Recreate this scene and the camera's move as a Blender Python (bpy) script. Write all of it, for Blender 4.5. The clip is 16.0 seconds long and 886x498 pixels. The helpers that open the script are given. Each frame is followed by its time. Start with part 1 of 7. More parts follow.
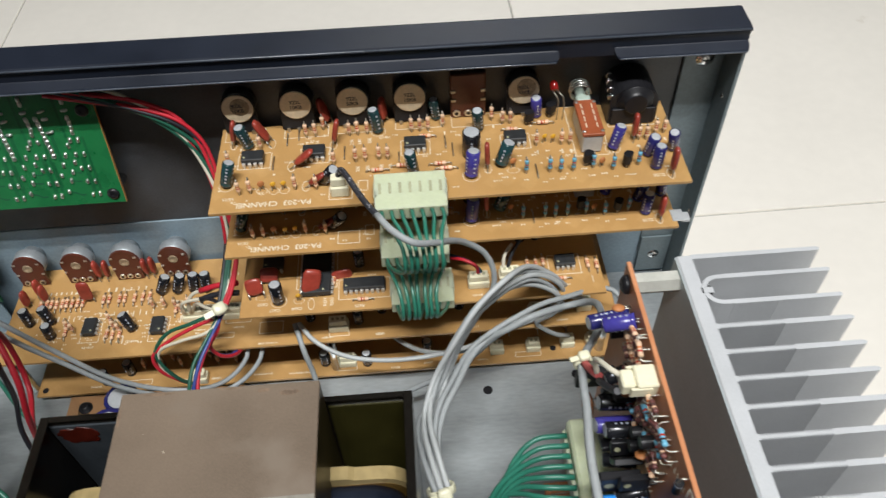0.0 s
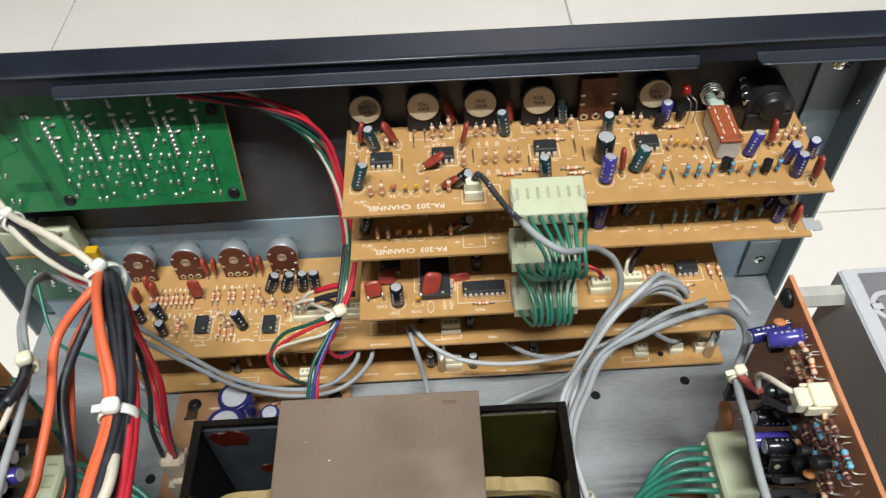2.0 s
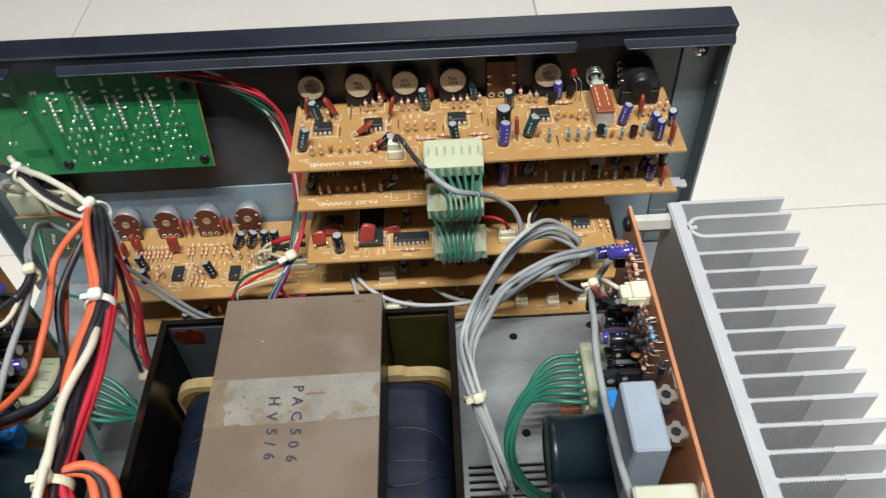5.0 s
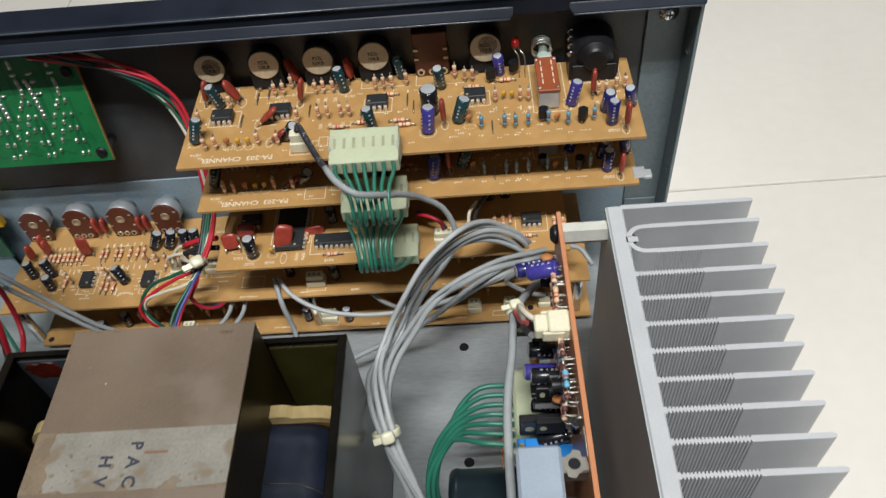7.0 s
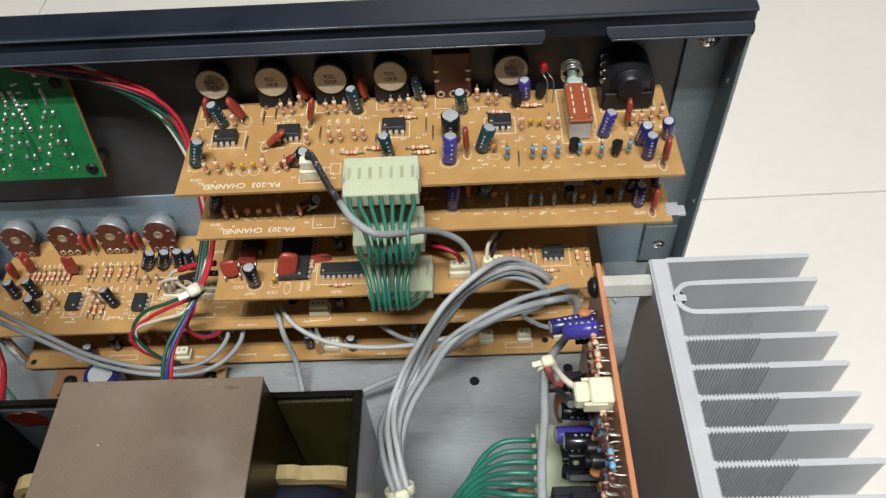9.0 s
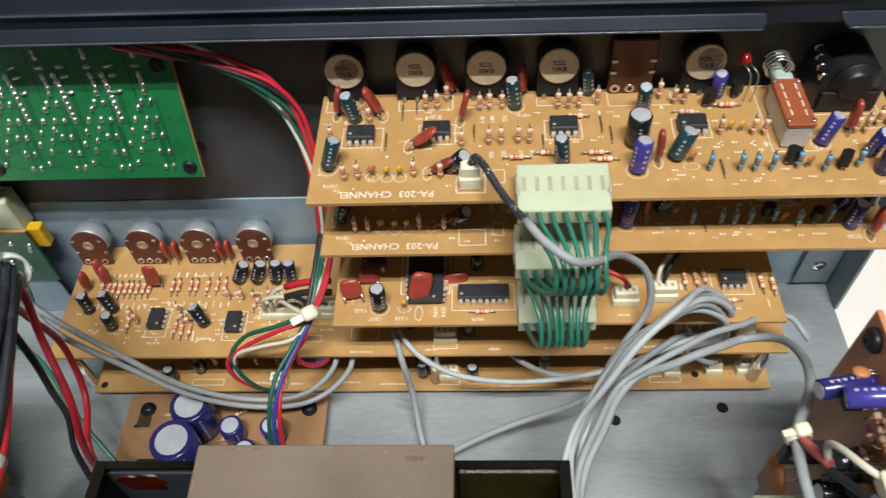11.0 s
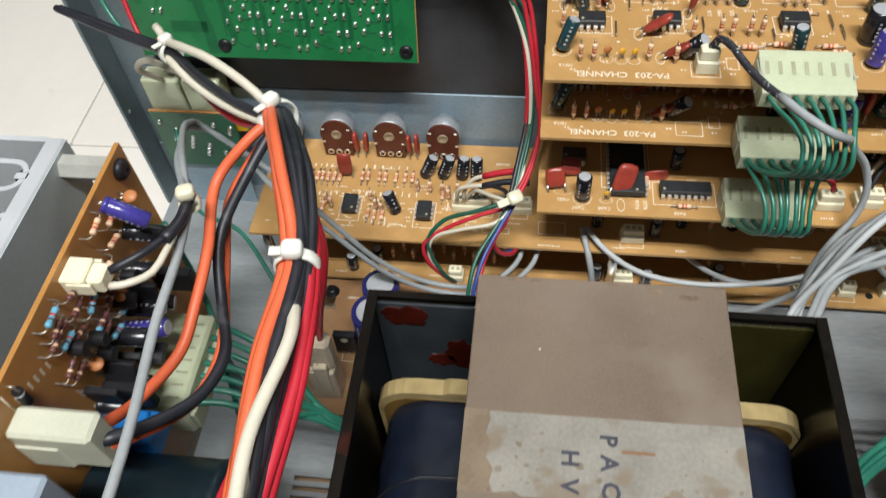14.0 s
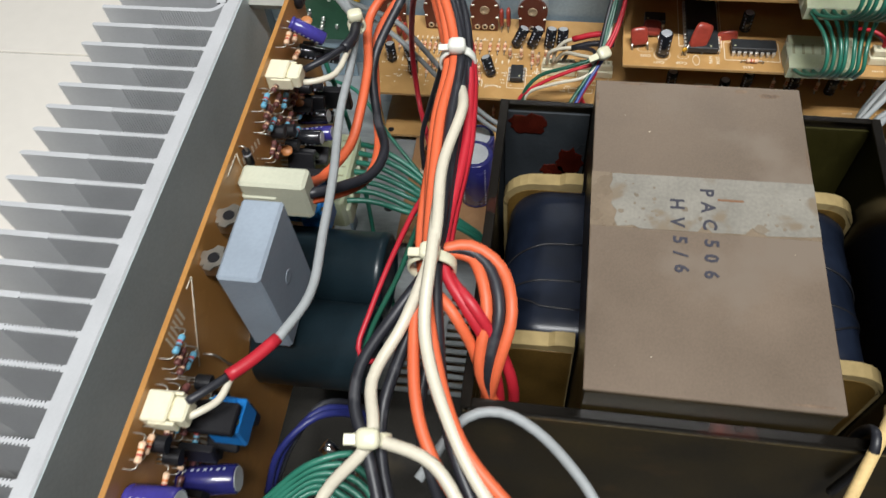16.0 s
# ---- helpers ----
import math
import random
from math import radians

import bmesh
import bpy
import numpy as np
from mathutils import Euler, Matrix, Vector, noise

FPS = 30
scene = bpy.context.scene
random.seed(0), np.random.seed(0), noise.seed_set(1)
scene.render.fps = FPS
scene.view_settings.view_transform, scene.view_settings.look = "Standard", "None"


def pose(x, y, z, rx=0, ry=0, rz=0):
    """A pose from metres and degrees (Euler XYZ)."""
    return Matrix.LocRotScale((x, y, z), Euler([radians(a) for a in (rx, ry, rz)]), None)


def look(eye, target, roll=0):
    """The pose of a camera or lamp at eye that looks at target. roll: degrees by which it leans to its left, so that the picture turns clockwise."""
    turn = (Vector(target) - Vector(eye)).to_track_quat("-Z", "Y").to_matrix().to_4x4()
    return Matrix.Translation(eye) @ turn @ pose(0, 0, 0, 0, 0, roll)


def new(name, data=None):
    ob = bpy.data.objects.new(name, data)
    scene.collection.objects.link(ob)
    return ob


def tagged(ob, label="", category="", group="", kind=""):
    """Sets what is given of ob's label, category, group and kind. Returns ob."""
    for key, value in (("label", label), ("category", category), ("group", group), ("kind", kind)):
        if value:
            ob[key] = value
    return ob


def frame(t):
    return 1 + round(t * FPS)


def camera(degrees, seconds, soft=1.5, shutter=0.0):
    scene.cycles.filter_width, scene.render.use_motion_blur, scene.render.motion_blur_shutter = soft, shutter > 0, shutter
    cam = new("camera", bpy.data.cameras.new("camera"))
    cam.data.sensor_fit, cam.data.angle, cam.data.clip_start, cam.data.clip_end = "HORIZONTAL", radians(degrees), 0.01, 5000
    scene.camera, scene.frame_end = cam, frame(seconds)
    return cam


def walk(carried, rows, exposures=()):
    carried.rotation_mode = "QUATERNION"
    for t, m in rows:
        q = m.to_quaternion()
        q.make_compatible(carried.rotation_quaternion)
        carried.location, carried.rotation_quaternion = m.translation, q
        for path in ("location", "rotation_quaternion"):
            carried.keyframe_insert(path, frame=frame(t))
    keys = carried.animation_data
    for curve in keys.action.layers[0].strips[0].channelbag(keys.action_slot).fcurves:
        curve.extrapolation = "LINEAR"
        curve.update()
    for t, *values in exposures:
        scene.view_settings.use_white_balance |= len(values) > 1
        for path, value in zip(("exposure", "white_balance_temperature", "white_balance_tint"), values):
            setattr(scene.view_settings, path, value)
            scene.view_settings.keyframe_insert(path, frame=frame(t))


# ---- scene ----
cam = camera(59.90, 16.0, 1.35, 0.5)
# seconds, eye x y z, yaw, pitch, roll
ROWS = [
    (0, 0.0728, -0.2283, 0.3637, -1.99, -49.07, -2.53),
    (0.5, 0.0551, -0.2172, 0.3632, -1.65, -49.72, -2.76),
    (1, 0.0394, -0.2162, 0.3648, -0.79, -49.78, -3.24),
    (1.5, 0.0309, -0.2169, 0.3680, -0.08, -49.76, -3.47),
    (2, 0.0257, -0.2184, 0.3666, 0.37, -49.73, -3.39),
    (2.5, 0.0119, -0.2268, 0.3650, 0.87, -49.74, -2.85),
    (3, -0.0140, -0.2413, 0.3797, 0.94, -49.61, -2.07),
    (3.5, -0.0347, -0.2638, 0.3889, 0.45, -49.04, -2.21),
    (4, -0.0113, -0.2855, 0.3872, -0.36, -48.65, -3.41),
    (4.5, 0.0413, -0.2958, 0.3960, -0.96, -48.11, -3.10),
    (4.7, 0.0510, -0.2984, 0.3962, -0.38, -47.71, -2.93),
    (6.8, 0.1193, -0.2516, 0.3630, 6.13, -49.87, -8.20),
    (7, 0.1199, -0.2438, 0.3603, 5.74, -50.17, -7.96),
    (7.5, 0.1186, -0.2326, 0.3604, 4.49, -50.55, -6.82),
    (8, 0.1122, -0.2312, 0.3640, 3.92, -50.76, -5.89),
    (8.2, 0.1110, -0.2293, 0.3668, 4.00, -50.90, -5.76),
    (10.3, 0.0654, -0.1784, 0.3294, 3.80, -51.67, -4.30),
    (10.5, 0.0554, -0.1754, 0.3280, 4.10, -51.76, -4.35),
    (11, 0.0411, -0.1699, 0.3247, 4.41, -51.91, -4.32),
    (11.5, 0.0216, -0.1659, 0.3200, 5.99, -51.62, -4.90),
    (12, 0.0056, -0.1666, 0.3238, 7.70, -51.28, -5.05),
    (12.5, -0.0096, -0.1748, 0.3221, 9.29, -51.05, -5.18),
    (13, -0.0159, -0.1811, 0.3175, 10.00, -51.52, -5.13),
    (13.5, -0.0189, -0.1933, 0.3168, 10.07, -52.29, -4.99),
    (14, -0.0200, -0.2096, 0.3147, 10.29, -53.23, -5.07),
    (14.5, -0.0252, -0.2263, 0.3155, 10.92, -53.79, -5.26),
    (15, -0.0376, -0.2461, 0.3157, 12.39, -54.70, -5.95),
    (15.5, -0.0417, -0.2682, 0.3226, 13.36, -55.78, -6.52),
    (16, -0.0458, -0.2855, 0.3312, 13.65, -56.60, -6.83),
]


def aim(x, y, z, yaw, pitch, roll):
    return pose(x, y, z) @ pose(0, 0, 0, 0, 0, yaw) @ pose(0, 0, 0, 90 + pitch) @ pose(0, 0, 0, 0, 0, roll)


EXPOSURES = ((0.0, -0.1), (1.5, 0.0), (4.5, 0.0), (7.0, -0.28), (8.0, -0.25), (10.5, 0.0), (13.5, 0.05), (15.5, -0.12), (16.0, -0.1))
walk(cam, [(t, aim(*r)) for t, *r in ROWS], EXPOSURES)
# ---- end of walk

# ---- world and light ----
world = bpy.data.worlds.new("room_air")
scene.world = world
world.use_nodes = True
world.node_tree.nodes["Background"].inputs["Color"].default_value = (0.92, 0.95, 1.0, 1)
world.node_tree.nodes["Background"].inputs["Strength"].default_value = 0.035


def ceiling_tube(x, y, z, length, width, watts):
    data = bpy.data.lights.new("fluorescent_light", "AREA")
    data.shape, data.size, data.size_y, data.energy = "RECTANGLE", length, width, watts
    data.color = (0.98, 0.985, 0.98)
    ob = new("fluorescent_light", data)
    ob.matrix_world = look((x, y, z), (x, y, 0))
    return ob


ceiling_tube(0.15, -0.80, 2.42, 1.2, 0.05, 54)
ceiling_tube(0.15, -0.94, 2.42, 1.2, 0.05, 54)
# added lamp beyond the front panel, out of view, to brighten the floor
ceiling_tube(0.5, 2.75, 2.42, 1.2, 0.06, 32)
# weak added fill from the rear, no source in view
ceiling_tube(-0.8, -2.1, 2.42, 1.2, 0.06, 5)

# ---- materials ----
MM = 0.001


def mat(name, color, rough=0.5, metal=0.0, vary=0.12, scale=120.0, bump=0.0, fine=900.0, spot=None, coat=0.0,
        random_tint=0.0, stretch=None, spec=0.5):
    """A painted, plastic or metal surface: broad stains, fine grain, a little relief."""
    m = bpy.data.materials.new(name)
    m.use_nodes = True
    nt = m.node_tree
    n, link = nt.nodes, nt.links.new
    b = n["Principled BSDF"]
    b.inputs["Roughness"].default_value, b.inputs["Metallic"].default_value = rough, metal
    b.inputs["Coat Weight"].default_value = coat
    b.inputs["Coat Roughness"].default_value = 0.12
    b.inputs["Specular IOR Level"].default_value = spec
    co = n.new("ShaderNodeTexCoord").outputs["Object"]
    if stretch:
        mp = n.new("ShaderNodeMapping")
        mp.inputs["Scale"].default_value = stretch
        link(co, mp.inputs["Vector"])
        co = mp.outputs["Vector"]
    big, small = n.new("ShaderNodeTexNoise"), n.new("ShaderNodeTexNoise")
    big.inputs["Scale"].default_value, big.inputs["Detail"].default_value = scale, 5
    small.inputs["Scale"].default_value, small.inputs["Detail"].default_value = fine, 3
    link(co, big.inputs["Vector"])
    link(co, small.inputs["Vector"])
    ramp = n.new("ShaderNodeValToRGB")
    dark = [max(0.0, c * (1 - 1.6 * vary)) for c in color]
    light = [min(1.0, c * (1 + 1.2 * vary)) for c in color]
    ramp.color_ramp.elements[0].color, ramp.color_ramp.elements[0].position = (*dark, 1), 0.3
    ramp.color_ramp.elements[1].color, ramp.color_ramp.elements[1].position = (*light, 1), 0.72
    mixf = n.new("ShaderNodeMix")
    mixf.inputs[0].default_value = 0.35
    link(big.outputs["Fac"], mixf.inputs[2])
    link(small.outputs["Fac"], mixf.inputs[3])
    link(mixf.outputs[0], ramp.inputs["Fac"])
    out = ramp.outputs["Color"]
    if spot:
        sp = n.new("ShaderNodeTexNoise")
        sp.inputs["Scale"].default_value, sp.inputs["Detail"].default_value = spot[1], 6
        link(co, sp.inputs["Vector"])
        cut = n.new("ShaderNodeMapRange")
        cut.inputs["From Min"].default_value, cut.inputs["From Max"].default_value = spot[2], spot[2] + 0.08
        link(sp.outputs["Fac"], cut.inputs["Value"])
        mx = n.new("ShaderNodeMix")
        mx.data_type = "RGBA"
        link(cut.outputs["Result"], mx.inputs[0])
        link(out, mx.inputs[6])
        mx.inputs[7].default_value = (*spot[0], 1)
        out = mx.outputs[2]
    if random_tint:
        info, hsv = n.new("ShaderNodeObjectInfo"), n.new("ShaderNodeHueSaturation")
        rng = n.new("ShaderNodeMapRange")
        rng.inputs["To Min"].default_value, rng.inputs["To Max"].default_value = 1 - random_tint, 1 + random_tint
        link(info.outputs["Random"], rng.inputs["Value"])
        link(rng.outputs["Result"], hsv.inputs["Value"])
        link(out, hsv.inputs["Color"])
        out = hsv.outputs["Color"]
    link(out, b.inputs["Base Color"])
    rr = n.new("ShaderNodeMapRange")
    rr.inputs["To Min"].default_value, rr.inputs["To Max"].default_value = max(0.02, rough - 0.1), min(1, rough + 0.1)
    link(big.outputs["Fac"], rr.inputs["Value"])
    link(rr.outputs["Result"], b.inputs["Roughness"])
    if bump:
        bp = n.new("ShaderNodeBump")
        bp.inputs["Strength"].default_value, bp.inputs["Distance"].default_value = bump, 0.0004
        link(small.outputs["Fac"], bp.inputs["Height"])
        link(bp.outputs["Normal"], b.inputs["Normal"])
    return m


def pcb_mat(name, base, trace, rough):
    """Circuit board: traces on the far side show faintly through as darker patches."""
    m = mat(name, base, rough, vary=0.10, scale=60, fine=1500, coat=0.15)
    n, link = m.node_tree.nodes, m.node_tree.links.new
    b = n["Principled BSDF"]
    old = b.inputs["Base Color"].links[0].from_socket
    co = n.new("ShaderNodeTexCoord").outputs["Object"]
    vo = n.new("ShaderNodeTexVoronoi")
    vo.distance, vo.inputs["Scale"].default_value = "MANHATTAN", 95
    link(co, vo.inputs["Vector"])
    cut = n.new("ShaderNodeMapRange")
    cut.inputs["From Min"].default_value, cut.inputs["From Max"].default_value = 0.50, 0.62
    cut.inputs["To Max"].default_value = 0.35
    link(vo.outputs["Distance"], cut.inputs["Value"])
    mx = n.new("ShaderNodeMix")
    mx.data_type = "RGBA"
    link(cut.outputs["Result"], mx.inputs[0])
    link(old, mx.inputs[6])
    mx.inputs[7].default_value = (*trace, 1)
    link(mx.outputs[2], b.inputs["Base Color"])
    return m


PCB = pcb_mat("phenolic_board", (0.458, 0.268, 0.099), (0.377, 0.205, 0.066), 0.42)
PCB_EDGE = mat("board_edge", (0.50, 0.24, 0.07), 0.7)
PCB_AMP = pcb_mat("amber_phenolic_board", (0.44, 0.215, 0.06), (0.35, 0.16, 0.04), 0.42)
# supply board: a darker tan than the other boards
PCB_SUPPLY = pcb_mat("darkened_phenolic_board", (0.30, 0.165, 0.078), (0.24, 0.125, 0.055), 0.45)
PCB_BROWN = pcb_mat("phenolic_board_brown", (0.52, 0.22, 0.10), (0.42, 0.15, 0.06), 0.45)
GREEN_PCB = pcb_mat("green_solder_mask", (0.011, 0.145, 0.045), (0.018, 0.19, 0.06), 0.30)
GREEN_TRACK = mat("green_mask_over_copper", (0.009, 0.112, 0.039), 0.32, vary=0.15)
GREEN_DARK = pcb_mat("dark_green_solder_mask", (0.010, 0.085, 0.038), (0.015, 0.115, 0.052), 0.4)
STEEL = mat("grey_painted_steel", (0.26, 0.345, 0.405), 0.45, 0.15, vary=0.16, scale=35, bump=0.05, fine=600)
# near-black floor colour standing in for the deep shade behind the tray
REAR_SHADED = mat("blackened_floor_plate", (0.022, 0.020, 0.016), 0.6, 0.0, vary=0.4, scale=25, spot=((0.05, 0.04, 0.025), 30, 0.62), spec=0.3)
SWITCH_BODY = mat("switch_steel", (0.52, 0.54, 0.55), 0.4, 0.35, vary=0.1)
# darker copy of the grey steel; shade on the side plates is in this colour
SIDE_SHADED = mat("dull_zinc_plate", (0.15, 0.19, 0.205), 0.45, 0.1, vary=0.2, scale=30, bump=0.05, fine=600)
BASE = mat("galvanised_floor_plate", (0.37, 0.40, 0.41), 0.42, 0.5, vary=0.16, scale=22, fine=300, spot=((0.27, 0.29, 0.30), 26, 0.62), stretch=(0.6, 2.2, 1.0))
NAVY = mat("navy_black_coating", (0.011, 0.0145, 0.024), 0.4, 0.0, vary=0.22, scale=40, bump=0.08, fine=1800, spec=0.28)
# lighter navy that paints the highlight along the rim and flange edges
NAVY_GLINT = mat("worn_navy_edge", (0.055, 0.066, 0.085), 0.3, 0.0, vary=0.3, scale=60, spec=0.6)
INNER = mat("black_inner_panel", (0.050, 0.054, 0.060), 0.38, 0.0, vary=0.35, scale=30, bump=0.2, fine=1500, spec=0.45)
ALU = mat("bare_aluminium", (0.46, 0.472, 0.486), 0.5, 0.1, vary=0.07, scale=60, bump=0.08, fine=1400)
ALU_DARK = mat("heat_sink_wall", (0.37, 0.42, 0.43), 0.5, 0.1, vary=0.12, scale=30, bump=0.05, fine=900)
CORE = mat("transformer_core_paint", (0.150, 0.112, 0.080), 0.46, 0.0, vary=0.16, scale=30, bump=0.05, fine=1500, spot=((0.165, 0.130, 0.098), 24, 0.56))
BLACK_BOX = mat("black_lacquer", (0.0075, 0.0062, 0.0048), 0.24, 0.0, vary=0.5, scale=25, spot=((0.06, 0.013, 0.007), 26, 0.63), bump=0.06, spec=0.32)
LINING = mat("varnish_stained_steel", (0.032, 0.038, 0.044), 0.3, 0.0, vary=0.25, scale=40, spec=0.5)
RED_VARNISH = mat("red_brown_varnish", (0.05, 0.007, 0.004), 0.14, 0.0, vary=0.35, scale=60, bump=0.2, fine=120, spec=0.6)
OLIVE = mat("varnished_olive_steel", (0.030, 0.027, 0.007), 0.24, 0.0, vary=0.35, scale=25, coat=0.3)
NAVY_TAPE = mat("navy_winding_tape", (0.0068, 0.0105, 0.021), 0.36, 0.0, vary=0.35, scale=55, bump=0.35, fine=180)
BOBBIN_FACE = mat("varnished_bobbin_face", (0.13, 0.075, 0.018), 0.35, vary=0.3, scale=60)
DARK_OLIVE = mat("dark_olive_varnish", (0.034, 0.024, 0.008), 0.36, vary=0.5, scale=30, spot=((0.055, 0.032, 0.010), 40, 0.6), spec=0.35)
SPACER = mat("pale_plated_spacer", (0.62, 0.62, 0.56), 0.4, 0.5, vary=0.08)
BOBBIN = mat("yellowed_bobbin_plastic", (0.33, 0.25, 0.115), 0.36, vary=0.2, scale=80, spot=((0.22, 0.12, 0.04), 70, 0.60), bump=0.15, fine=300)
CLEAR_TAPE = mat("clear_tape_on_paint", (0.185, 0.142, 0.098), 0.28, vary=0.15, scale=120)
WORN_PAPER = mat("worn_paper_spot", (0.178, 0.145, 0.105), 0.5, vary=0.2)
PAPER = mat("worn_paper_tape", (0.225, 0.212, 0.180), 0.45, vary=0.2, scale=70, spot=((0.175, 0.140, 0.098), 85, 0.58), bump=0.1)
INK = mat("black_ink", (0.035, 0.035, 0.05), 0.6)
RUST_INK = mat("brown_ink_stroke", (0.20, 0.10, 0.05), 0.6)
RUST = mat("rust_on_paint", (0.17, 0.115, 0.075), 0.6, vary=0.4, scale=200)
SILK = mat("white_silkscreen", (0.70, 0.63, 0.49), 0.6, vary=0.08)
NYLON = mat("cream_nylon", (0.50, 0.545, 0.375), 0.42, vary=0.07, scale=70, coat=0.1)
# nylon lets light in and scatters it
soft_nylon = NYLON.node_tree.nodes["Principled BSDF"]
soft_nylon.inputs["Subsurface Weight"].default_value = 0.6
soft_nylon.inputs["Subsurface Radius"].default_value = (1.0, 1.0, 0.8)
soft_nylon.inputs["Subsurface Scale"].default_value = 0.006
NYLON_WORN = mat("worn_ivory_nylon", (0.40, 0.34, 0.25), 0.5, vary=0.2, scale=90, spot=((0.16, 0.06, 0.03), 120, 0.66))
NYLON_DULL = mat("dull_white_nylon", (0.50, 0.51, 0.40), 0.45, vary=0.07, scale=70)
NYLON_OLD = mat("ivory_nylon", (0.72, 0.68, 0.50), 0.42, vary=0.08, scale=70)
SLOT = mat("connector_slot", (0.33, 0.33, 0.21), 0.6)
TIE = mat("white_nylon_tie", (0.72, 0.73, 0.66), 0.35, vary=0.05, coat=0.2)
TIE_OLD = mat("yellowed_nylon_tie", (0.66, 0.64, 0.47), 0.35, vary=0.06)
SOLDER = mat("bright_solder", (0.76, 0.76, 0.75), 0.3, 1.0, vary=0.1)
PIN = mat("tinned_chip_pin", (0.74, 0.72, 0.68), 0.45, 0.8, vary=0.1)
LEAD = mat("tinned_lead", (0.52, 0.49, 0.43), 0.42, 1.0, vary=0.1)
CHROME = mat("nickel_plate", (0.70, 0.70, 0.68), 0.18, 1.0, vary=0.08)
BRASS = mat("brass", (0.60, 0.42, 0.18), 0.3, 1.0, vary=0.1)
BLACK = mat("black_plastic", (0.011, 0.011, 0.013), 0.42, vary=0.25, scale=150, spec=0.35)
IC_BLACK = mat("ic_epoxy", (0.022, 0.024, 0.026), 0.5, vary=0.2, scale=300, bump=0.1)
FILM = mat("dipped_red_epoxy", (0.31, 0.046, 0.030), 0.34, vary=0.2, scale=160, random_tint=0.22)
SLEEVE_GREEN = mat("dark_teal_sleeve", (0.012, 0.045, 0.050), 0.25, vary=0.2, random_tint=0.2, coat=0.3)
SLEEVE_BLACK = mat("black_sleeve", (0.012, 0.013, 0.016), 0.25, vary=0.2, coat=0.3)
SLEEVE_BLUE = mat("violet_blue_sleeve", (0.045, 0.038, 0.23), 0.25, vary=0.15, random_tint=0.2, coat=0.3)
SLEEVE_NAVY = mat("navy_sleeve", (0.02, 0.02, 0.12), 0.25, vary=0.15, random_tint=0.2, coat=0.3)
STRIPE = mat("pale_sleeve_print", (0.38, 0.40, 0.46), 0.4)
CAN_TOP = mat("aluminium_can_top", (0.50, 0.52, 0.54), 0.5, 0.35, vary=0.1)
BIG_CAN = mat("slate_green_sleeve", (0.007, 0.015, 0.020), 0.34, vary=0.3, scale=40, spec=0.4)
RES = mat("resistor_coat", (0.74, 0.50, 0.33), 0.45, vary=0.1, random_tint=0.15)
RES_BLUE = mat("blue_resistor_coat", (0.13, 0.36, 0.50), 0.4, vary=0.1, random_tint=0.12)
RES_MAROON = mat("maroon_resistor_coat", (0.14, 0.05, 0.045), 0.4, vary=0.15, random_tint=0.15)
BAND_R = mat("red_band", (0.42, 0.03, 0.015), 0.4)
BAND_O = mat("orange_band", (0.55, 0.14, 0.02), 0.4)
BAND_K = mat("dark_band", (0.05, 0.025, 0.02), 0.4)
YELLOW = mat("yellow_ceramic", (0.66, 0.36, 0.03), 0.4)
ORANGE_DISC = mat("orange_ceramic", (0.44, 0.17, 0.055), 0.5)
POT_FACE = mat("cream_pot_back", (0.70, 0.58, 0.40), 0.5, vary=0.14, scale=90)
POT_BROWN = mat("brown_pot_stain", (0.36, 0.27, 0.17), 0.5, vary=0.5, scale=220)
# pot shell darkened in colour for the shadow it stands in
POT_SHADED = mat("dark_pot_shell", (0.05, 0.05, 0.052), 0.35, 0.6, vary=0.3, scale=90)
PLUNGER = mat("grey_green_plastic", (0.36, 0.44, 0.38), 0.45, vary=0.1)
BRAID = mat("braided_sleeve", (0.018, 0.018, 0.024), 0.6, vary=0.2, spot=((0.45, 0.45, 0.47), 900, 0.60))
TAN_STICK = mat("tan_fibre_sleeve", (0.62, 0.45, 0.20), 0.6, vary=0.2, scale=90)
POT_STEEL = mat("zinc_shell", (0.40, 0.43, 0.45), 0.42, 0.5, vary=0.12)
PHENOLIC = mat("brown_phenolic", (0.10, 0.026, 0.014), 0.4, vary=0.16, scale=150)
SWITCH_TOP = mat("red_brown_switch_plate", (0.30, 0.075, 0.028), 0.45, vary=0.12)
BLOCK = mat("blue_grey_cement_case", (0.27, 0.32, 0.38), 0.5, vary=0.08, scale=70, bump=0.08)
BLUE_BOX = mat("bright_blue_trimmer", (0.015, 0.20, 0.58), 0.35)
AMBER = mat("amber_plastic", (0.62, 0.36, 0.01), 0.4)
RED_LED = mat("red_led_epoxy", (0.36, 0.015, 0.012), 0.2, coat=0.4)
W_GREY = mat("grey_cable_jacket", (0.29, 0.31, 0.315), 0.55, vary=0.1, scale=50, bump=0.1, fine=400)
W_GREY2 = mat("pale_grey_cable_jacket", (0.40, 0.42, 0.42), 0.55, vary=0.08, scale=50, bump=0.1, fine=400)
W_BLACK = mat("black_wire_jacket", (0.018, 0.019, 0.025), 0.46, vary=0.3, scale=60, spot=((0.045, 0.046, 0.052), 110, 0.6), bump=0.1, fine=300)
W_ORANGE = mat("orange_wire_jacket", (0.68, 0.128, 0.048), 0.5, vary=0.08, scale=50)
W_WHITE = mat("cream_wire_jacket", (0.60, 0.56, 0.45), 0.4, vary=0.07, scale=50)
W_RED = mat("red_wire_jacket", (0.46, 0.016, 0.03), 0.48, vary=0.1, scale=50)
SLEEVE_ROSE = mat("faded_red_sleeve", (0.36, 0.075, 0.07), 0.5, vary=0.15)
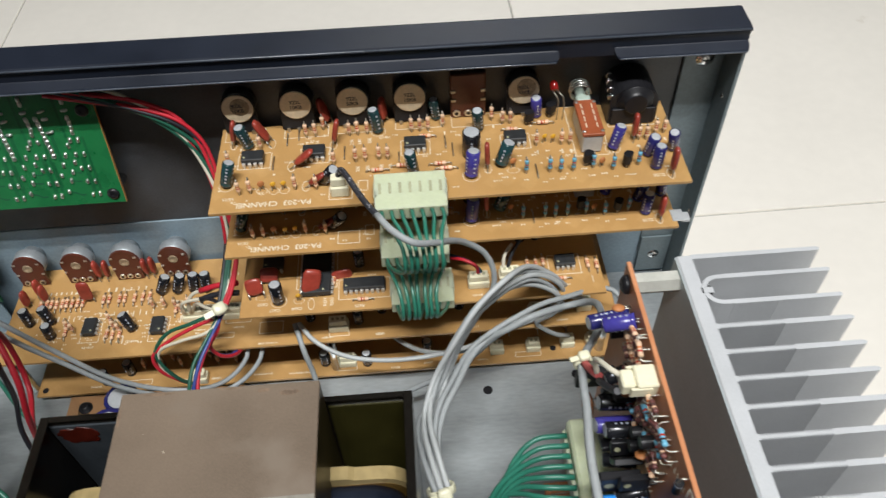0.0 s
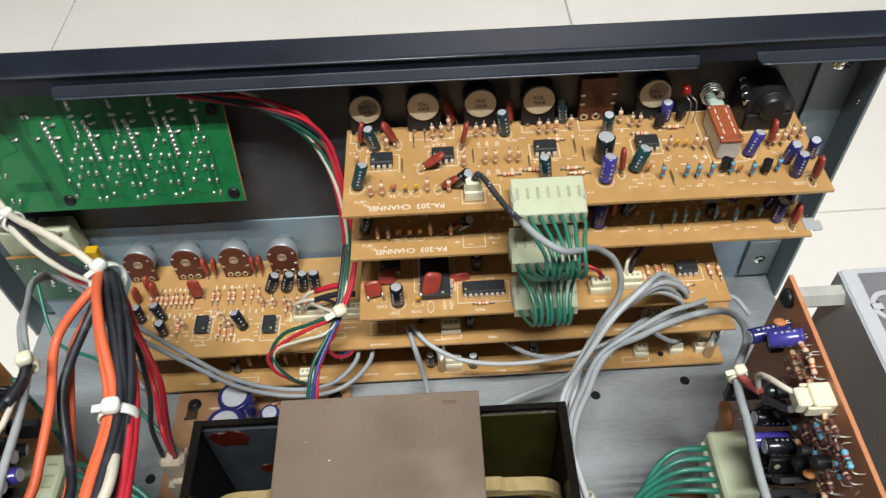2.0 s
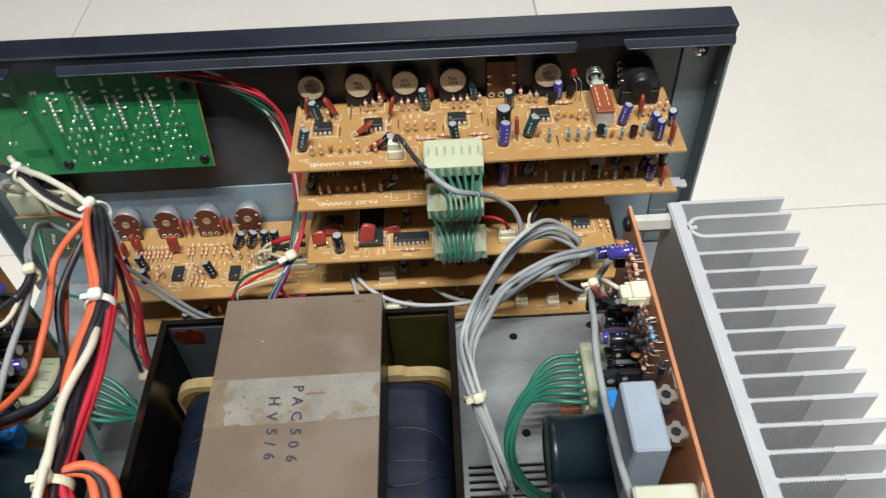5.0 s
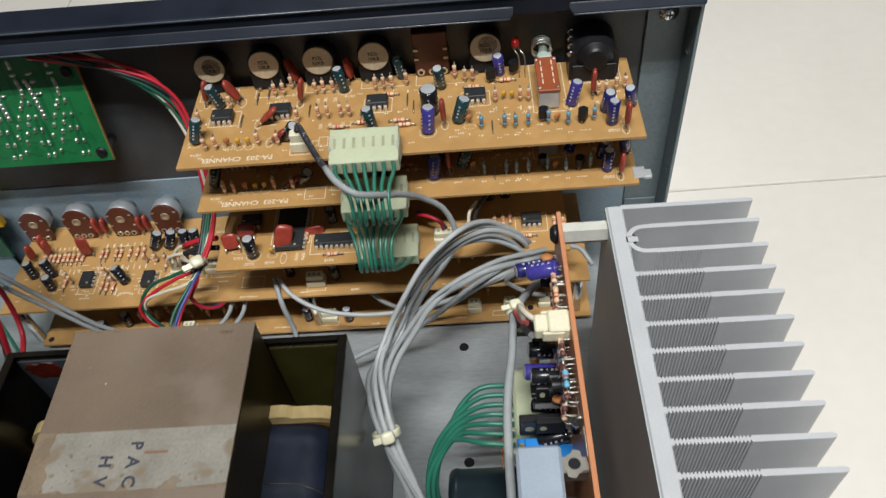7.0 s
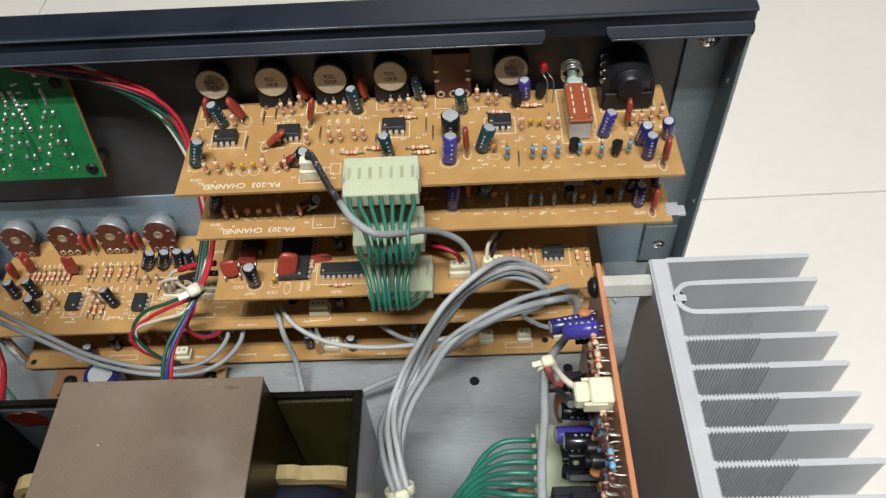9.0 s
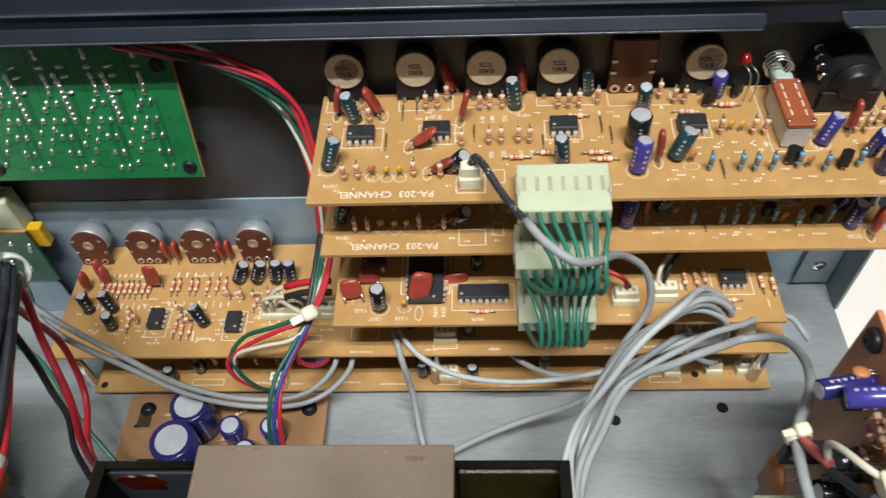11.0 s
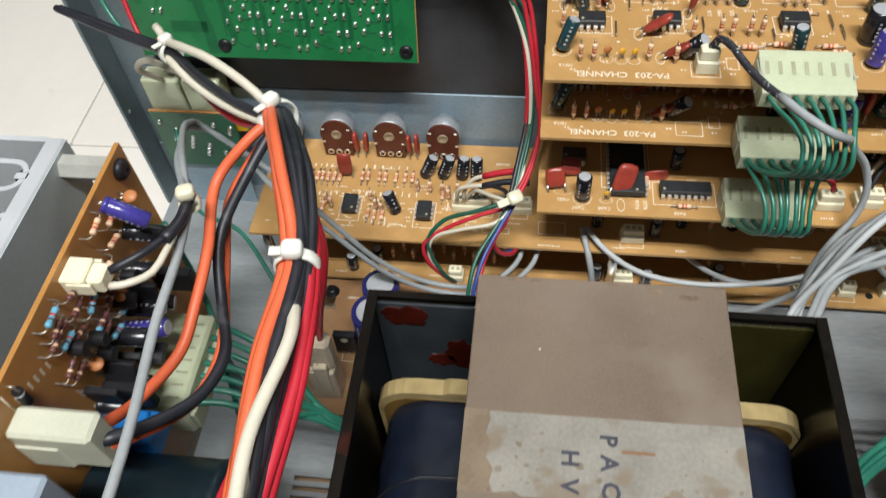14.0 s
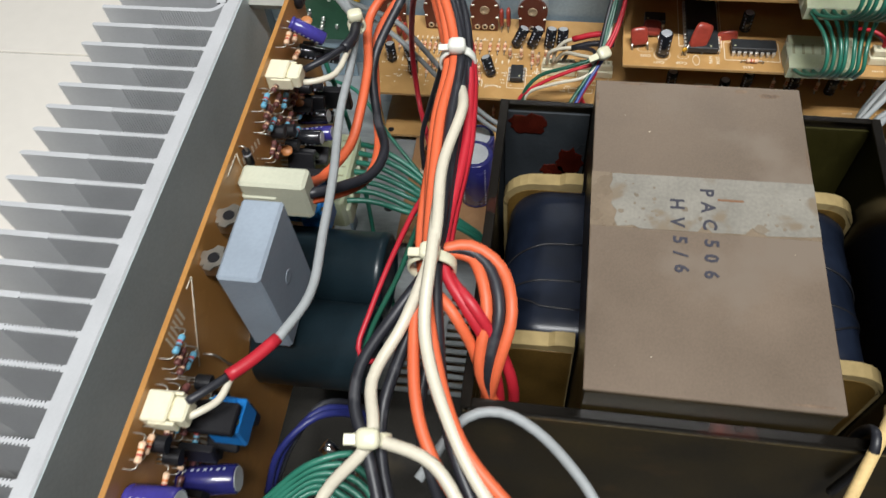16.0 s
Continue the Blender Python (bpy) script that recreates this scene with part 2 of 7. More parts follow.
W_GREEN = mat("green_wire_jacket", (0.024, 0.155, 0.105), 0.34, vary=0.14, scale=60)
W_DKGREEN = mat("dark_green_wire_jacket", (0.014, 0.090, 0.056), 0.36, vary=0.14, scale=60)
W_BLUE = mat("blue_wire_jacket", (0.025, 0.05, 0.22), 0.4)
W_NAVY = mat("navy_wire_jacket", (0.015, 0.02, 0.12), 0.45)
GROUT = mat("grey_grout", (0.46, 0.45, 0.42), 0.9, vary=0.15, scale=40)
WALLPAINT = mat("wall_paint", (0.10, 0.102, 0.106), 0.8, vary=0.03, scale=3)
STAND = mat("plain_wooden_stand", (0.30, 0.19, 0.10), 0.6, vary=0.15, scale=12)
TILE = mat("cream_glazed_tile", (0.88, 0.84, 0.765), 0.34, vary=0.03, scale=5, fine=60, spot=((0.70, 0.64, 0.55), 11, 0.70), random_tint=0.02, coat=0.2)

# ---- mesh building, in millimetres ----


class Shape:
    """Collects closed forms in millimetres; every form takes a material slot."""

    def __init__(self):
        self.v, self.f, self.m, self.s = [], [], [], []

    def add(self, verts, faces, slot=0, smooth=False):
        k = len(self.v)
        self.v += [tuple(p) for p in verts]
        for f in faces:
            self.f.append([k + i for i in f])
            self.m.append(slot)
            self.s.append(smooth)
        return self

    def box(self, x0, x1, y0, y1, z0, z1, slot=0, bev=0.0, turn=None):
        c = Vector(((x0 + x1) / 2, (y0 + y1) / 2, (z0 + z1) / 2))
        h = Vector((abs(x1 - x0) / 2, abs(y1 - y0) / 2, abs(z1 - z0) / 2))
        b = min(bev, 0.45 * min(h))
        pts, idx = [], {}
        for sx in (-1, 1):
            for sy in (-1, 1):
                for sz in (-1, 1):
                    for a in range(3):
                        q = [sx * (h.x - b), sy * (h.y - b), sz * (h.z - b)]
                        q[a] = (sx, sy, sz)[a] * h[a]
                        idx[sx, sy, sz, a] = len(pts)
                        pts.append(Vector(q))
        faces = []
        for a in range(3):
            u, w = (a + 1) % 3, (a + 2) % 3
            for s in (-1, 1):
                ring = []
                for p, q in ((-1, -1), (1, -1), (1, 1), (-1, 1)):
                    k = [0, 0, 0]
                    k[a], k[u], k[w] = s, p, q
                    ring.append(idx[(*k, a)])
                faces.append(ring)
            if b:
                for p in (-1, 1):
                    for q in (-1, 1):
                        k0, k1 = [0, 0, 0], [0, 0, 0]
                        k0[a], k1[a] = -1, 1
                        k0[u] = k1[u] = p
                        k0[w] = k1[w] = q
                        faces.append([idx[(*k0, u)], idx[(*k1, u)], idx[(*k1, w)], idx[(*k0, w)]])
        if b:
            for sx in (-1, 1):
                for sy in (-1, 1):
                    for sz in (-1, 1):
                        faces.append([idx[sx, sy, sz, a] for a in range(3)])
        if turn is not None:
            pts = [turn @ p for p in pts]
        return self.add([p + c for p in pts], faces, slot)

    def lathe(self, p0, p1, profile, n=14, slot=0, slots=None):
        """Turn (distance along, radius) pairs round the line from p0 towards p1."""
        p0, p1 = Vector(p0), Vector(p1)
        a = (p1 - p0).normalized()
        u = a.orthogonal().normalized()
        w = a.cross(u)
        pts = []
        for d, r in profile:
            for k in range(n):
                g = 2 * math.pi * k / n
                pts.append(p0 + a * d + (u * math.cos(g) + w * math.sin(g)) * max(r, 1e-3))
        for i in range(len(profile) - 1):
            s = slots[i] if slots else slot
            flat = abs(profile[i + 1][0] - profile[i][0]) < 1e-6
            quads = [[i * n + k, i * n + (k + 1) % n, (i + 1) * n + (k + 1) % n, (i + 1) * n + k] for k in range(n)]
            self.add(pts[: 0], [], s)
            base = len(self.v)
            self.v += [tuple(p) for p in pts[i * n:(i + 2) * n]]
            for q in quads:
                self.f.append([base + j - i * n for j in q])
                self.m.append(s)
                self.s.append(not flat)
        for end, s in ((0, (slots or [slot])[0]), (len(profile) - 1, (slots or [slot])[-1])):
            if profile[end][1] > 0.01:
                base = len(self.v)
                self.v += [tuple(p) for p in pts[end * n:(end + 1) * n]]
                self.f.append([base + k for k in range(n)])
                self.m.append(s)
                self.s.append(False)
        return self

    def rod(self, p0, p1, r, n=10, slot=0, r1=None):
        d = (Vector(p1) - Vector(p0)).length
        return self.lathe(p0, p1, [(0, r), (d, r if r1 is None else r1)], n, slot)

    def prism(self, outline, z0, z1, slot=0, to=None, smooth=False):
        """An outline in x, y drawn up from z0 to z1; to maps the points into place."""
        n = len(outline)
        pts = [Vector((x, y, z)) for z in (z0, z1) for x, y in outline]
        if to is not None:
            pts = [to @ p for p in pts]
        self.add(pts, [list(range(n))[::-1], list(range(n, 2 * n))], slot)
        return self.add(pts, [[k, (k + 1) % n, n + (k + 1) % n, n + k] for k in range(n)], slot, smooth)

    def tube(self, path, r, n=8, slot=0):
        pts = smooth_path(path)
        rings, u = [], None
        for i, p in enumerate(pts):
            a = (pts[min(i + 1, len(pts) - 1)] - pts[max(i - 1, 0)]).normalized()
            u = a.orthogonal() if u is None else u - a * u.dot(a)
            u.normalize()
            w = a.cross(u)
            rings += [p + (u * math.cos(2 * math.pi * k / n) + w * math.sin(2 * math.pi * k / n)) * r for k in range(n)]
        m = len(pts)
        self.add(rings, [[i * n + k, i * n + (k + 1) % n, (i + 1) * n + (k + 1) % n, (i + 1) * n + k] for i in range(m - 1) for k in range(n)], slot, True)
        base = len(self.v) - m * n
        for s in (0, m - 1):
            self.f.append([base + s * n + k for k in range(n)])
            self.m.append(slot)
            self.s.append(False)
        return self

    def ball(self, c, rx, ry, rz, n=12, slot=0, turn=None):
        pts, rows = [], 7
        for i in range(rows + 1):
            t = math.pi * i / rows
            for k in range(n):
                g = 2 * math.pi * k / n
                p = Vector((rx * math.sin(t) * math.cos(g), ry * math.sin(t) * math.sin(g), rz * math.cos(t)))
                pts.append((turn @ p if turn is not None else p) + Vector(c))
        return self.add(pts, [[i * n + k, i * n + (k + 1) % n, (i + 1) * n + (k + 1) % n, (i + 1) * n + k] for i in range(rows) for k in range(n)], slot, True)

    def mesh(self, name, mats):
        me = bpy.data.meshes.new(name)
        me.from_pydata([(x * MM, y * MM, z * MM) for x, y, z in self.v], [], self.f)
        me.polygons.foreach_set("material_index", self.m)
        me.polygons.foreach_set("use_smooth", self.s)
        for m in mats:
            me.materials.append(m)
        bm = bmesh.new()
        bm.from_mesh(me)
        bmesh.ops.remove_doubles(bm, verts=bm.verts, dist=1e-7)
        bmesh.ops.recalc_face_normals(bm, faces=bm.faces)
        bm.to_mesh(me)
        bm.free()
        return me


def smooth_path(path):
    """A soft line through the given places (centripetal Catmull-Rom)."""
    p = [Vector(q) for q in path]
    if len(p) < 3:
        return p
    p = [p[0] * 2 - p[1], *p, p[-1] * 2 - p[-2]]
    out = []
    for i in range(1, len(p) - 2):
        a, b, c, d = p[i - 1:i + 3]
        ta = 0.0
        tb = ta + max((b - a).length, 1e-4) ** 0.5
        tc = tb + max((c - b).length, 1e-4) ** 0.5
        td = tc + max((d - c).length, 1e-4) ** 0.5
        n = min(9, max(3, int((c - b).length / 3)))
        for k in range(n):
            t = tb + (tc - tb) * k / n
            e1 = (a * (tb - t) + b * (t - ta)) / (tb - ta)
            e2 = (b * (tc - t) + c * (t - tb)) / (tc - tb)
            e3 = (c * (td - t) + d * (t - tc)) / (td - tc)
            f1 = (e1 * (tc - t) + e2 * (t - ta)) / (tc - ta)
            f2 = (e2 * (td - t) + e3 * (t - tb)) / (td - tb)
            out.append((f1 * (tc - t) + f2 * (t - tb)) / (tc - tb))
    return out + [p[-2]]


MESHES = {}


def shared(key, build, mats):
    if key not in MESHES:
        MESHES[key] = build().mesh(key.split("|")[0], mats)
    return MESHES[key]


def thing(name, label, category, at=None, group="", kind=""):
    ob = new(name)
    ob.empty_display_size = 0.01
    if at is not None:
        ob.matrix_world = at
    return tagged(ob, label, category, group, kind)


def part(name, data, mats, parent, label="", at=None):
    """data: a Shape, or a mesh that alike parts share. at: its place under the parent, in metres."""
    if isinstance(data, Shape):
        data = data.mesh(name, mats if isinstance(mats, (list, tuple)) else [mats])
    ob = new(name, data)
    ob.parent = parent
    if at is not None:
        ob.matrix_basis = at
    return tagged(ob, label)


def solid(name, shape, mats, label, category, group="", kind=""):
    ob = new(name, shape.mesh(name, mats if isinstance(mats, (list, tuple)) else [mats]))
    return tagged(ob, label, category, group, kind)


def put(x, y, z=0.0, rx=0, ry=0, rz=0):
    return pose(x * MM, y * MM, z * MM, rx, ry, rz)


def lettering(name, text, size, parent, at, material, turned=0, bold=0.05):
    """Flat raised letters in the built-in font, centred on their place."""
    c = bpy.data.curves.new(name, "FONT")
    c.offset = bold * MM
    c.body, c.size, c.extrude, c.align_x, c.align_y = text, size * MM, 0.00004, "CENTER", "CENTER"
    c.resolution_u = 2
    tmp = bpy.data.objects.new(name + "_curve", c)
    me = bpy.data.meshes.new_from_object(tmp)
    bpy.data.objects.remove(tmp)
    bpy.data.curves.remove(c)
    me.materials.clear()
    me.materials.append(material)
    return part(name, me, None, parent, "", at @ pose(0, 0, 0, 0, 0, turned))

# ---- the room ----
FLOOR_Z = -320.0
TILE_SIZE, GAP = 806.0, 2.6


def room():
    ground = tagged(new("floor", Shape().box(-3200, 3200, -3200, 3200, FLOOR_Z - 60, FLOOR_Z - 3).mesh("floor", [GROUT])),
                    "cream glazed floor tiles with thin grey joints", "floor", kind="structure")
    s = (TILE_SIZE - GAP) / 2
    tile = shared("tile", lambda: Shape().box(-s, s, -s, s, -9, 0, 0, 1.2), [TILE])
    turn = pose(0, 0, 0, 0, 0, 0.5)
    for i in range(-4, 5):
        for j in range(-4, 5):
            m = turn @ put(-159 + i * TILE_SIZE, -17.5 + j * TILE_SIZE, FLOOR_Z)
            part("tile", tile, None, ground, "", m)
    walls = (("wall_north", (-3200, 3200, 3200, 3300)), ("wall_south", (-3200, 3200, -3300, -3200)),
             ("wall_east", (3200, 3300, -3200, 3200)), ("wall_west", (-3300, -3200, -3200, 3200)))
    for name, (x0, x1, y0, y1) in walls:
        solid(name, Shape().box(x0, x1, y0, y1, FLOOR_Z - 60, 2500), WALLPAINT, "plain grey painted wall of the room", "wall", kind="structure")
    solid("ceiling", Shape().box(-3300, 3300, -3300, 3300, 2500, 2600), WALLPAINT, "plain grey ceiling of the room", "ceiling", kind="structure")
    # the second and third housings belong to the added lamps
    for x, y in ((150, -870), (500, 2750), (-800, -2100)):
        lamp = thing("ceiling_light", "fluorescent batten out of view; two of three are added lights", "lamp", group="ceiling lights")
        part("housing", Shape().box(x - 620, x + 620, y - 190, y + 190, 2430, 2500, 0, 6), WALLPAINT, lamp)
    solid("equipment_stand", Shape().box(-140, 140, -300, 20, FLOOR_Z, -14, 0, 4), STAND,
          "plain low wooden stand under the amplifier", "stand")


# ---- amplifier case ----
def chassis():
    c = thing("amplifier_chassis", "open grey steel amplifier case with a navy front rim", "amplifier case")
    holes = ((101, -16), (102, -83), (150, -10), (-33, -16), (-62, -13), (-130, -50))
    plate = Shape().box(-215, 215, -52, 60, -1.5, 0).box(-158, 158, -99, -52, -1.5, 0).box(-68, 68, -153, -99, -1.5, 0)
    for s in (-1, 1):
        # ventilation slits in two columns
        plate.box(s * 112, s * 158, -153, -99, -1.5, 0).box(s * 89, s * 91, -153, -99, -1.5, 0)
        for k in range(13):
            plate.box(s * 68, s * 89, -101.2 - 4.3 * k, -99 - 4.3 * k, -1.5, 0).box(s * 91, s * 112, -101.2 - 4.3 * k, -99 - 4.3 * k, -1.5, 0)
    part("floor_plate", plate, BASE, c, "bare grey metal floor plate with ventilation slits")
    # rear strip split off so that its shade can be coloured in
    part("rear_floor_plate", Shape().box(-158, 158, -340, -153, -1.5, 0), REAR_SHADED, c, "rear floor plate with deep shade in its colour")
    for x, y in holes:
        part("hole_rim", Shape().rod((x, y, -1), (x, y, 0.3), 2.75, 18, 0).rod((x, y, 0.25), (x, y, 0.4), 2.6, 18, 1), [BASE, BLACK], c)
    part("front_plate", Shape().box(-215, 215, 58.6, 60.4, 0, 71, 0, 0.3), STEEL, c)
    part("inner_panel", Shape().box(-215, 215, 59.2, 60.4, 71, 170, 0, 0.3), INNER, c, "black inner face of the front panel")
    # front panel with its rim rolled over the top
    rim = [(61, -12), (63, -12), (63, 170), (62.2, 175.2), (60.9, 177.2), (59.4, 177.7), (45.2, 177.0), (44.3, 176.6), (43.9, 175.8), (44.3, 175.2),
           (45.0, 174.8), (45.0, 166.6), (46.2, 166.6), (46.2, 175.6), (59.8, 176.0), (61, 172)]
    to = Matrix(((0, 0, 1), (1, 0, 0), (0, 1, 0)))
    # the panel sits a little askew, its far end the higher
    askew = put(216.7, 0, 170) @ pose(0, 0, 0, 0, 0.42, 0) @ put(-216.7, 0, -170)
    part("front_panel", Shape().prism(rim, -216.7, 216.7, 0, to), NAVY, c, "navy-black front panel with a rolled rim", askew)
    part("rim_bead", Shape().lathe((-216.7, 44.4, 176.1), (216.7, 44.4, 176.1), [(0, 0.55), (433.4, 0.55)], 10), NAVY_GLINT, c, "rim bead coloured as a highlight line", askew)
    for x0, x1 in ((-216.7, -158), (-134, 135), (159, 216.7)):
        lip = Shape()
        cross = [(45.3, 170.9), (44.6, 170.2), (40.6, 168.4), (40.0, 168.3), (39.7, 167.7), (40.3, 167.3), (44.8, 169.2), (45.3, 169.8)]
        # rounded outer corners at both ends
        rings = []
        for x, out in ((x0, 0.45), (x0 + 0.6, 0.8), (x0 + 1.8, 1.0), (x1 - 1.8, 1.0), (x1 - 0.6, 0.8), (x1, 0.45)):
            rings += [(x, 45.3 + (y - 45.3) * out, 170.4 + (z - 170.4) * out) for y, z in cross]
        n = len(cross)
        lip.add(rings, [[i * n + k, i * n + (k + 1) % n, (i + 1) * n + (k + 1) % n, (i + 1) * n + k] for i in range(5) for k in range(n)])
        lip.add(rings[:n], [list(range(n))]).add(rings[-n:], [list(range(n))])
        fl = part("flange", lip, NAVY, c, "", askew)
        part("flange_edge", Shape().tube([(x0 + 1.6, 39.8, 168.0), ((x0 + x1) / 2, 39.8, 168.0), (x1 - 1.6, 39.8, 168.0)], 0.42, 8), NAVY_GLINT, fl, "lip edge coloured as a highlight line")
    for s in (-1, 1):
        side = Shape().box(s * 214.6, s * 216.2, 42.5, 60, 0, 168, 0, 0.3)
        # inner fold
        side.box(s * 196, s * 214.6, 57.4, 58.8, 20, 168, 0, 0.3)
        p = part("side_plate", side, SIDE_SHADED, c, "grey steel side plate with shade in its colour")
        for z in (153.5, 18):
            head = part("screw", Shape().lathe((s * 205.5, 57.4, z), (s * 205.5, 0, z), [(0, 4.4), (0.4, 4.4), (0.5, 3.7), (1.5, 3.3), (2.1, 2.0), (2.2, 0)], 16), CHROME, p)
            part("cross_slot", Shape().box(s * 205.5 - 1.7, s * 205.5 + 1.7, 55.0, 55.4, z - 0.35, z + 0.35).box(s * 205.5 - 0.35, s * 205.5 + 0.35, 55.0, 55.4, z - 1.7, z + 1.7), BLACK, head)
        for y, z in ((49, 138), (47, 64)):
            part("dimple", Shape().lathe((s * 214.6, y, z), (0, y, z), [(0, 1.3), (0.5, 1.1), (0.9, 0.5), (0.95, 0)], 10), CHROME, p)
        part("corner_bracket", Shape().box(s * 196.5, s * 213.8, 56.2, 57.4, 4, 33, 0, 0.5), SIDE_SHADED, p)
    part("rear_panel", Shape().box(-158, 158, -341.5, -340, -1.5, 150, 0, 0.3), STEEL, c)
    for x in (-120, 120):
        for y in (-280, 0):
            part("foot", Shape().rod((x, y, -14), (x, y, -1.5), 9, 14), BLACK, c)


def heat_sink(side):
    s = side
    h = thing("heat_sink", "bare aluminium finned heat sink along the case side", "heat sink", group="heat sinks")
    base = Shape().box(s * 161.3, s * 167, -330, -57, -8, 153.5, 0, 0.5)
    part("base_plate", base, ALU, h)
    part("inner_face", Shape().box(s * 160.9, s * 161.3, -330, -57.3, -8, 152.9), ALU_DARK, h, "inner face a little darker than the fins")
    # one fin: saw-tooth ribs on the inner half, a smooth outer half with a rounded end
    up = [(166.5, 1.0)]
    for k in range(21):
        x = 167.6 + k * 1.04
        up += [(x, 1.02), (x + 0.12, 0.45), (x + 0.48, 0.45), (x + 0.6, 1.02)]
    up += [(189.6, 1.0), (210.9, 0.86), (211.8, 0.7), (212.4, 0.3)]
    ring = up + [(x, -y) for x, y in reversed(up)]
    fin = shared("fin|%d" % s, lambda: Shape().prism([(s * x, y) for x, y in ring], -8, 153.5), [ALU])
    for k in range(28):
        y = -58 - 10.0 * k
        if k == 1 or k == 2:
            continue
        if k == 0:
            plain = [(166.5, 1.0), (210.9, 0.86), (211.8, 0.7), (212.4, 0.3)]
            plain += [(x, -y1) for x, y1 in reversed(plain)]
            part("fin", Shape().prism([(s * x, y + y1) for x, y1 in plain], -8, 153.5), ALU, h)
            continue
        part("fin", fin, None, h, "", put(0, y, 0))
    # the screw channel between the second and third fins
    hook = []
    for k in range(13):
        g = math.pi * (0.5 + k / 12)
        hook.append((172.5 + 4.6 * math.cos(g), 4.6 * math.sin(g)))
    teeth = [(190.4 - 0.52 * k, 6.3 if k % 2 else 6.6) for k in range(30)]
    outer = [(212.0, 4.7), (212.4, 5.2), (212.4, 5.8), (212.0, 6.3), (190.6, 6.4)] + teeth + [(173, 6.3)] + [(172.5 + 6.3 * math.cos(math.pi * (0.5 + k / 12)), 6.3 * math.sin(math.pi * (0.5 + k / 12))) for k in range(1, 6)]
    upper = outer + [(166.5, 1.4), (169.6, 1.2)] + [hook[k] for k in range(5, -1, -1)]
    lower = [(x, -y) for x, y in upper]
    ch = Shape()
    for poly in (upper, lower):
        ch.prism([(s * x, y - 73) for x, y in poly], -8, 153.5)
    ch.box(s * 166, s * 170, -74.2, -71.8, -8, 153.5)
    part("screw_channel", ch, ALU, h)
    # hexagonal spacer that holds the amplifier board
    for y, z in ((-64, 148),):
        hexa = [(5 * math.cos(math.pi * k / 3) * 0.8, 5 * math.sin(math.pi * k / 3) * 0.8) for k in range(6)]
        to = Matrix.Translation((0, y, z)) @ Matrix(((0, 0, 1, 0), (1, 0, 0, 0), (0, 1, 0, 0), (0, 0, 0, 1)))
        part("spacer", Shape().prism(hexa, min(s * 145, s * 161.2), max(s * 145, s * 161.2), 0, to), SPACER, h, "hexagonal metal spacer")


# ---- parts that sit on circuit boards (board top is local z = 0) ----
def resistor_mesh(kind):
    coat = {"tan": RES, "blue": RES_BLUE, "maroon": RES_MAROON}[kind]
    bands = {"tan": (BAND_R, BAND_O), "blue": (BAND_K, BAND_R), "maroon": (RES, BAND_K)}[kind]

    def build():
        p = [(0, 0.25), (0.15, 0.9), (0.6, 1.15), (1.1, 1.12), (1.25, 0.98), (1.75, 0.98), (1.8, 0.99), (2.35, 0.99), (2.4, 0.98), (3.0, 0.98),
             (3.05, 0.99), (3.6, 0.99), (3.65, 0.98), (4.4, 1.12), (5.0, 1.15), (5.4, 0.9), (5.6, 0.25)]
        sl = [0, 0, 0, 0, 0, 1, 1, 1, 0, 2, 2, 2, 0, 0, 0, 0]
        sh = Shape().lathe((0, 0, 0), (0, 0, 1), [(d * 0.98, r * 0.88) for d, r in p], 10, 0, sl)
        return sh
    return shared("resistor|" + kind, build, [coat, *bands])


def lead_mesh(kind):
    if kind == "stand":
        return shared("lead|stand", lambda: Shape().tube([(0, 0, 7.6), (0, 0.4, 8.5), (0, 1.2, 8.5), (0, 1.6, 7.6), (0, 1.7, 5), (0, 1.8, -0.2)], 0.28, 6)
                      .rod((0, 0, -0.2), (0, 0, 3.4), 0.42, 6), [LEAD])
    if kind == "hook":
        return shared("lead|hook", lambda: Shape().tube([(4.6, 0, 3.4), (5.6, 0, 3.5), (6.2, 0, 2.6), (6.3, 0, -0.3)], 0.23, 6)
                      .tube([(-1.0, 0, 3.4), (-1.8, 0, 3.5), (-2.4, 0, 2.9), (-2.6, 0, 1.6), (-2.6, 0, -0.3)], 0.23, 6), [LEAD])
    return shared("lead|flat", lambda: Shape().tube([(0, 0, -0.3), (0, 0, 1.0), (0.8, 0, 1.5), (2, 0, 1.5)], 0.32, 6)
                  .tube([(9.8, 0, -0.3), (9.8, 0, 1.0), (9, 0, 1.5), (7.5, 0, 1.5)], 0.32, 6), [LEAD])


def resistor(board, x, y, kind="tan", turned=0, lean=0):
    """Standing on end, with the long lead bent down behind."""
    m = put(x, y, 0, lean, 0, turned)
    r = part("resistor", resistor_mesh(kind), None, board, "", m @ put(0, 0, 2.2))
    part("lead", lead_mesh("stand"), None, r, "", put(0, 0, -2.2))


def bent_resistor(board, x, y, kind="tan", turned=0):
    """Bent over along its board, with a hooked lead at its near end."""
    m = put(x, y, 0, 0, 0, turned) @ Matrix.Diagonal((1.12, 1.05, 1.0, 1)) if kind == "blue" else put(x, y, 0, 0, 0, turned)
    r = part("resistor", resistor_mesh(kind), None, board, "", m @ put(-1.0, 0, 3.4, 0, 90, 0))
    part("lead", lead_mesh("hook"), None, r, "", put(-1.0, 0, 3.4, 0, 90, 0).inverted())


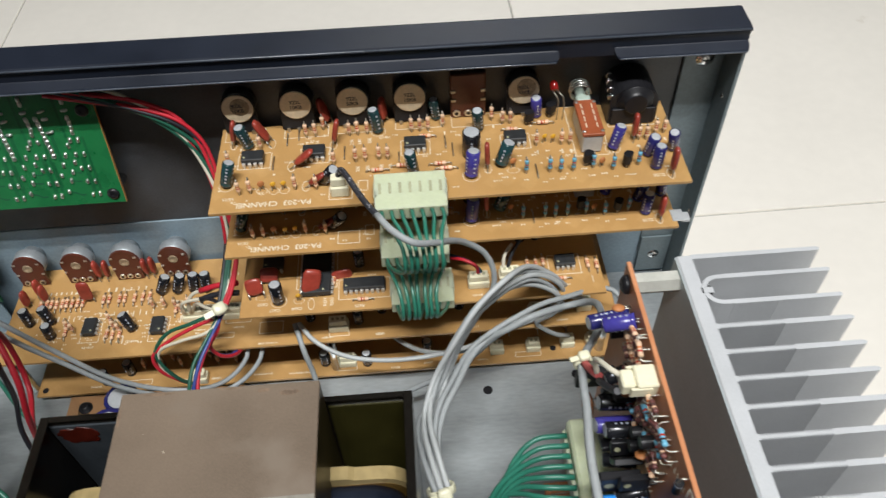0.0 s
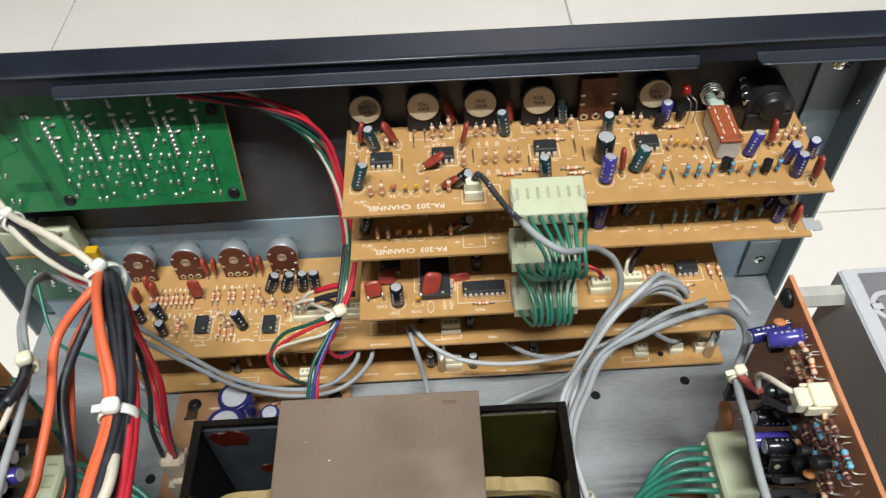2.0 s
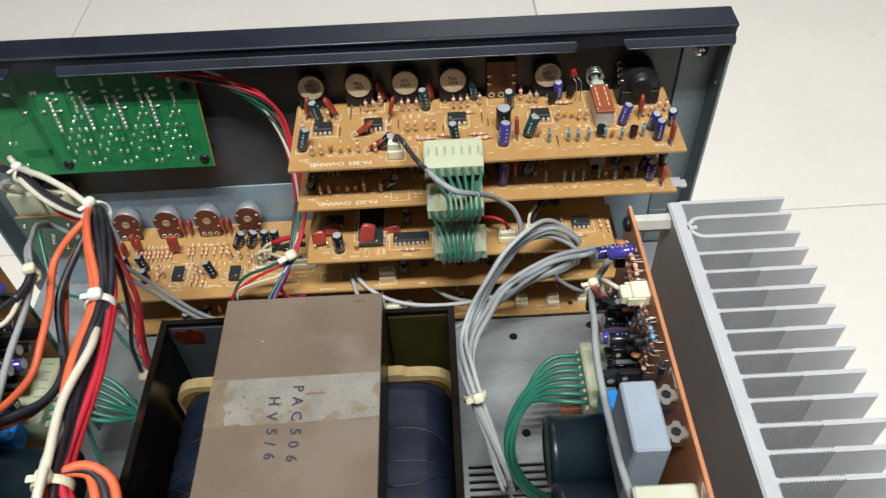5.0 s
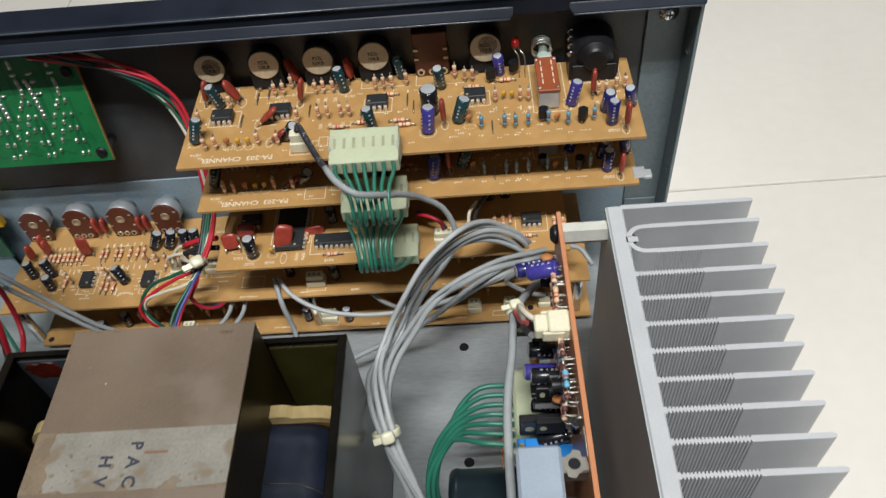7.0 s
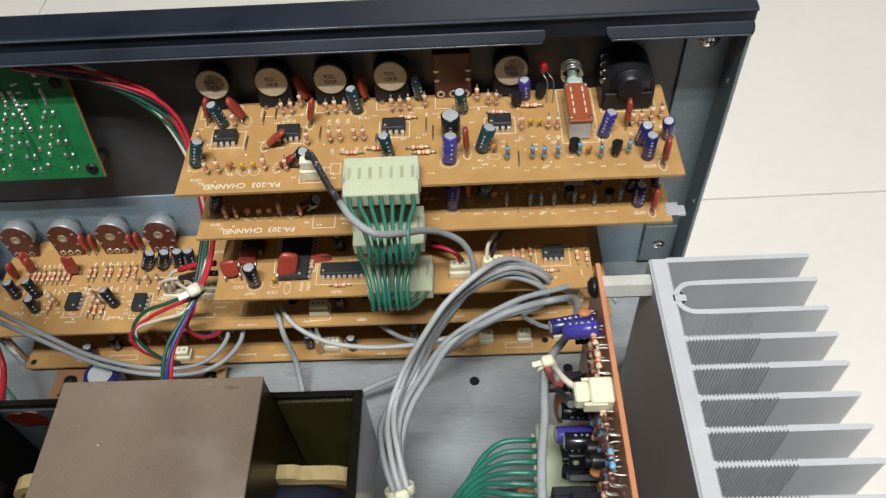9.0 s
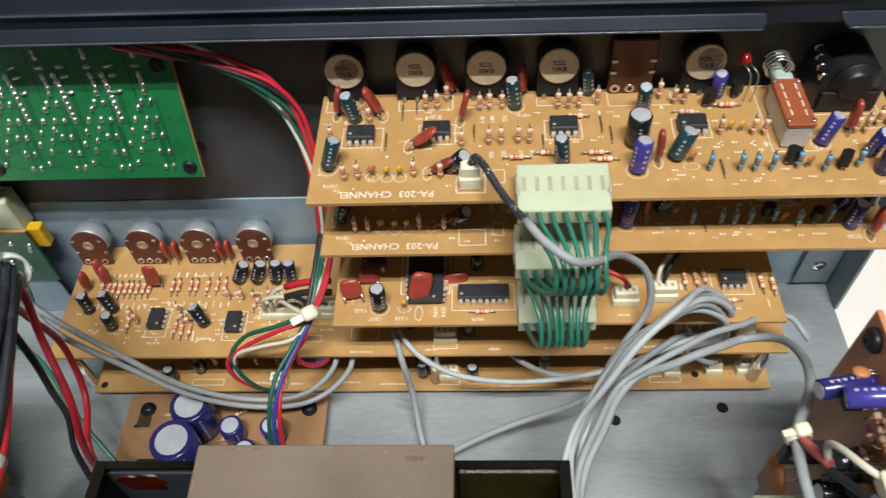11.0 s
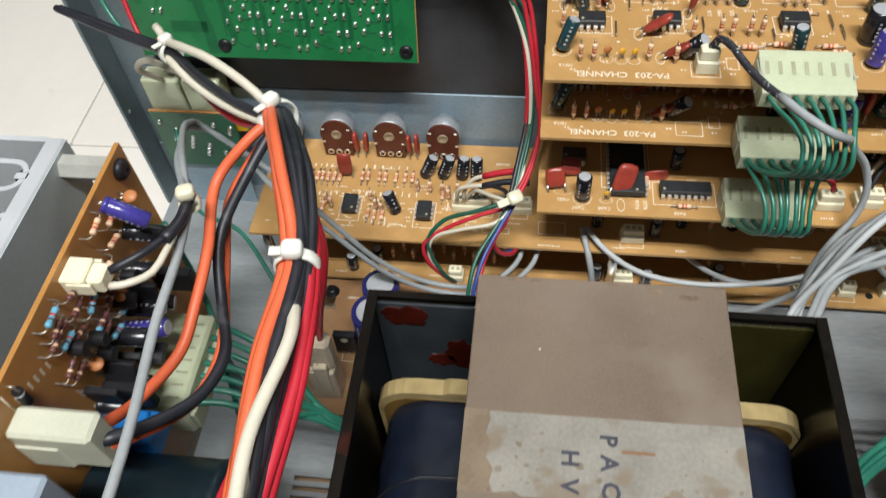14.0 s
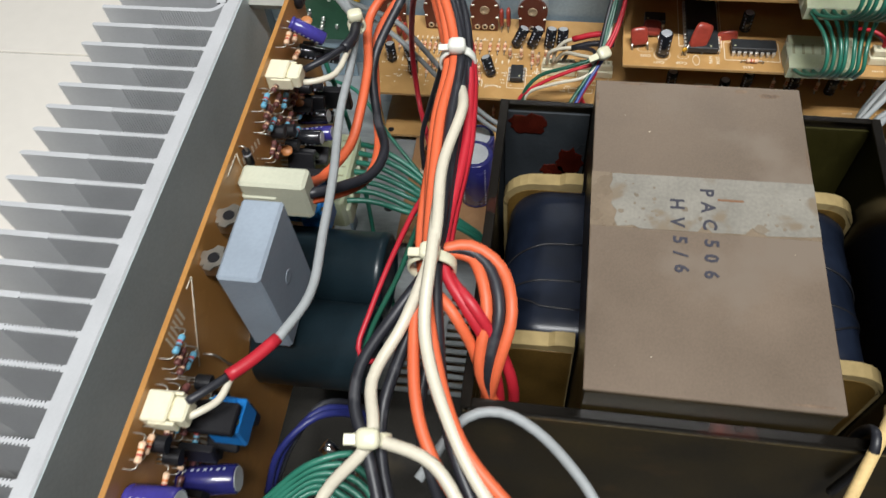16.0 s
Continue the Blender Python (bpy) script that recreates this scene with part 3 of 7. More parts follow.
def flat_resistor(board, x, y, turned=0, kind="tan"):
    m = put(x, y, 0, 0, 0, turned)
    r = part("resistor", resistor_mesh(kind), None, board, "", m @ put(2.1, 0, 1.5, 0, 90, 0))
    part("lead", lead_mesh("flat"), None, r, "", put(2.1, 0, 1.5, 0, 90, 0).inverted())


def can_mesh(r, h, sleeve):
    key = "electrolytic_capacitor|%g|%g|%s" % (r, h, sleeve.name)

    def build():
        prof = [(0.0, r - 0.5), (0.15, r), (1.2, r), (1.5, r - 0.22), (1.9, r), (h - 0.5, r), (h, r - 0.55)]
        sh = Shape().lathe((0, 0, 0), (0, 0, 1), prof, 16)
        # short printed bars up the sleeve, in two columns
        for g0, step in ((-2.2, 1.7), (-0.9, 2.2), (1.4, 1.9)):
            k = 0
            while 2.6 + k * step < h - 2:
                turn = Matrix.Rotation(g0, 3, "Z")
                z = 2.6 + k * step
                c, q = math.cos(g0) * r, math.sin(g0) * r
                sh.box(c - 0.03, c + 0.03, q - 0.42, q + 0.42, z - 0.3, z + 0.35 + 0.25 * (k % 2), 1, 0.0, turn)
                k += 1
        return sh
    return shared(key, build, [sleeve, STRIPE])


def capacitor(board, x, y, tx=0.0, ty=0.0, r=2.6, h=11.0, sleeve=None, turned=0):
    """An electrolytic can that leans so that its top lies tx, ty from its foot."""
    sleeve = sleeve or SLEEVE_GREEN
    axis = Vector((tx, ty, 14)).normalized()
    q = Vector((0, 0, 1)).rotation_difference(axis).to_matrix().to_4x4()
    lift = 0.4 + r * math.sqrt(max(0, 1 - axis.z ** 2))
    m = put(x, y, lift) @ q @ pose(0, 0, 0, 0, 0, turned)
    c = part("electrolytic_capacitor", can_mesh(r, h, sleeve), None, board, "", m)
    top = shared("can_top|%g" % r, lambda: Shape().lathe((0, 0, 0), (0, 0, 1), [(0, r - 0.62 if r < 4.5 else r * 0.74), (0.1, r - 0.7 if r < 4.5 else r * 0.72), (0.1, 0.5), (0.06, 0)], 16), [CAN_TOP])
    part("can_top", top, None, c, "bare aluminium can top", put(0, 0, h))
    legs = shared("can_legs", lambda: Shape().rod((-0.9, 0, -1.2), (-0.9, 0, 0.2), 0.3, 6).rod((0.9, 0, -1.2), (0.9, 0, 0.2), 0.3, 6), [LEAD])
    part("lead", legs, None, c)


def film_capacitor(board, x, y, lean=0, nod=0, turned=0, size=1.0, height=11.0, broad=1.0):
    """A dipped film capacitor: a flat, rounded drop on two leads. turned: 0 shows its broad side to the case front."""
    def build():
        sh = Shape()
        out = []
        square = 0.5 if broad > 1.2 else 0.75
        for k in range(16):
            g = 2 * math.pi * k / 16
            cx, cz = math.cos(g), math.sin(g)
            out.append((math.copysign(abs(cx) ** square, cx) * 2.3, math.copysign(abs(cz) ** square, cz) * height / 2 + height / 2 + 2.0))
        layers = [(-1.0, 0.6), (-0.75, 0.88), (0, 1.0), (0.75, 0.88), (1.0, 0.6)]
        pts = [(px * s, d, (pz - height / 2 - 2) * s + height / 2 + 2) for d, s in layers for px, pz in out]
        n = 16
        sh.add(pts, [[i * n + k, i * n + (k + 1) % n, (i + 1) * n + (k + 1) % n, (i + 1) * n + k] for i in range(4) for k in range(n)], 0, True)
        sh.add(pts[:n], [list(range(n))], 0, True)
        sh.add(pts[-n:], [list(range(n))], 0, True)
        return sh
    me = shared("film_capacitor|%g|%d" % (height, broad > 1.2), build, [FILM])
    m = put(x, y, 0, nod, lean, turned) @ Matrix.Diagonal((size * broad, size, size, 1))
    f = part("film_capacitor", me, None, board, "", m)
    legs = shared("film_legs", lambda: Shape().rod((-2, 0, -0.6), (-2, 0, 3.2), 0.32, 6).rod((2, 0, -0.6), (2, 0, 3.2), 0.32, 6), [LEAD])
    part("lead", legs, None, f)


def chip(board, x, y, pins=8, turned=0, wide=7.62):
    """A dual in-line chip; x, y is its middle."""
    n = pins // 2
    length, w = n * 2.54 - 0.4, wide - 1.2

    def build():
        return Shape().box(-length / 2, length / 2, -w / 2, w / 2, 1.2, 4.4, 0, 0.35).rod((-length / 2 + 1.4, -w / 4, 4.35), (-length / 2 + 1.4, -w / 4, 4.43), 0.6, 10, 1)

    def leg():
        sh = Shape().box(-0.75, 0.75, -wide / 2 - 0.35, -w / 2 + 0.05, 2.1, 2.6, 0, 0.1).box(-0.75, 0.75, -wide / 2 - 0.45, -wide / 2 - 0.05, 0.9, 2.6, 0, 0.1)
        return sh.box(-0.3, 0.3, -wide / 2 - 0.4, -wide / 2 - 0.1, -0.5, 0.9)
    m = put(x, y, 0, 0, 0, turned)
    c = part("chip", shared("chip|%d|%g" % (pins, wide), build, [IC_BLACK, SLOT]), None, board, "black dual in-line chip with tinned pins", m)
    one = shared("pin|%g" % wide, leg, [PIN])
    for k in range(n):
        px = (k - (n - 1) / 2) * 2.54
        part("pin", one, None, c, "", put(px, 0, 0))
        part("pin", one, None, c, "", put(px, 0, 0, 0, 0, 180))


def transistor(board, x, y, turned=0):
    out = [(2.3 * math.cos(math.radians(a)), 2.3 * math.sin(math.radians(a))) for a in range(-40, 221, 20)]
    me = shared("transistor|small", lambda: Shape().prism(out, 2.5, 7.0, 0, None), [BLACK])
    t = part("transistor", me, None, board, "", put(x, y, 0, 0, 0, turned))
    legs = shared("transistor_legs", lambda: Shape().rod((-1.2, 0, -0.4), (-1.2, 0, 2.6), 0.28, 6).rod((0, 0, -0.4), (0, 0, 2.6), 0.28, 6).rod((1.2, 0, -0.4), (1.2, 0, 2.6), 0.28, 6), [LEAD])
    part("lead", legs, None, t)


def power_transistor(board, x, y, turned=0, scale=1.0):
    """A flat tab transistor with a hole, standing out from the board."""
    def build():
        sh = Shape().box(-5, 5, -1.6, 1.6, 4, 18, 0, 0.4)
        sh.rod((0, -1.62, 14.5), (0, -1.68, 14.5), 1.7, 12, 1)
        for px in (-2.5, 0, 2.5):
            sh.box(px - 0.4, px + 0.4, -0.3, 0.3, -0.4, 4.2, 2)
        return sh
    m = put(x, y, 0, 0, 0, turned) @ Matrix.Diagonal((scale, scale, scale, 1))
    part("power_transistor", shared("power_transistor", build, [BLACK, SLOT, LEAD]), None, board, "", m)


def ceramic(board, x, y, material=None, r=1.3):
    material = material or YELLOW
    me = shared("ceramic|%s|%g" % (material.name, r), lambda: Shape().ball((0, 0, 2.2 + r), r, r * 0.45, r * 1.05).rod((-0.8, 0, -0.3), (-0.5, 0, 3), 0.3, 6, 1).rod((0.8, 0, -0.3), (0.5, 0, 3), 0.3, 6, 1), [material, LEAD])
    part("ceramic_capacitor", me, None, board, "", put(x, y, 0, 0, 0, 20))


def jumper(board, x, y, length=8.0, turned=90):
    me = shared("jumper|%g" % length, lambda: Shape().tube([(0, 0, -0.3), (0, 0, 0.7), (0.4, 0, 1.0), (length - 0.4, 0, 1.0), (length, 0, 0.7), (length, 0, -0.3)], 0.3, 6), [LEAD])
    part("jumper_wire", me, None, board, "", put(x, y, 0, 0, 0, turned))


def small_plug(board, x, y, pins=2, turned=0, material=None, tall=9.0):
    """A white header with its plug, x, y the middle of its front foot."""
    w = pins * 2.5 + 2.6
    material = material or NYLON_OLD

    def build():
        sh = Shape().box(-w / 2, w / 2, 0, 6.2, 0, tall * 0.55, 0, 0.4).box(-w / 2 + 0.6, w / 2 - 0.6, 0.9, 5.2, tall * 0.55, tall, 0, 0.4)
        sh.box(-w / 2 + 0.9, w / 2 - 0.9, -0.08, 0.3, 0.8, tall * 0.4, 0, 0.0)
        for k in range(pins if tall < 9 else 0):
            px = (k - (pins - 1) / 2) * 2.5
            sh.box(px - 0.7, px + 0.7, 2.2, 3.8, tall - 0.02, tall + 0.06, 1)
        return sh
    return part("plug", shared("plug|%d|%s|%g" % (pins, material.name, tall), build, [material, SLOT]), None, board, "white nylon plug", put(x, y, 0, 0, 0, turned))


def edge_socket(board, x0, x1, y0, ways=7):
    """The broad cream plug that sits on the board's front edge: a sloping back with slots, wires leaving in front."""
    to = Matrix(((0, 0, 1), (1, 0, 0), (0, 1, 0)))
    side = [(y0, 0.6), (y0, 6.2), (y0 + 0.4, 6.6), (y0 + 16.5, 10.4), (y0 + 17, 10.1), (y0 + 17, 0.1), (y0 + 11, 0.1), (y0 + 10.6, -0.4), (y0 + 0.4, -0.2)]
    if y0 < -11.5:
        side = [(y, max(z, 0.05)) for y, z in side]
    sh = Shape().prism(side, x0, x1, 0, to)
    sh.box(x0 - 0.5, x0 + 0.8, y0 + 6, y0 + 15, 0.3, 8.2, 0, 0.3).box(x1 - 0.8, x1 + 0.5, y0 + 6, y0 + 15, 0.3, 8.2, 0, 0.3)
    step = (x1 - x0 - 4.4) / (ways - 1)
    for k in range(ways):
        x = x0 + 2.2 + k * step
        slope = Matrix.Rotation(math.atan2(3.8, 16.1), 3, "X")
        sh.box(x - 0.6, x + 0.6, y0 + 7.0, y0 + 12.2, 8.74, 8.86, 1, 0.0, slope)
        sh.box(x - 1.0, x + 1.0, y0 - 0.05, y0 + 0.4, 3.6, 6.0, 1)
    return part("edge_connector", sh, [NYLON, SLOT], board, "cream nylon plug on the board edge")


def silk(board, lines=(), bars=(), rings=()):
    """White print: outline boxes, short bars in place of small lettering, and rings round feet."""
    sh = Shape()
    z0, z1, t = 0.0, 0.05, 0.16
    for x0, x1, y0, y1 in lines:
        sh.box(x0, x1, y0 - t, y0 + t, z0, z1).box(x0, x1, y1 - t, y1 + t, z0, z1)
        sh.box(x0 - t, x0 + t, y0, y1, z0, z1).box(x1 - t, x1 + t, y0, y1, z0, z1)
    for x, y, w, h in bars:
        n = max(1, int(w / 0.9))
        for k in range(n):
            cx = x - w / 2 + (k + 0.5) * w / n
            a, b = random.uniform(0.15, 0.36) * w / n, random.uniform(0.3, 0.5) * h
            sh.box(cx - a, cx + a, y - b, y + b, z0, z1)
    for x, y, rx, ry in rings:
        for k in range(20):
            a, b = 2 * math.pi * k / 20, 2 * math.pi * (k + 1) / 20
            sh.add([(x + r * math.cos(g) * rx, y + r * math.sin(g) * ry, z) for z in (z0, z1) for g in (a, b) for r in (1.0, 1 + 0.24 / rx)],
                   [[4, 5, 7, 6], [0, 1, 5, 4], [2, 3, 7, 6]])
    tagged(part("printed_marking", sh, [SILK], board), kind="stuff")


def board_base(name, label, x0, x1, y0, y1, z, group="", material=None, edge=None, thick=1.6):
    b = thing(name, label, "circuit board", put(0, 0, z), group)
    part("board", Shape().box(x0, x1, y0, y1, -thick, 0, 0, 0.15), [material or PCB], b)
    return b


# ---- the two channel boards ----
def channel_board(z, full):
    b = board_base("circuit_board", "tan phenolic preamplifier board crowded with parts and cream connector" if full else
                   "tan phenolic preamplifier board, second in the stack", -17, 188, 0, 54.5, z, "channel boards")
    T, B, V, N = SLEEVE_GREEN, SLEEVE_BLACK, SLEEVE_BLUE, SLEEVE_NAVY
    cans = [(-3.6, 40.4, -2.5, -1, 2.6, 12, T), (-11, 15.9, 4.5, 2.4, 2.6, 11.5, T), (55, 45.6, -1.8, 0.5, 2.6, 12, T), (31.5, 14.2, 9, -5, 2.7, 10, B),
            (82.1, 52.4, -1.5, -0.9, 2.4, 11, T), (70.1, 16.5, -1.6, 0, 2.6, 11.5, T), (96, 25.5, 0, 0, 4.0, 13, B), (94.8, 12.3, 1.3, 2, 3.0, 12, V),
            (100.8, 42.6, -1, -2.6, 2.6, 12, T), (108.3, 17.8, 4.5, 1.5, 3.0, 11, T), (128.3, 49.4, -1, -2, 2.5, 11, V), (158.8, 23.7, 3, 0.8, 2.6, 11.5, V)]
    cans += [(173.1, 18.3, 1.5, -2.5, 2.6, 11, N), (174.7, 9.9, 0.5, 0.3, 2.6, 11.5, N), (184.6, 20.6, -2.2, -3, 2.5, 11, N)]
    for x, y, tx, ty, r, h, s in cans:
        capacitor(b, x, y, tx, ty, r, h, s, random.uniform(-60, 60))
    for x, y, lean, nod, turned in ((-10.7, 42.7, 0, 10, 82), (6.7, 41.9, 0, -26, 80), (32.9, 52.5, 0, -20, 58), (34.7, 38.4, 4, 12, 80), (16.4, 26.5, 0, 48, 80), (23.5, 13.6, 0, 50, 78),
                                    (58.5, 51.5, 0, -6, 62), (102.3, 16.1, 2, -2, 86), (168.7, 28.4, 3, 2, 84), (180.1, 5.3, 2, 2, 86)):
        film_capacitor(b, x, y, lean, nod, turned, 0.92 if x == 23.5 else 1.12)
    for x, y in ((-0.5, 30.5), (26.5, 31.8), (71.5, 33), (116.3, 32.5)):
        chip(b, x, y)
    rows = ((1.9, 38.7), (-7.7, 43.3), (-10.9, 28.3), (-4.7, 10.2), (0.0, 10.4), (19.1, 11.1), (28.2, 10.4), (22.3, 44.8), (26.4, 44.9), (29.8, 49.3), (35.4, 25.2),
            (42.0, 44.0), (45.6, 44.1), (50.1, 44.3), (44.9, 26.0), (49.2, 26.1), (55.2, 26.3), (59.1, 26.3), (70.3, 43.7), (74.1, 43.8), (77.9, 43.9), (84.7, 45.8))
    rows2 = ((112.1, 45.2), (115.6, 45.0), (125.4, 28.7), (136.5, 28.4), (140.2, 28.0), (107.4, 48.1), (171.2, 28.1), (174.5, 27.8), (179.6, 31.4), (183.5, 31.8))
    for x, y in rows + rows2:
        resistor(b, x, y, "tan", random.uniform(-8, 8), random.uniform(-4, 4))
    for x, y in ((118.5, 11.4), (128.6, 11.2), (133.3, 10.7), (138.8, 10.9), (147.6, 11.9), (155.9, 10.0), (167.3, 11.9)):
        resistor(b, x, y, "blue", random.uniform(-8, 8))
    for x, y, a in ((49.5, 18.6, 0), (71.4, 38.8, 0), (60.5, 20.5, 0), (77, 20.1, 0), (79.5, 16.9, 0), (111, 40.1, -6), (125.7, 42.9, 0)):
        flat_resistor(b, x, y, a)
    for x, y in ((9.8, 11.8), (14.3, 12.0), (129.3, 30.8), (133.0, 30.4)):
        ceramic(b, x, y)
    for x, y in ((4.7, 12.2), (113.3, 15.8), (151.4, 12.5)):
        ceramic(b, x, y, ORANGE_DISC, 1.6)
    for x, y, a in ((145.7, 14.1, 10), (162.5, 11.8, 60), (124.1, 43.8, 20), (134.9, 48.4, 40)):
        transistor(b, x, y, a)
    for x, y, length in ((13.7, 39.7, 8), (18.8, 42.8, 8), (8.4, 24.3, 8), (39.8, 28.0, 8), (85.1, 31.0, 8), (88.1, 25.6, 8), (123.2, 8.0, 8), (64, 24, 6)):
        jumper(b, x, y, length)
    if full:
        small_plug(b, 38.4, 4.6, 2, 0, NYLON_OLD, 9.6)
    outlines = [(-7.5, 7, 26, 36), (20, 33, 27, 37), (65, 78, 28, 38), (110, 123, 27.5, 37.5), (-15, 3, 45, 53), (12, 32, 45, 53), (36, 55, 46, 53), (63, 84, 46, 53),
                (89, 112, 45, 53), (142, 157, 20, 54), (160, 183, 38, 54), (33.6, 43.4, 3.6, 11), (46, 50, 8, 14)]
    fine = random.Random(11)
    under = [(fine.uniform(-14, 184), fine.uniform(5, 44), fine.choice((1.6, 2.4, 3.0)), 1.0) for k in range(80)]
    values = {(44.9, 26.0): "22K", (49.2, 26.1): "22K", (55.2, 26.3): "22K", (59.1, 26.3): "22K", (42.0, 44.0): "3.3K", (45.6, 44.1): "3.3K", (50.1, 44.3): "22K", (26.4, 44.9): "3.3K"}
    under += [(x + random.uniform(-0.6, 0.6), y - 4.2, 1.3, 2.8) for x, y in rows + rows2 if y > 15 and (x, y) not in values]
    for (x, y), text in values.items():
        lettering("value_lettering", text, 2.2, b, put(x + 0.9, y - 4.6, 0.03), SILK, 90, 0.02)
    silk(b, outlines,
         under + [(2.5, 36, 3, 1.0), (24, 41, 3, 1), 
          (31, 7, 2.4, 1), (91, 39.5, 2.6, 1), (118, 7.5, 2.6, 1), (129, 7, 2.4, 1), (133.5, 6.6, 2.4, 1)]
         + [(138.5, 6.6, 2.4, 1), (146.5, 7.5, 3, 1), (156.5, 6, 2.4, 1), (163, 6.5, 5, 1), (125, 24.5, 2.2, 1), (130, 25, 2.2, 1), (136, 24.3, 2.2, 1), (140.5, 24, 2.2, 1), (170.5, 24, 2.2, 1)],
         [(-10.7, 42.7, 1.5, 2.8), (6.7, 41.9, 1.5, 2.8), (34.7, 38.4, 1.5, 2.8), (16.4, 25.7, 1.5, 2.8), (23.5, 12.8, 1.5, 2.8), (-3.6, 40.4, 3.2, 3.2), (-11, 15.9, 3.2, 3.2), (55, 45.6, 3.2, 3.2),
          (94.8, 12.3, 3.6, 3.6), (158.8, 23.7, 3.2, 3.2), (113.3, 13.8, 2.6, 1.5), (4.7, 11.5, 2.2, 2), (9.8, 11.2, 2, 2), (14.3, 11.2, 2, 2), (102.3, 16.1, 1.5, 2.8), (180.1, 5.3, 1.5, 2.8)])
    lettering("board_lettering", "PA-203  CHANNEL", 4.0, b, put(9.7, 3.7, 0.03), SILK, 180)
    for x, y, text in ((-9.5, 7.8, "10/16"), (58, 41.2, "10/16"), (175, 5, "22/25")):
        lettering("value_lettering", text, 2.3, b, put(x, y, 0.03), SILK, 180, 0.02)
    # knobs' potentiometers along the back edge
    for k, x in enumerate((-7, 18.9, 44.5, 70.5, 122.3)):
        shell = Shape().lathe((0, 0, 0), (0, -1, 0), [(-8.5, 8.3), (-0.8, 8.3), (-0.2, 7.9)], 24).box(-8.2, 8.2, 0.6, 2.0, -13.6, -3, 1, 0.2)
        p = part("potentiometer", shared("potentiometer", lambda: shell, [POT_SHADED, BLACK]), None, b, "round potentiometer with a cream printed back", put(x, 51.5, 13.8, -8, 0, 0) @ Matrix.Diagonal((0.93, 1, 0.93, 1)))
        disc = shared("pot_back", lambda: Shape().lathe((0, -0.2, 0), (0, -1, 0), [(0, 7.6), (0.35, 7.5), (0.45, 7.0)], 24), [POT_FACE])
        part("pot_back", disc, None, p)
        # first and last backs: dirt, plus painted shade from the rim and red capacitor
        if k in (0, 4):
            part("stain", Shape().lathe((1.2, -0.62, 0.9 + 0.2 * k), (1.2, -1.62, 0.9 + 0.2 * k), [(0, 4.8), (0.04, 4.7), (0.05, 0)], 20), POT_BROWN, p, "brown smudge and shade coloured onto the pot back")
        if full:
            lettering("value_marking", ("922L\n10KB", "922L\n10KB", "922L\n50KB", "922L\n10KB", "922L\n10KB")[k], 2.7, p, put(0, -0.68, 0.2, 90, 0, 0), INK)
        lugs = shared("pot_lugs", lambda: Shape().box(-6, -4.4, -0.2, 0.4, -14.8, -12.8, 0).box(-0.8, 0.8, -0.2, 0.4, -14.8, -12.8, 0).box(4.4, 6, -0.2, 0.4, -14.8, -12.8, 0), [LEAD])
        part("lug", lugs, None, p)
    # square phenolic control with eyelets
    q = part("square_control", Shape().box(-8, 8, 0, 6, 0, 24, 0, 0.6), PHENOLIC, b, "square brown phenolic control with bright eyelets", put(97, 51.8, 0))
    for x, z in ((-5.4, 2.6), (0, 2.6), (5.4, 2.6)):
        part("eyelet", shared("eyelet", lambda: Shape().lathe((0, 0, 0), (0, -1, 0), [(0, 1.9), (0.5, 1.8), (0.5, 0.95)], 14).rod((0, -0.45, 0), (0, -0.53, 0), 0.95, 14, 1), [SOLDER, BLACK]), None, q, "", put(x, 0, z))
    for x, z in ((-6.8, 10), (6.8, 10), (-6.8, 15), (6.8, 15)):
        part("rivet", shared("rivet", lambda: Shape().box(-1.1, 1.1, -0.6, 0.2, -0.7, 0.7, 0, 0.3), [LEAD]), None, q, "", put(x, 0, z))
    # red lamp on bent leads
    led = part("red_led", Shape().lathe((136, 50, 13.5), (136, 51, 14.2), [(0, 1.9), (3, 1.9), (4.4, 1.2), (4.8, 0.2)], 12), RED_LED, b, "small red indicator lamp")
    part("lead", Shape().tube([(135.2, 50, 13.6), (135.6, 47, 14), (137, 45.5, 12), (137.3, 45.6, -0.3)], 0.3, 6).tube([(136.8, 50, 13.6), (138, 47, 14), (139.6, 45.5, 12), (139.9, 45.6, -0.3)], 0.3, 6), LEAD, led)
    # push switch
    sw = part("push_switch", Shape().box(144.4, 153.2, 21.5, 44.5, 0.4, 9.5, 0, 0.5), SWITCH_BODY, b, "push switch with a red-brown plate and steel body")
    part("switch_plate", Shape().box(144.0, 153.6, 21.2, 44.8, 9.5, 11.2, 0, 0.3), SWITCH_TOP, sw)
    for x, y in ((144.8, 23), (152.8, 23), (144.8, 43), (152.8, 43)):
        part("rivet", Shape().lathe((x, y, 11.4), (x, y, 12), [(0, 0.9), (0.3, 0.7), (0.4, 0.1)], 8), SOLDER, sw)
    for k in range(4):
        part("slot_mark", Shape().box(146.2, 146.7, 25.5 + k * 4.4, 28.5 + k * 4.4, 11.38, 11.46).box(151, 151.5, 25.5 + k * 4.4, 28.5 + k * 4.4, 11.38, 11.46), SILK, sw)
    plunger = Shape().lathe((148.8, 44.5, 8), (148.8, 60, 8), [(0, 2.2), (14.5, 2.2)], 12).box(145.5, 152, 44.5, 48, 4, 11.5, 0, 0.6)
    part("plunger", plunger, PLUNGER, sw, "grey-green plastic plunger")
    coil = [(148.0 + 4.6 * math.cos(k * 0.7), 48.6 + 0.19 * k, 11.5 + 4.6 * math.sin(k * 0.7)) for k in range(32)]
    part("spring", Shape().tube(coil, 0.42, 6), CHROME, sw)
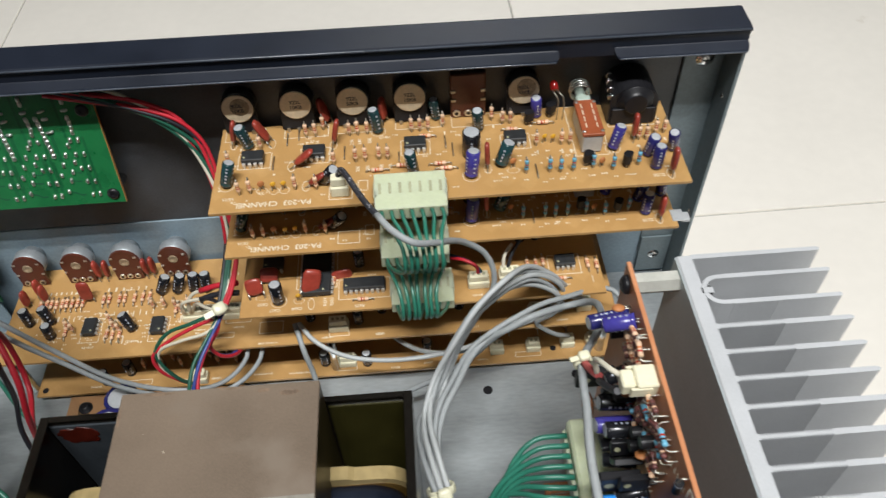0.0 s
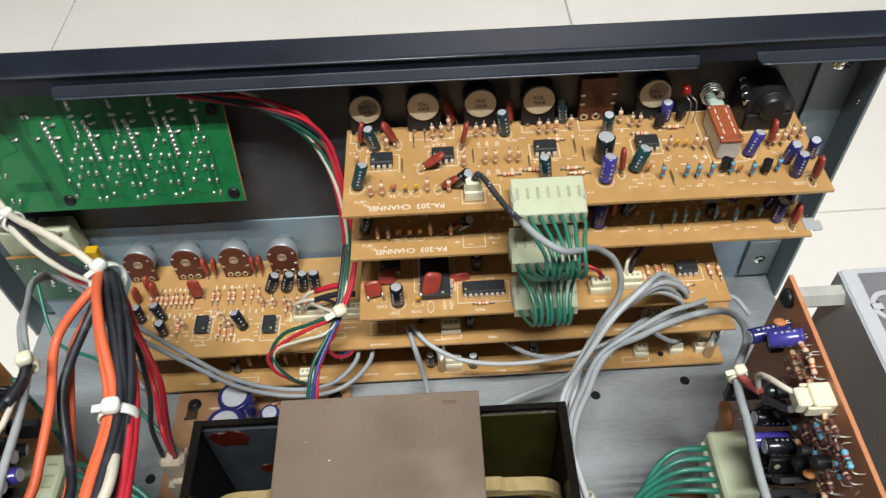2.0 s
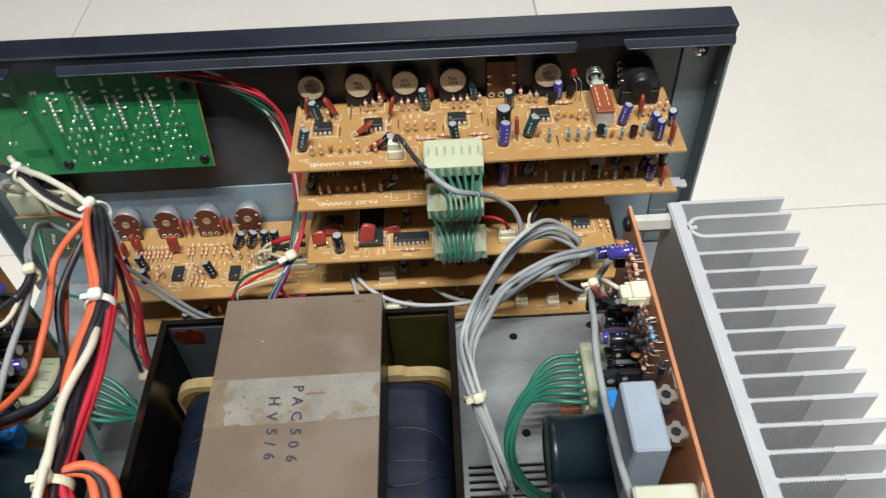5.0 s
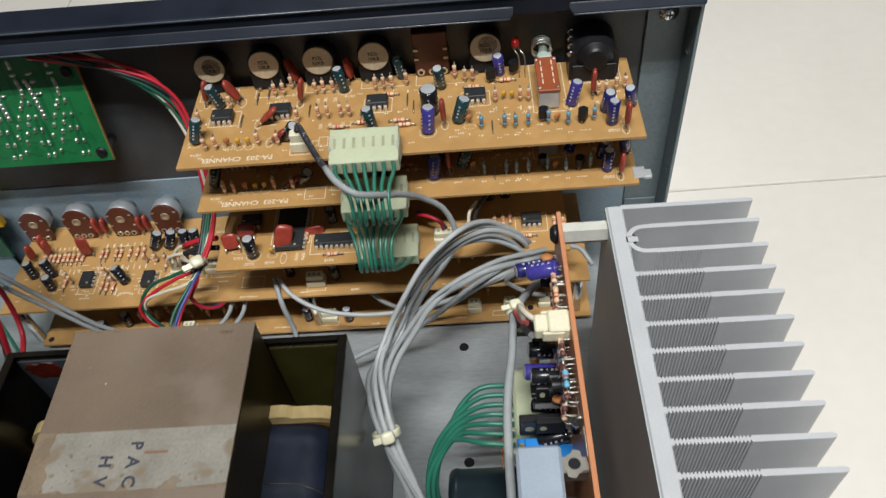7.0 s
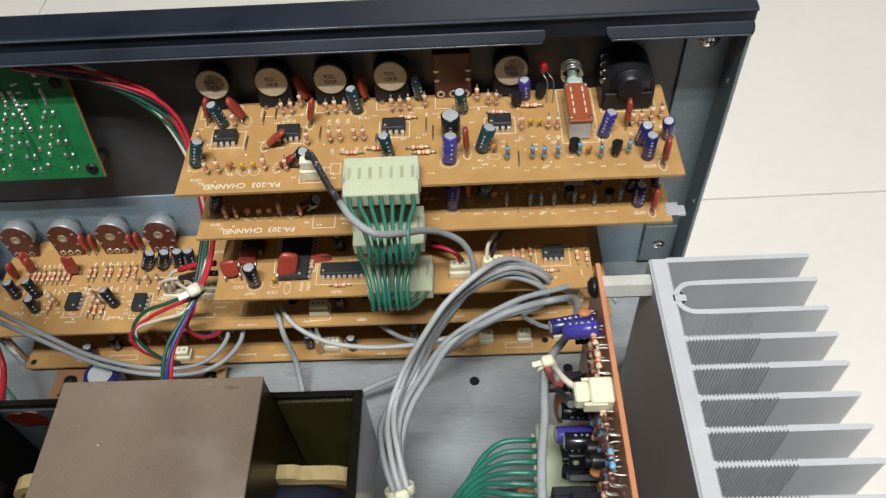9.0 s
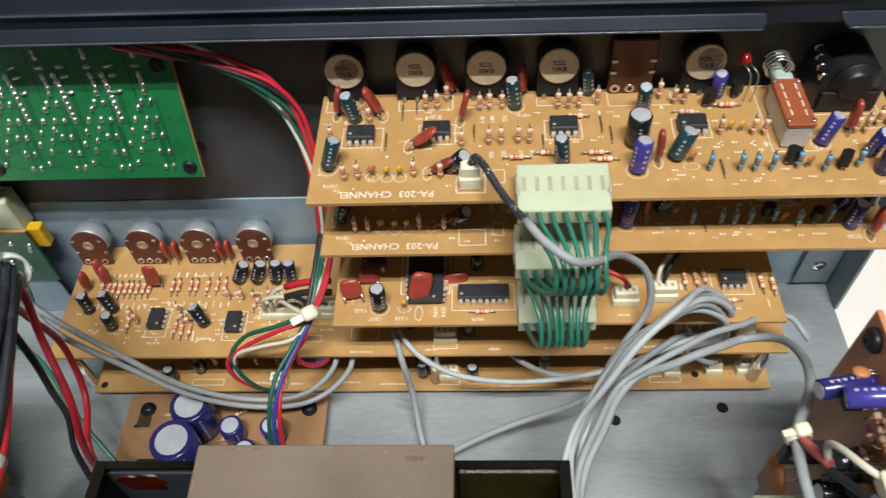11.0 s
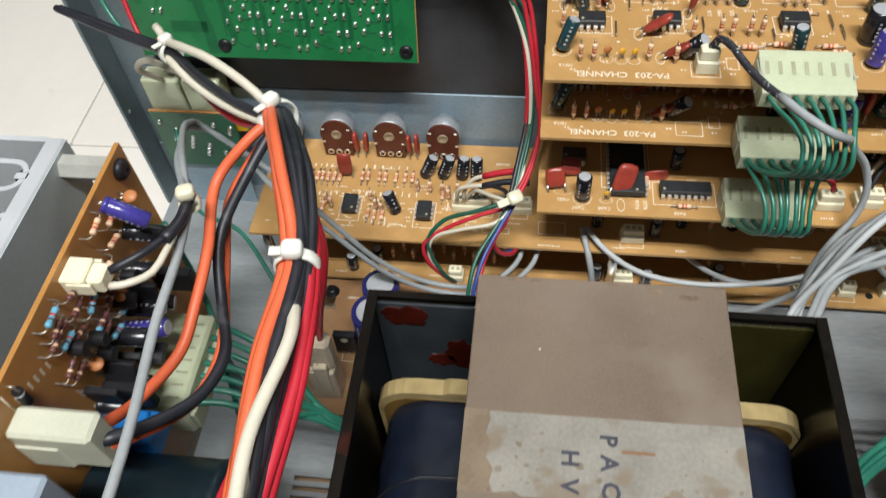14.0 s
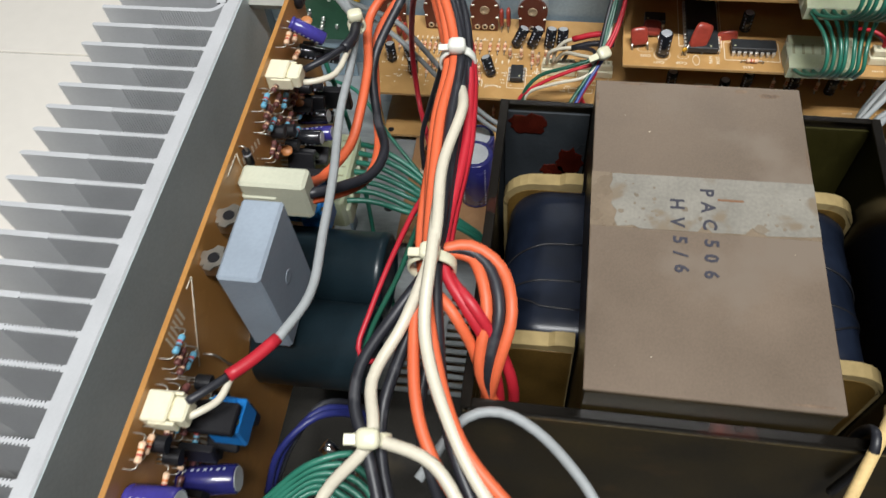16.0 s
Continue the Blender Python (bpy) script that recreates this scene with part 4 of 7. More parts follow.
    # jack socket
    hood = [(-11, 0.4), (11, 0.4), (11, 10.5)] + [(11 * math.cos(math.radians(a)), 10.5 + 9.3 * math.sin(math.radians(a))) for a in range(12, 169, 12)] + [(-11, 10.5)]
    to = Matrix.Translation((170.5, 0, 0)) @ Matrix(((1, 0, 0, 0), (0, 0, 1, 0), (0, 1, 0, 0), (0, 0, 0, 1)))
    jack = part("jack_socket", Shape().prism(hood, 40.2, 58, 0, to).box(160.6, 180.4, 38.8, 40.2, 0.4, 9, 0, 0.6)
                .lathe((170.8, 40.3, 12.2), (170.8, 30, 12.2), [(0, 8.4), (0.8, 8.1), (1.0, 5.6), (2.6, 5.4), (3.0, 4.8), (3.0, 0)], 28), BLACK, b, "black plastic jack socket with nickel springs")
    for k in range(4):
        part("contact_spring", Shape().box(-1.0, 1.0, 0, 13, -0.3, 0.5, 0, 0.2).lathe((0, -0.6, 0.4), (0, 4, 1.8), [(0, 1.5), (0.6, 1.7), (2.6, 1.6), (3.2, 0.8)], 10), CHROME, jack, "", put(160.6 + 0.5 * k, 41.5 + 4.2 * k, 13.5 + 0.9 * k, 0, -62, -14) @ Matrix.Diagonal((1, 0.5, 1, 1)))
    edge_socket(b, 53.5, 83, -10.5 if full else -12.2)
    if not full:
        part("metal_tab", Shape().box(186, 191.5, 3, 10, -0.2, 0.5, 0, 0.2).box(190.6, 194.5, 4, 9, -2.6, -0.2, 0, 0.5), SWITCH_BODY, b, "bent bright metal tab at the board end")
    return b


# ---- lower boards ----
def echo_board():
    b = board_base("circuit_board", "tan phenolic effect board with long chips, third in the stack", -16.5, 157, -10.5, 54.5, 73.3)
    film_capacitor(b, -8.6, 0.0, -6, -26, 8, 1.1, 8, 1.6)
    film_capacitor(b, -3.6, 7.0, 8, -44, 6, 1.0, 7.5, 1.9)
    film_capacitor(b, 15.6, -2.0, 20, -26, 6, 1.35, 9.5, 1.45)
    film_capacitor(b, 24, 9.5, 80, 0, 6, 1.15, 9, 1.35)
    capacitor(b, 1.6, -2.4, 0, 0.6, 3.1, 12, SLEEVE_BLACK)
    capacitor(b, 40, 17, 0, 0, 2.6, 10, SLEEVE_BLACK)
    capacitor(b, 120, 26, 0, 0, 2.6, 10, SLEEVE_BLACK)
    capacitor(b, 128, 27, 0, 0, 2.6, 10, SLEEVE_BLACK)
    chip(b, 42.4, 2.6, 16)
    chip(b, 19.5, 16, 28, 90, 15.2)
    chip(b, -2, 19, 8)
    chip(b, 139.8, 8.2, 8)
    ceramic(b, 11.2, -2.4)
    for x, y in ((24.6, 2.5), (27.4, 2.5), (151, 2), (155, 1), (121.5, 4), (126, 4), (129.5, 5)):
        flat_resistor(b, x, y, 90 + random.uniform(-3, 3))
    for x, y in ((36.9, -5.5), (132, -1.5)):
        flat_resistor(b, x, y)
    small_plug(b, 97, -3.5, 3, 0, NYLON_OLD, 8)
    small_plug(b, 112, -1.5, 3, 0, NYLON_OLD, 8)
    edge_socket(b, 55.5, 84.5, -14.0)
    silk(b, [(30, 54.5, -4, 8), (9.5, 29, 4, 40), (132, 147.5, 2, 14)],
         [(46, 10, 4, 1.2), (138, -4.5, 6, 1.2), (152, -2, 1.2, 6), (96, -7, 5, 1.2), (120, 6, 1.2, 4)],
         [(-6.1, 0.5, 3.6, 1.6), (1.6, -2.4, 3.6, 3.6), (11.2, -3, 2.4, 1.6), (17, -5.2, 1.4, 3)])
    for text, x, y, turned in (("C632", -6, -3.6, 180), ("C637", 0, -7.6, 180), ("C638", 10.4, -7.4, 180), ("R635", 40, -8.2, 180), ("R634", 23.6, -4.6, 90), ("R633", 26.8, -4.6, 90)):
        lettering("part_lettering", text, 2.3, b, put(x, y, 0.03), SILK, turned, 0.02)
    return b


def lower_pot(board, x, label=""):
    """A metal-cased control with a brown phenolic face and three eyelets."""
    def shell():
        return Shape().lathe((0, 1.4, 0), (0, 10, 0), [(0, 9.0), (0.3, 9.3), (5.6, 9.3), (6.0, 9.0), (6.0, 6.0), (11.6, 6.0)], 24)

    def face():
        out = [(9.0 * math.cos(math.radians(a)), 9.0 * math.sin(math.radians(a))) for a in range(-20, 201, 10)] + [(-8.0, -14.5), (8.0, -14.5)]
        to = Matrix(((1, 0, 0), (0, 0, -1), (0, 1, 0)))
        return Shape().prism(out, -1.4, 0, 0, to).lathe((0, 0, 0), (0, -1, 0), [(0, 3.0), (0.4, 2.8), (0.4, 1.6), (0.1, 1.5)], 16, 1)
    p = part("potentiometer", shared("lower_pot", shell, [POT_STEEL]), None, board, "potentiometer with a zinc shell and brown face", put(x, 46, 13.6, -4, 0, 0) @ Matrix.Diagonal((0.88, 1, 0.88, 1)))
    part("pot_face", shared("lower_face", face, [PHENOLIC, POT_BROWN]), None, p)
    for dx in (-4.6, 0, 4.6):
        part("eyelet", shared("eyelet", None, None), None, p, "", put(dx, 0, -12))
    for dx, dz in ((-7.5, -5), (7.5, -5), (-7.0, 3.5), (7.0, 3.5)):
        part("tab", shared("pot_tab", lambda: Shape().box(-0.9, 0.9, -0.5, 0.1, -0.6, 0.6, 0, 0.2), [LEAD]), None, p, "", put(dx, 0, dz))


def tone_board():
    b = board_base("circuit_board", "wide tan phenolic tone control board with potentiometers, fourth in the stack", -147, 168.8, -5, 56, 41)
    for x in (-138.7, -113.3, -87.7, -61.9):
        lower_pot(b, x)
    for x in (-104.1, -100.1, -78.3, -74.6):
        film_capacitor(b, x, 47, random.uniform(-4, 4), random.uniform(-4, 4), 88, 1.12, 11)
    for x, y in ((-131, 37), (-127, 33), (-135.5, 30)):
        film_capacitor(b, x - 3, y, 4, 0, 70, 1.05)
    for k in range(9):
        flat_resistor(b, -132.5 + k * 2.75, 25.5 + random.uniform(-0.3, 0.3), 90 + random.uniform(-3, 3))
    for k, dx in enumerate((0, 2.8, 8.4, 11.2, 16.2, 20.6, 24.2)):
        flat_resistor(b, -99.6 + dx, 26.6 + random.uniform(-0.3, 0.3), 90 + random.uniform(-3, 3))
    for x, y in ((-90, 3), (-86.5, 3.5), (-93.5, 4), (-60, 17), (-50.5, 19), (-115, 7)):
        flat_resistor(b, x, y, 90 + random.uniform(-3, 3))
    film_capacitor(b, -107.4, 31, 0, -8, 4, 1.0, 13, 1.5)
    for x, lean in ((-69.6, 6.5), (-61, 5), (-52, 1.6), (-45, 0)):
        capacitor(b, x, 34.0, lean, 3.4, 2.9, 10.5, SLEEVE_BLACK)
    chip(b, -102.2, 13, 8, 90)
    chip(b, -67.2, 11, 8, 90)
    capacitor(b, -80.5, 11, -5, 4, 2.8, 10, SLEEVE_BLACK)
    capacitor(b, -124, 19, -3.5, 3, 2.8, 10, SLEEVE_BLACK)
    capacitor(b, -135, 19, -1, 2, 2.7, 10, SLEEVE_BLACK)
    capacitor(b, -122, 10, 0, 1, 2.7, 9, SLEEVE_BLACK)
    for x, y in ((-114, 14), (-111, 12), (-90, 12), (-87, 10), (-72, 24), (-66, 24), (-60, 23), (-57, 20), (-53, 24), (-93, 17)):
        resistor(b, x, y, "tan", random.uniform(-30, 30))
    small_plug(b, -46, 13, 6, 0, NYLON_OLD, 8)
    small_plug(b, -27, 13, 6, 0, NYLON_OLD, 8)
    small_plug(b, 26, 0, 3, 0, NYLON_OLD, 8)
    small_plug(b, 128, 0, 3, 0, NYLON_OLD, 8)
    small_plug(b, 152, 2, 2, 0, NYLON_OLD, 8)
    for x, y in ((11, 4), (36, 0), (48, 6), (70, 6), (88, 5)):
        capacitor(b, x, y + 6, 0, 0, 2.6, 10, SLEEVE_BLACK)
    for k in range(9):
        resistor(b, 60 + k * 7, 10 + (k % 3) * 2, "tan", random.uniform(-8, 8))
    fine = random.Random(12)
    extra = [(fine.uniform(-140, -36), fine.uniform(2, 27), fine.choice((1.6, 2.4, 3.0)), 1.0) for k in range(120)]
    silk(b, [(-107, -97.5, 5, 20), (-72, -62.5, 3, 18), (-52, -36, 11, 21), (-33, -20, 11, 21), (-40, -28, 2, 5), (-15, -3, 3, 10), (21, 31, -2, 7)],
         extra + [(-132.5 + 2.75 * k, 21.5 - 0.8 * (k % 2), 1.5, 3.4) for k in range(9)] + [(-99.6 + 3.4 * k, 22.4 - 0.8 * (k % 2), 1.5, 3.6) for k in range(9)] + [(-132.5 + 2.75 * k, 38.6, 1.3, 2.6) for k in range(9)] + [(-99 + 4 * k, 38.8, 1.4, 3) for k in range(6)]
         + [(-69, 28, 5, 1.2), (-60, 28, 5, 1.2), (-51, 28, 5, 1.2), (-85, 5, 1.3, 5), (-91, 6, 1.3, 5), (-80, 4, 7, 1.4), (-57, 16, 1.3, 5), (-46, 8, 6, 1.3), (-26, 8, 6, 1.3), (-102, 2, 6, 1.3)]
         + [(-33, 44, 7, 2.2), (-10, -3.3, 10, 1.2), (20, -2.5, 6, 1.2), (47, -2.5, 5, 1.6), (95, -2.5, 5, 1.2), (-114, 38, 6, 1.2), (-88, 38, 6, 1.2), (-62, 38, 6, 1.2), (112, -2, 8, 1.2), (140, -2, 6, 1.2)])
    for x in (-143, 20, 164):
        for y in (2, 50):
            part("standoff", Shape().rod((x, y, -41 + 6), (x, y, -1.6), 2.6, 8), CHROME, b)
    return b


def input_board():
    b = board_base("circuit_board", "wide tan phenolic input board lying lowest in the stack", -141, 171.6, -3, 56, 6)
    for x, y, pins in ((-53, -2.6, 2), (26, 1, 3), (147, 3, 2), (161, 3, 2), (108, 2, 2), (128, 2, 2)):
        small_plug(b, x, y, pins, 0, NYLON_OLD, 8)
    for x, y in ((14, 5), (37, 3), (-104, 3), (-92, 8), (70, 8)):
        capacitor(b, x, y, 0, 0, 2.7, 10, SLEEVE_BLACK)
    for k in range(12):
        resistor(b, -85 + k * 5, 10 + (k % 2) * 4, "tan", random.uniform(-20, 20))
        flat_resistor(b, 60 + k * 8, 14, 90) if k % 2 else None
    ceramic(b, 165, 8, ORANGE_DISC, 2.4)
    silk(b, [(21, 31, -0.6, 6.5), (118, 132, 0, 3), (-95, -80, 0, 3)],
         [(-20, 1, 10, 1.2), (0, 0, 12, 1.2), (-62, 1, 8, 1.2), (-110, 0.5, 6, 1.2), (70, 0.5, 5, 1.2), (52, -1, 5, 1.6), (100, 0, 6, 1.2), (-45, 0.5, 6, 1.4), (90, 1, 5, 1.2)])
    for x, y in ((-137, 0.5), (139, 4)):
        part("board_hole", Shape().rod((x, y, 0), (x, y, 0.06), 1.7, 12), BLACK, b)
    for x in (-136, 15, 166):
        for y in (8, 48):
            part("standoff", Shape().rod((x, y, -6), (x, y, -1.6), 3, 8), CHROME, b)
    return b


def supply_board():
    b = board_base("circuit_board", "small brown power supply board with blue capacitors on the case floor", -121, -29, -76, -6, 8, "", PCB_SUPPLY)
    capacitor(b, -83, -43, 0, 0, 9, 33, SLEEVE_NAVY)
    capacitor(b, -84, -22, 0, 0, 8.5, 22, SLEEVE_NAVY)
    capacitor(b, -68, -27, 0, 0, 5, 12, SLEEVE_NAVY)
    capacitor(b, -50, -27, 0, 0, 5, 12, SLEEVE_NAVY)
    capacitor(b, -60, -38, 0, 0, 5, 12, SLEEVE_NAVY)
    power_transistor(b, -97, -46, 0)
    part("plug", Shape().box(-108, -96, -69, -59, 0, 24, 0, 0.8).box(-106.5, -95.5, -67.5, -60, 24, 44, 0, 1.6).box(-104, -98, -70, -67, 6, 30, 0, 0.6), NYLON_WORN, b, "worn ivory plug with brown stains")
    for x, y in ((-111.5, -13.5), (-37, -13.5)):
        part("screw", Shape().lathe((x, y, 0), (x, y, 1), [(0, 3.6), (0.6, 3.6), (0.7, 2.8), (2.4, 2.6), (2.9, 1.5)], 14), BLACK, b)
    part("metal_clip", Shape().box(-115, -109, -22, -13, 0, 0.6, 0, 0.2).box(-115, -108, -23.5, -22, 0, 3, 0, 0.2), CHROME, b)
    for x, y in ((-72, -18), (-69, -34), (-40, -40), (-76, -30)):
        flat_resistor(b, x, y, 30)
    silk(b, [(-100, -92, -50, -42)], [(-100, -16, 8, 1.6), (-55, -14, 6, 1.4), (-112, -40, 1.4, 6)])
    for x, y in ((-115, -12), (-35, -12), (-115, -70), (-75, -70)):
        part("standoff", Shape().rod((x, y, -8), (x, y, -1.6), 3, 8), CHROME, b)


# ---- green boards on the left ----
def led_board():
    b = thing("green_circuit_board", "green display board leaning back, its soldered side showing", "circuit board", put(0, 42, 103, -12, 0, 0))
    part("board", Shape().box(-190, -69.3, 0, 1.6, 0, 62, 0, 0.15), GREEN_PCB, b)
    part("board_edge", Shape().box(-69.4, -69.1, 0.1, 1.5, 0, 62), PCB_EDGE, b)
    def pad():
        sh = Shape()
        rings = [(0.0, 0.62, 1.15), (-0.35, 0.6, 1.1), (-0.7, 0.42, 0.85), (-0.95, 0.2, 0.5)]
        pts = [(hx * math.copysign(abs(math.cos(g)) ** 0.6, math.cos(g)), y, hz * math.copysign(abs(math.sin(g)) ** 0.6, math.sin(g))) for y, hx, hz in rings for g in (2 * math.pi * k / 10 for k in range(10))]
        sh.add(pts, [[i * 10 + k, i * 10 + (k + 1) % 10, (i + 1) * 10 + (k + 1) % 10, (i + 1) * 10 + k] for i in range(3) for k in range(10)], 0, True)
        return sh.add(pts[-10:], [list(range(10))])
    dot = shared("solder_joint", pad, [SOLDER])
    column = [(-82.6, 56.1, 0), (-82.5, 53.8, 0), (-82.7, 49.6, 1), (-82.5, 45.9, 0), (-82.3, 43.5, 0), (-82.1, 41.1, 0), (-82.5, 38.9, 0)]
    chip_row = [(-96.4 + 0.18 * k + (0.3 if k else 0), 46.2 - 2.36 * k, 2) for k in range(9)]
    flags = [(-92.8, 49.8, 1), (-92.4, 45.9, 1), (-92.3, 39.4, 1)]
    loose = [(-84.8, 34.8, 0), (-81.2, 34.8, 0), (-86.5, 32.2, 0), (-89.3, 27.3, 0), (-84.5, 27.4, 0), (-80.8, 27.3, 0), (-91.8, 22.3, 0), (-86.3, 23.4, 0), (-84.2, 20.1, 0), (-80.6, 20.0, 0), (-94.4, 16.7, 0),
             (-88.8, 18.3, 0), (-90.9, 13.6, 0), (-83.7, 12.8, 0), (-80.1, 12.6, 0), (-93.9, 7.9, 0), (-83.4, 5.5, 0), (-80.0, 5.7, 0)]
    spots = [(x - 18.05 * g, z, form) for g in range(4) for x, z, form in column + chip_row + flags + loose]
    spots += [(x, z, 0) for x, z in ((-172.4, 51.1), (-170.6, 50.7), (-157.9, 50.8), (-155.8, 50.7), (-180.2, 20.9), (-176.6, 21.0), (-175.3, 6.7), (-178.6, 7.2))] + [(-165.4, 39.5, 1), (-155.1, 39.5, 1)]
    for x, z, form in spots:
        wide, tall, turned = ((1.2, 1.12, 0), (1.1, 1.4, 84), (1.55, 1.05, 8))[form]
        part("solder_joint", dot, None, b, "", put(x, 0, z, 0, turned + random.uniform(-14, 14), 0) @ Matrix.Diagonal((wide * random.uniform(1.0, 1.25), 1.2, tall * random.uniform(0.95, 1.25), 1)))
    tr, wide = Shape(), Shape()
    for g in range(4):
        d = -18.05 * g
        for line in ([(-90.6, 13.4), (-88, 13.0), (-86.2, 13.0)], [(-93.4, 7.6), (-90.6, 6.6), (-88.6, 5.4), (-86.6, 5.6)], [(-88.4, 18.0), (-86.6, 17.6), (-84.8, 17.6)]):
            for (xa, za), (xb, zb) in zip(line, line[1:]):
                tr.add([(xa + d, -0.05, za - 0.4), (xb + d, -0.05, zb - 0.4), (xb + d, -0.05, zb + 0.4), (xa + d, -0.05, za + 0.4), (xa + d, 0.3, za - 0.4), (xb + d, 0.3, zb - 0.4), (xb + d, 0.3, zb + 0.4), (xa + d, 0.3, za + 0.4)], [[0, 1, 2, 3], [0, 4, 5, 1], [3, 2, 6, 7]])
        # darker lanes of covered copper
        wide.box(-83.0 + d, -81.0 + d, -0.04, 0.4, 7, 26).box(-79.6 + d, -78.4 + d, -0.04, 0.4, 8, 36).box(-93.2 + d, -91.4 + d, -0.05, 0.4, 24, 38)
        wide.box(-86.8 + d, -85.6 + d, -0.05, 0.4, 36, 60).box(-96.6 + d, -95.6 + d, -0.04, 0.4, 10, 24)
    for a, c2, w in (((-163, 58), (-163, 40), 4.5), ((-163, 40), (-158, 14), 4.5), ((-158, 14), (-157, 2), 5), ((-174, 14), (-158, 14), 5), ((-172, 50), (-166, 34), 0.9), ((-166, 34), (-176, 30), 0.9), ((-176, 30), (-178, 23), 0.9), ((-157, 50), (-159, 40), 1.2), ((-150, 26), (-147, 8), 3)):
        p0, p1 = Vector((a[0], 0, a[1])), Vector((c2[0], 0, c2[1]))
        side = (p1 - p0).normalized().cross(Vector((0, 1, 0))) * w / 2
        wide.add([q + Vector((0, y, 0)) for y in (-0.06, 0.4) for q in (p0 - side, p0 + side, p1 + side, p1 - side)], [[0, 1, 2, 3], [0, 1, 5, 4], [1, 2, 6, 5], [2, 3, 7, 6], [3, 0, 4, 7]])
    tagged(part("copper_trace", tr, GREEN_DARK, b), kind="stuff")
    tagged(part("solder_mask_track", wide, GREEN_TRACK, b), kind="stuff")
    for x, z in ((-74.0, 5.0), (-152.2, 5.8), (-75, 49), (-186.4, 50.4)):
        part("screw", Shape().lathe((x, 0, z), (x, -1, z), [(0, 3.0), (0.5, 2.9), (1.2, 2.0), (1.2, 0.9), (0.8, 0.7)], 14), BLACK, b)
        part("standoff", Shape().rod((x, 1.6, z), (x, 16 - 0.2 * z, z), 2.6, 8), CHROME, b)


def terminal_board():
    b = thing("green_circuit_board", "small dark green board with white sockets near the case corner", "circuit board")
    turn = put(-183, 45, 48)
    part("board", Shape().box(-20.5, 20.5, 0, 1.6, -18, 18.2, 0, 0.15), GREEN_DARK, b, "", turn)
    part("board_edge", Shape().box(-20.5, 20.5, 0.05, 1.55, 18.2, 18.6), PCB_EDGE, b, "bare tan board edge", turn)
    dot = MESHES["solder_joint"]
    for k in range(14):
        part("solder_joint", dot, None, b, "", turn @ put(-17 + (k * 7) % 36, 0, 12 - (k * 5) % 22) @ Matrix.Diagonal((1.9, 1.5, 1.3, 1)))
    for x0 in (-19, 0.6):
        part("socket", Shape().box(x0, x0 + 18, 2, 12.5, 14, 36, 0, 0.8).box(x0 + 2, x0 + 16, 4, 10.5, 35.9, 36.1, 1), [NYLON, SLOT], b, "cream nylon power socket", turn)
    part("amber_block", Shape().box(18.6, 25, 3, 8, 4, 17, 0, 0.6), AMBER, b, "amber plastic block", turn)
    part("bracket", Shape().box(-200, -166, 46.8, 48, 0, 34, 0, 0.3), STEEL, b)


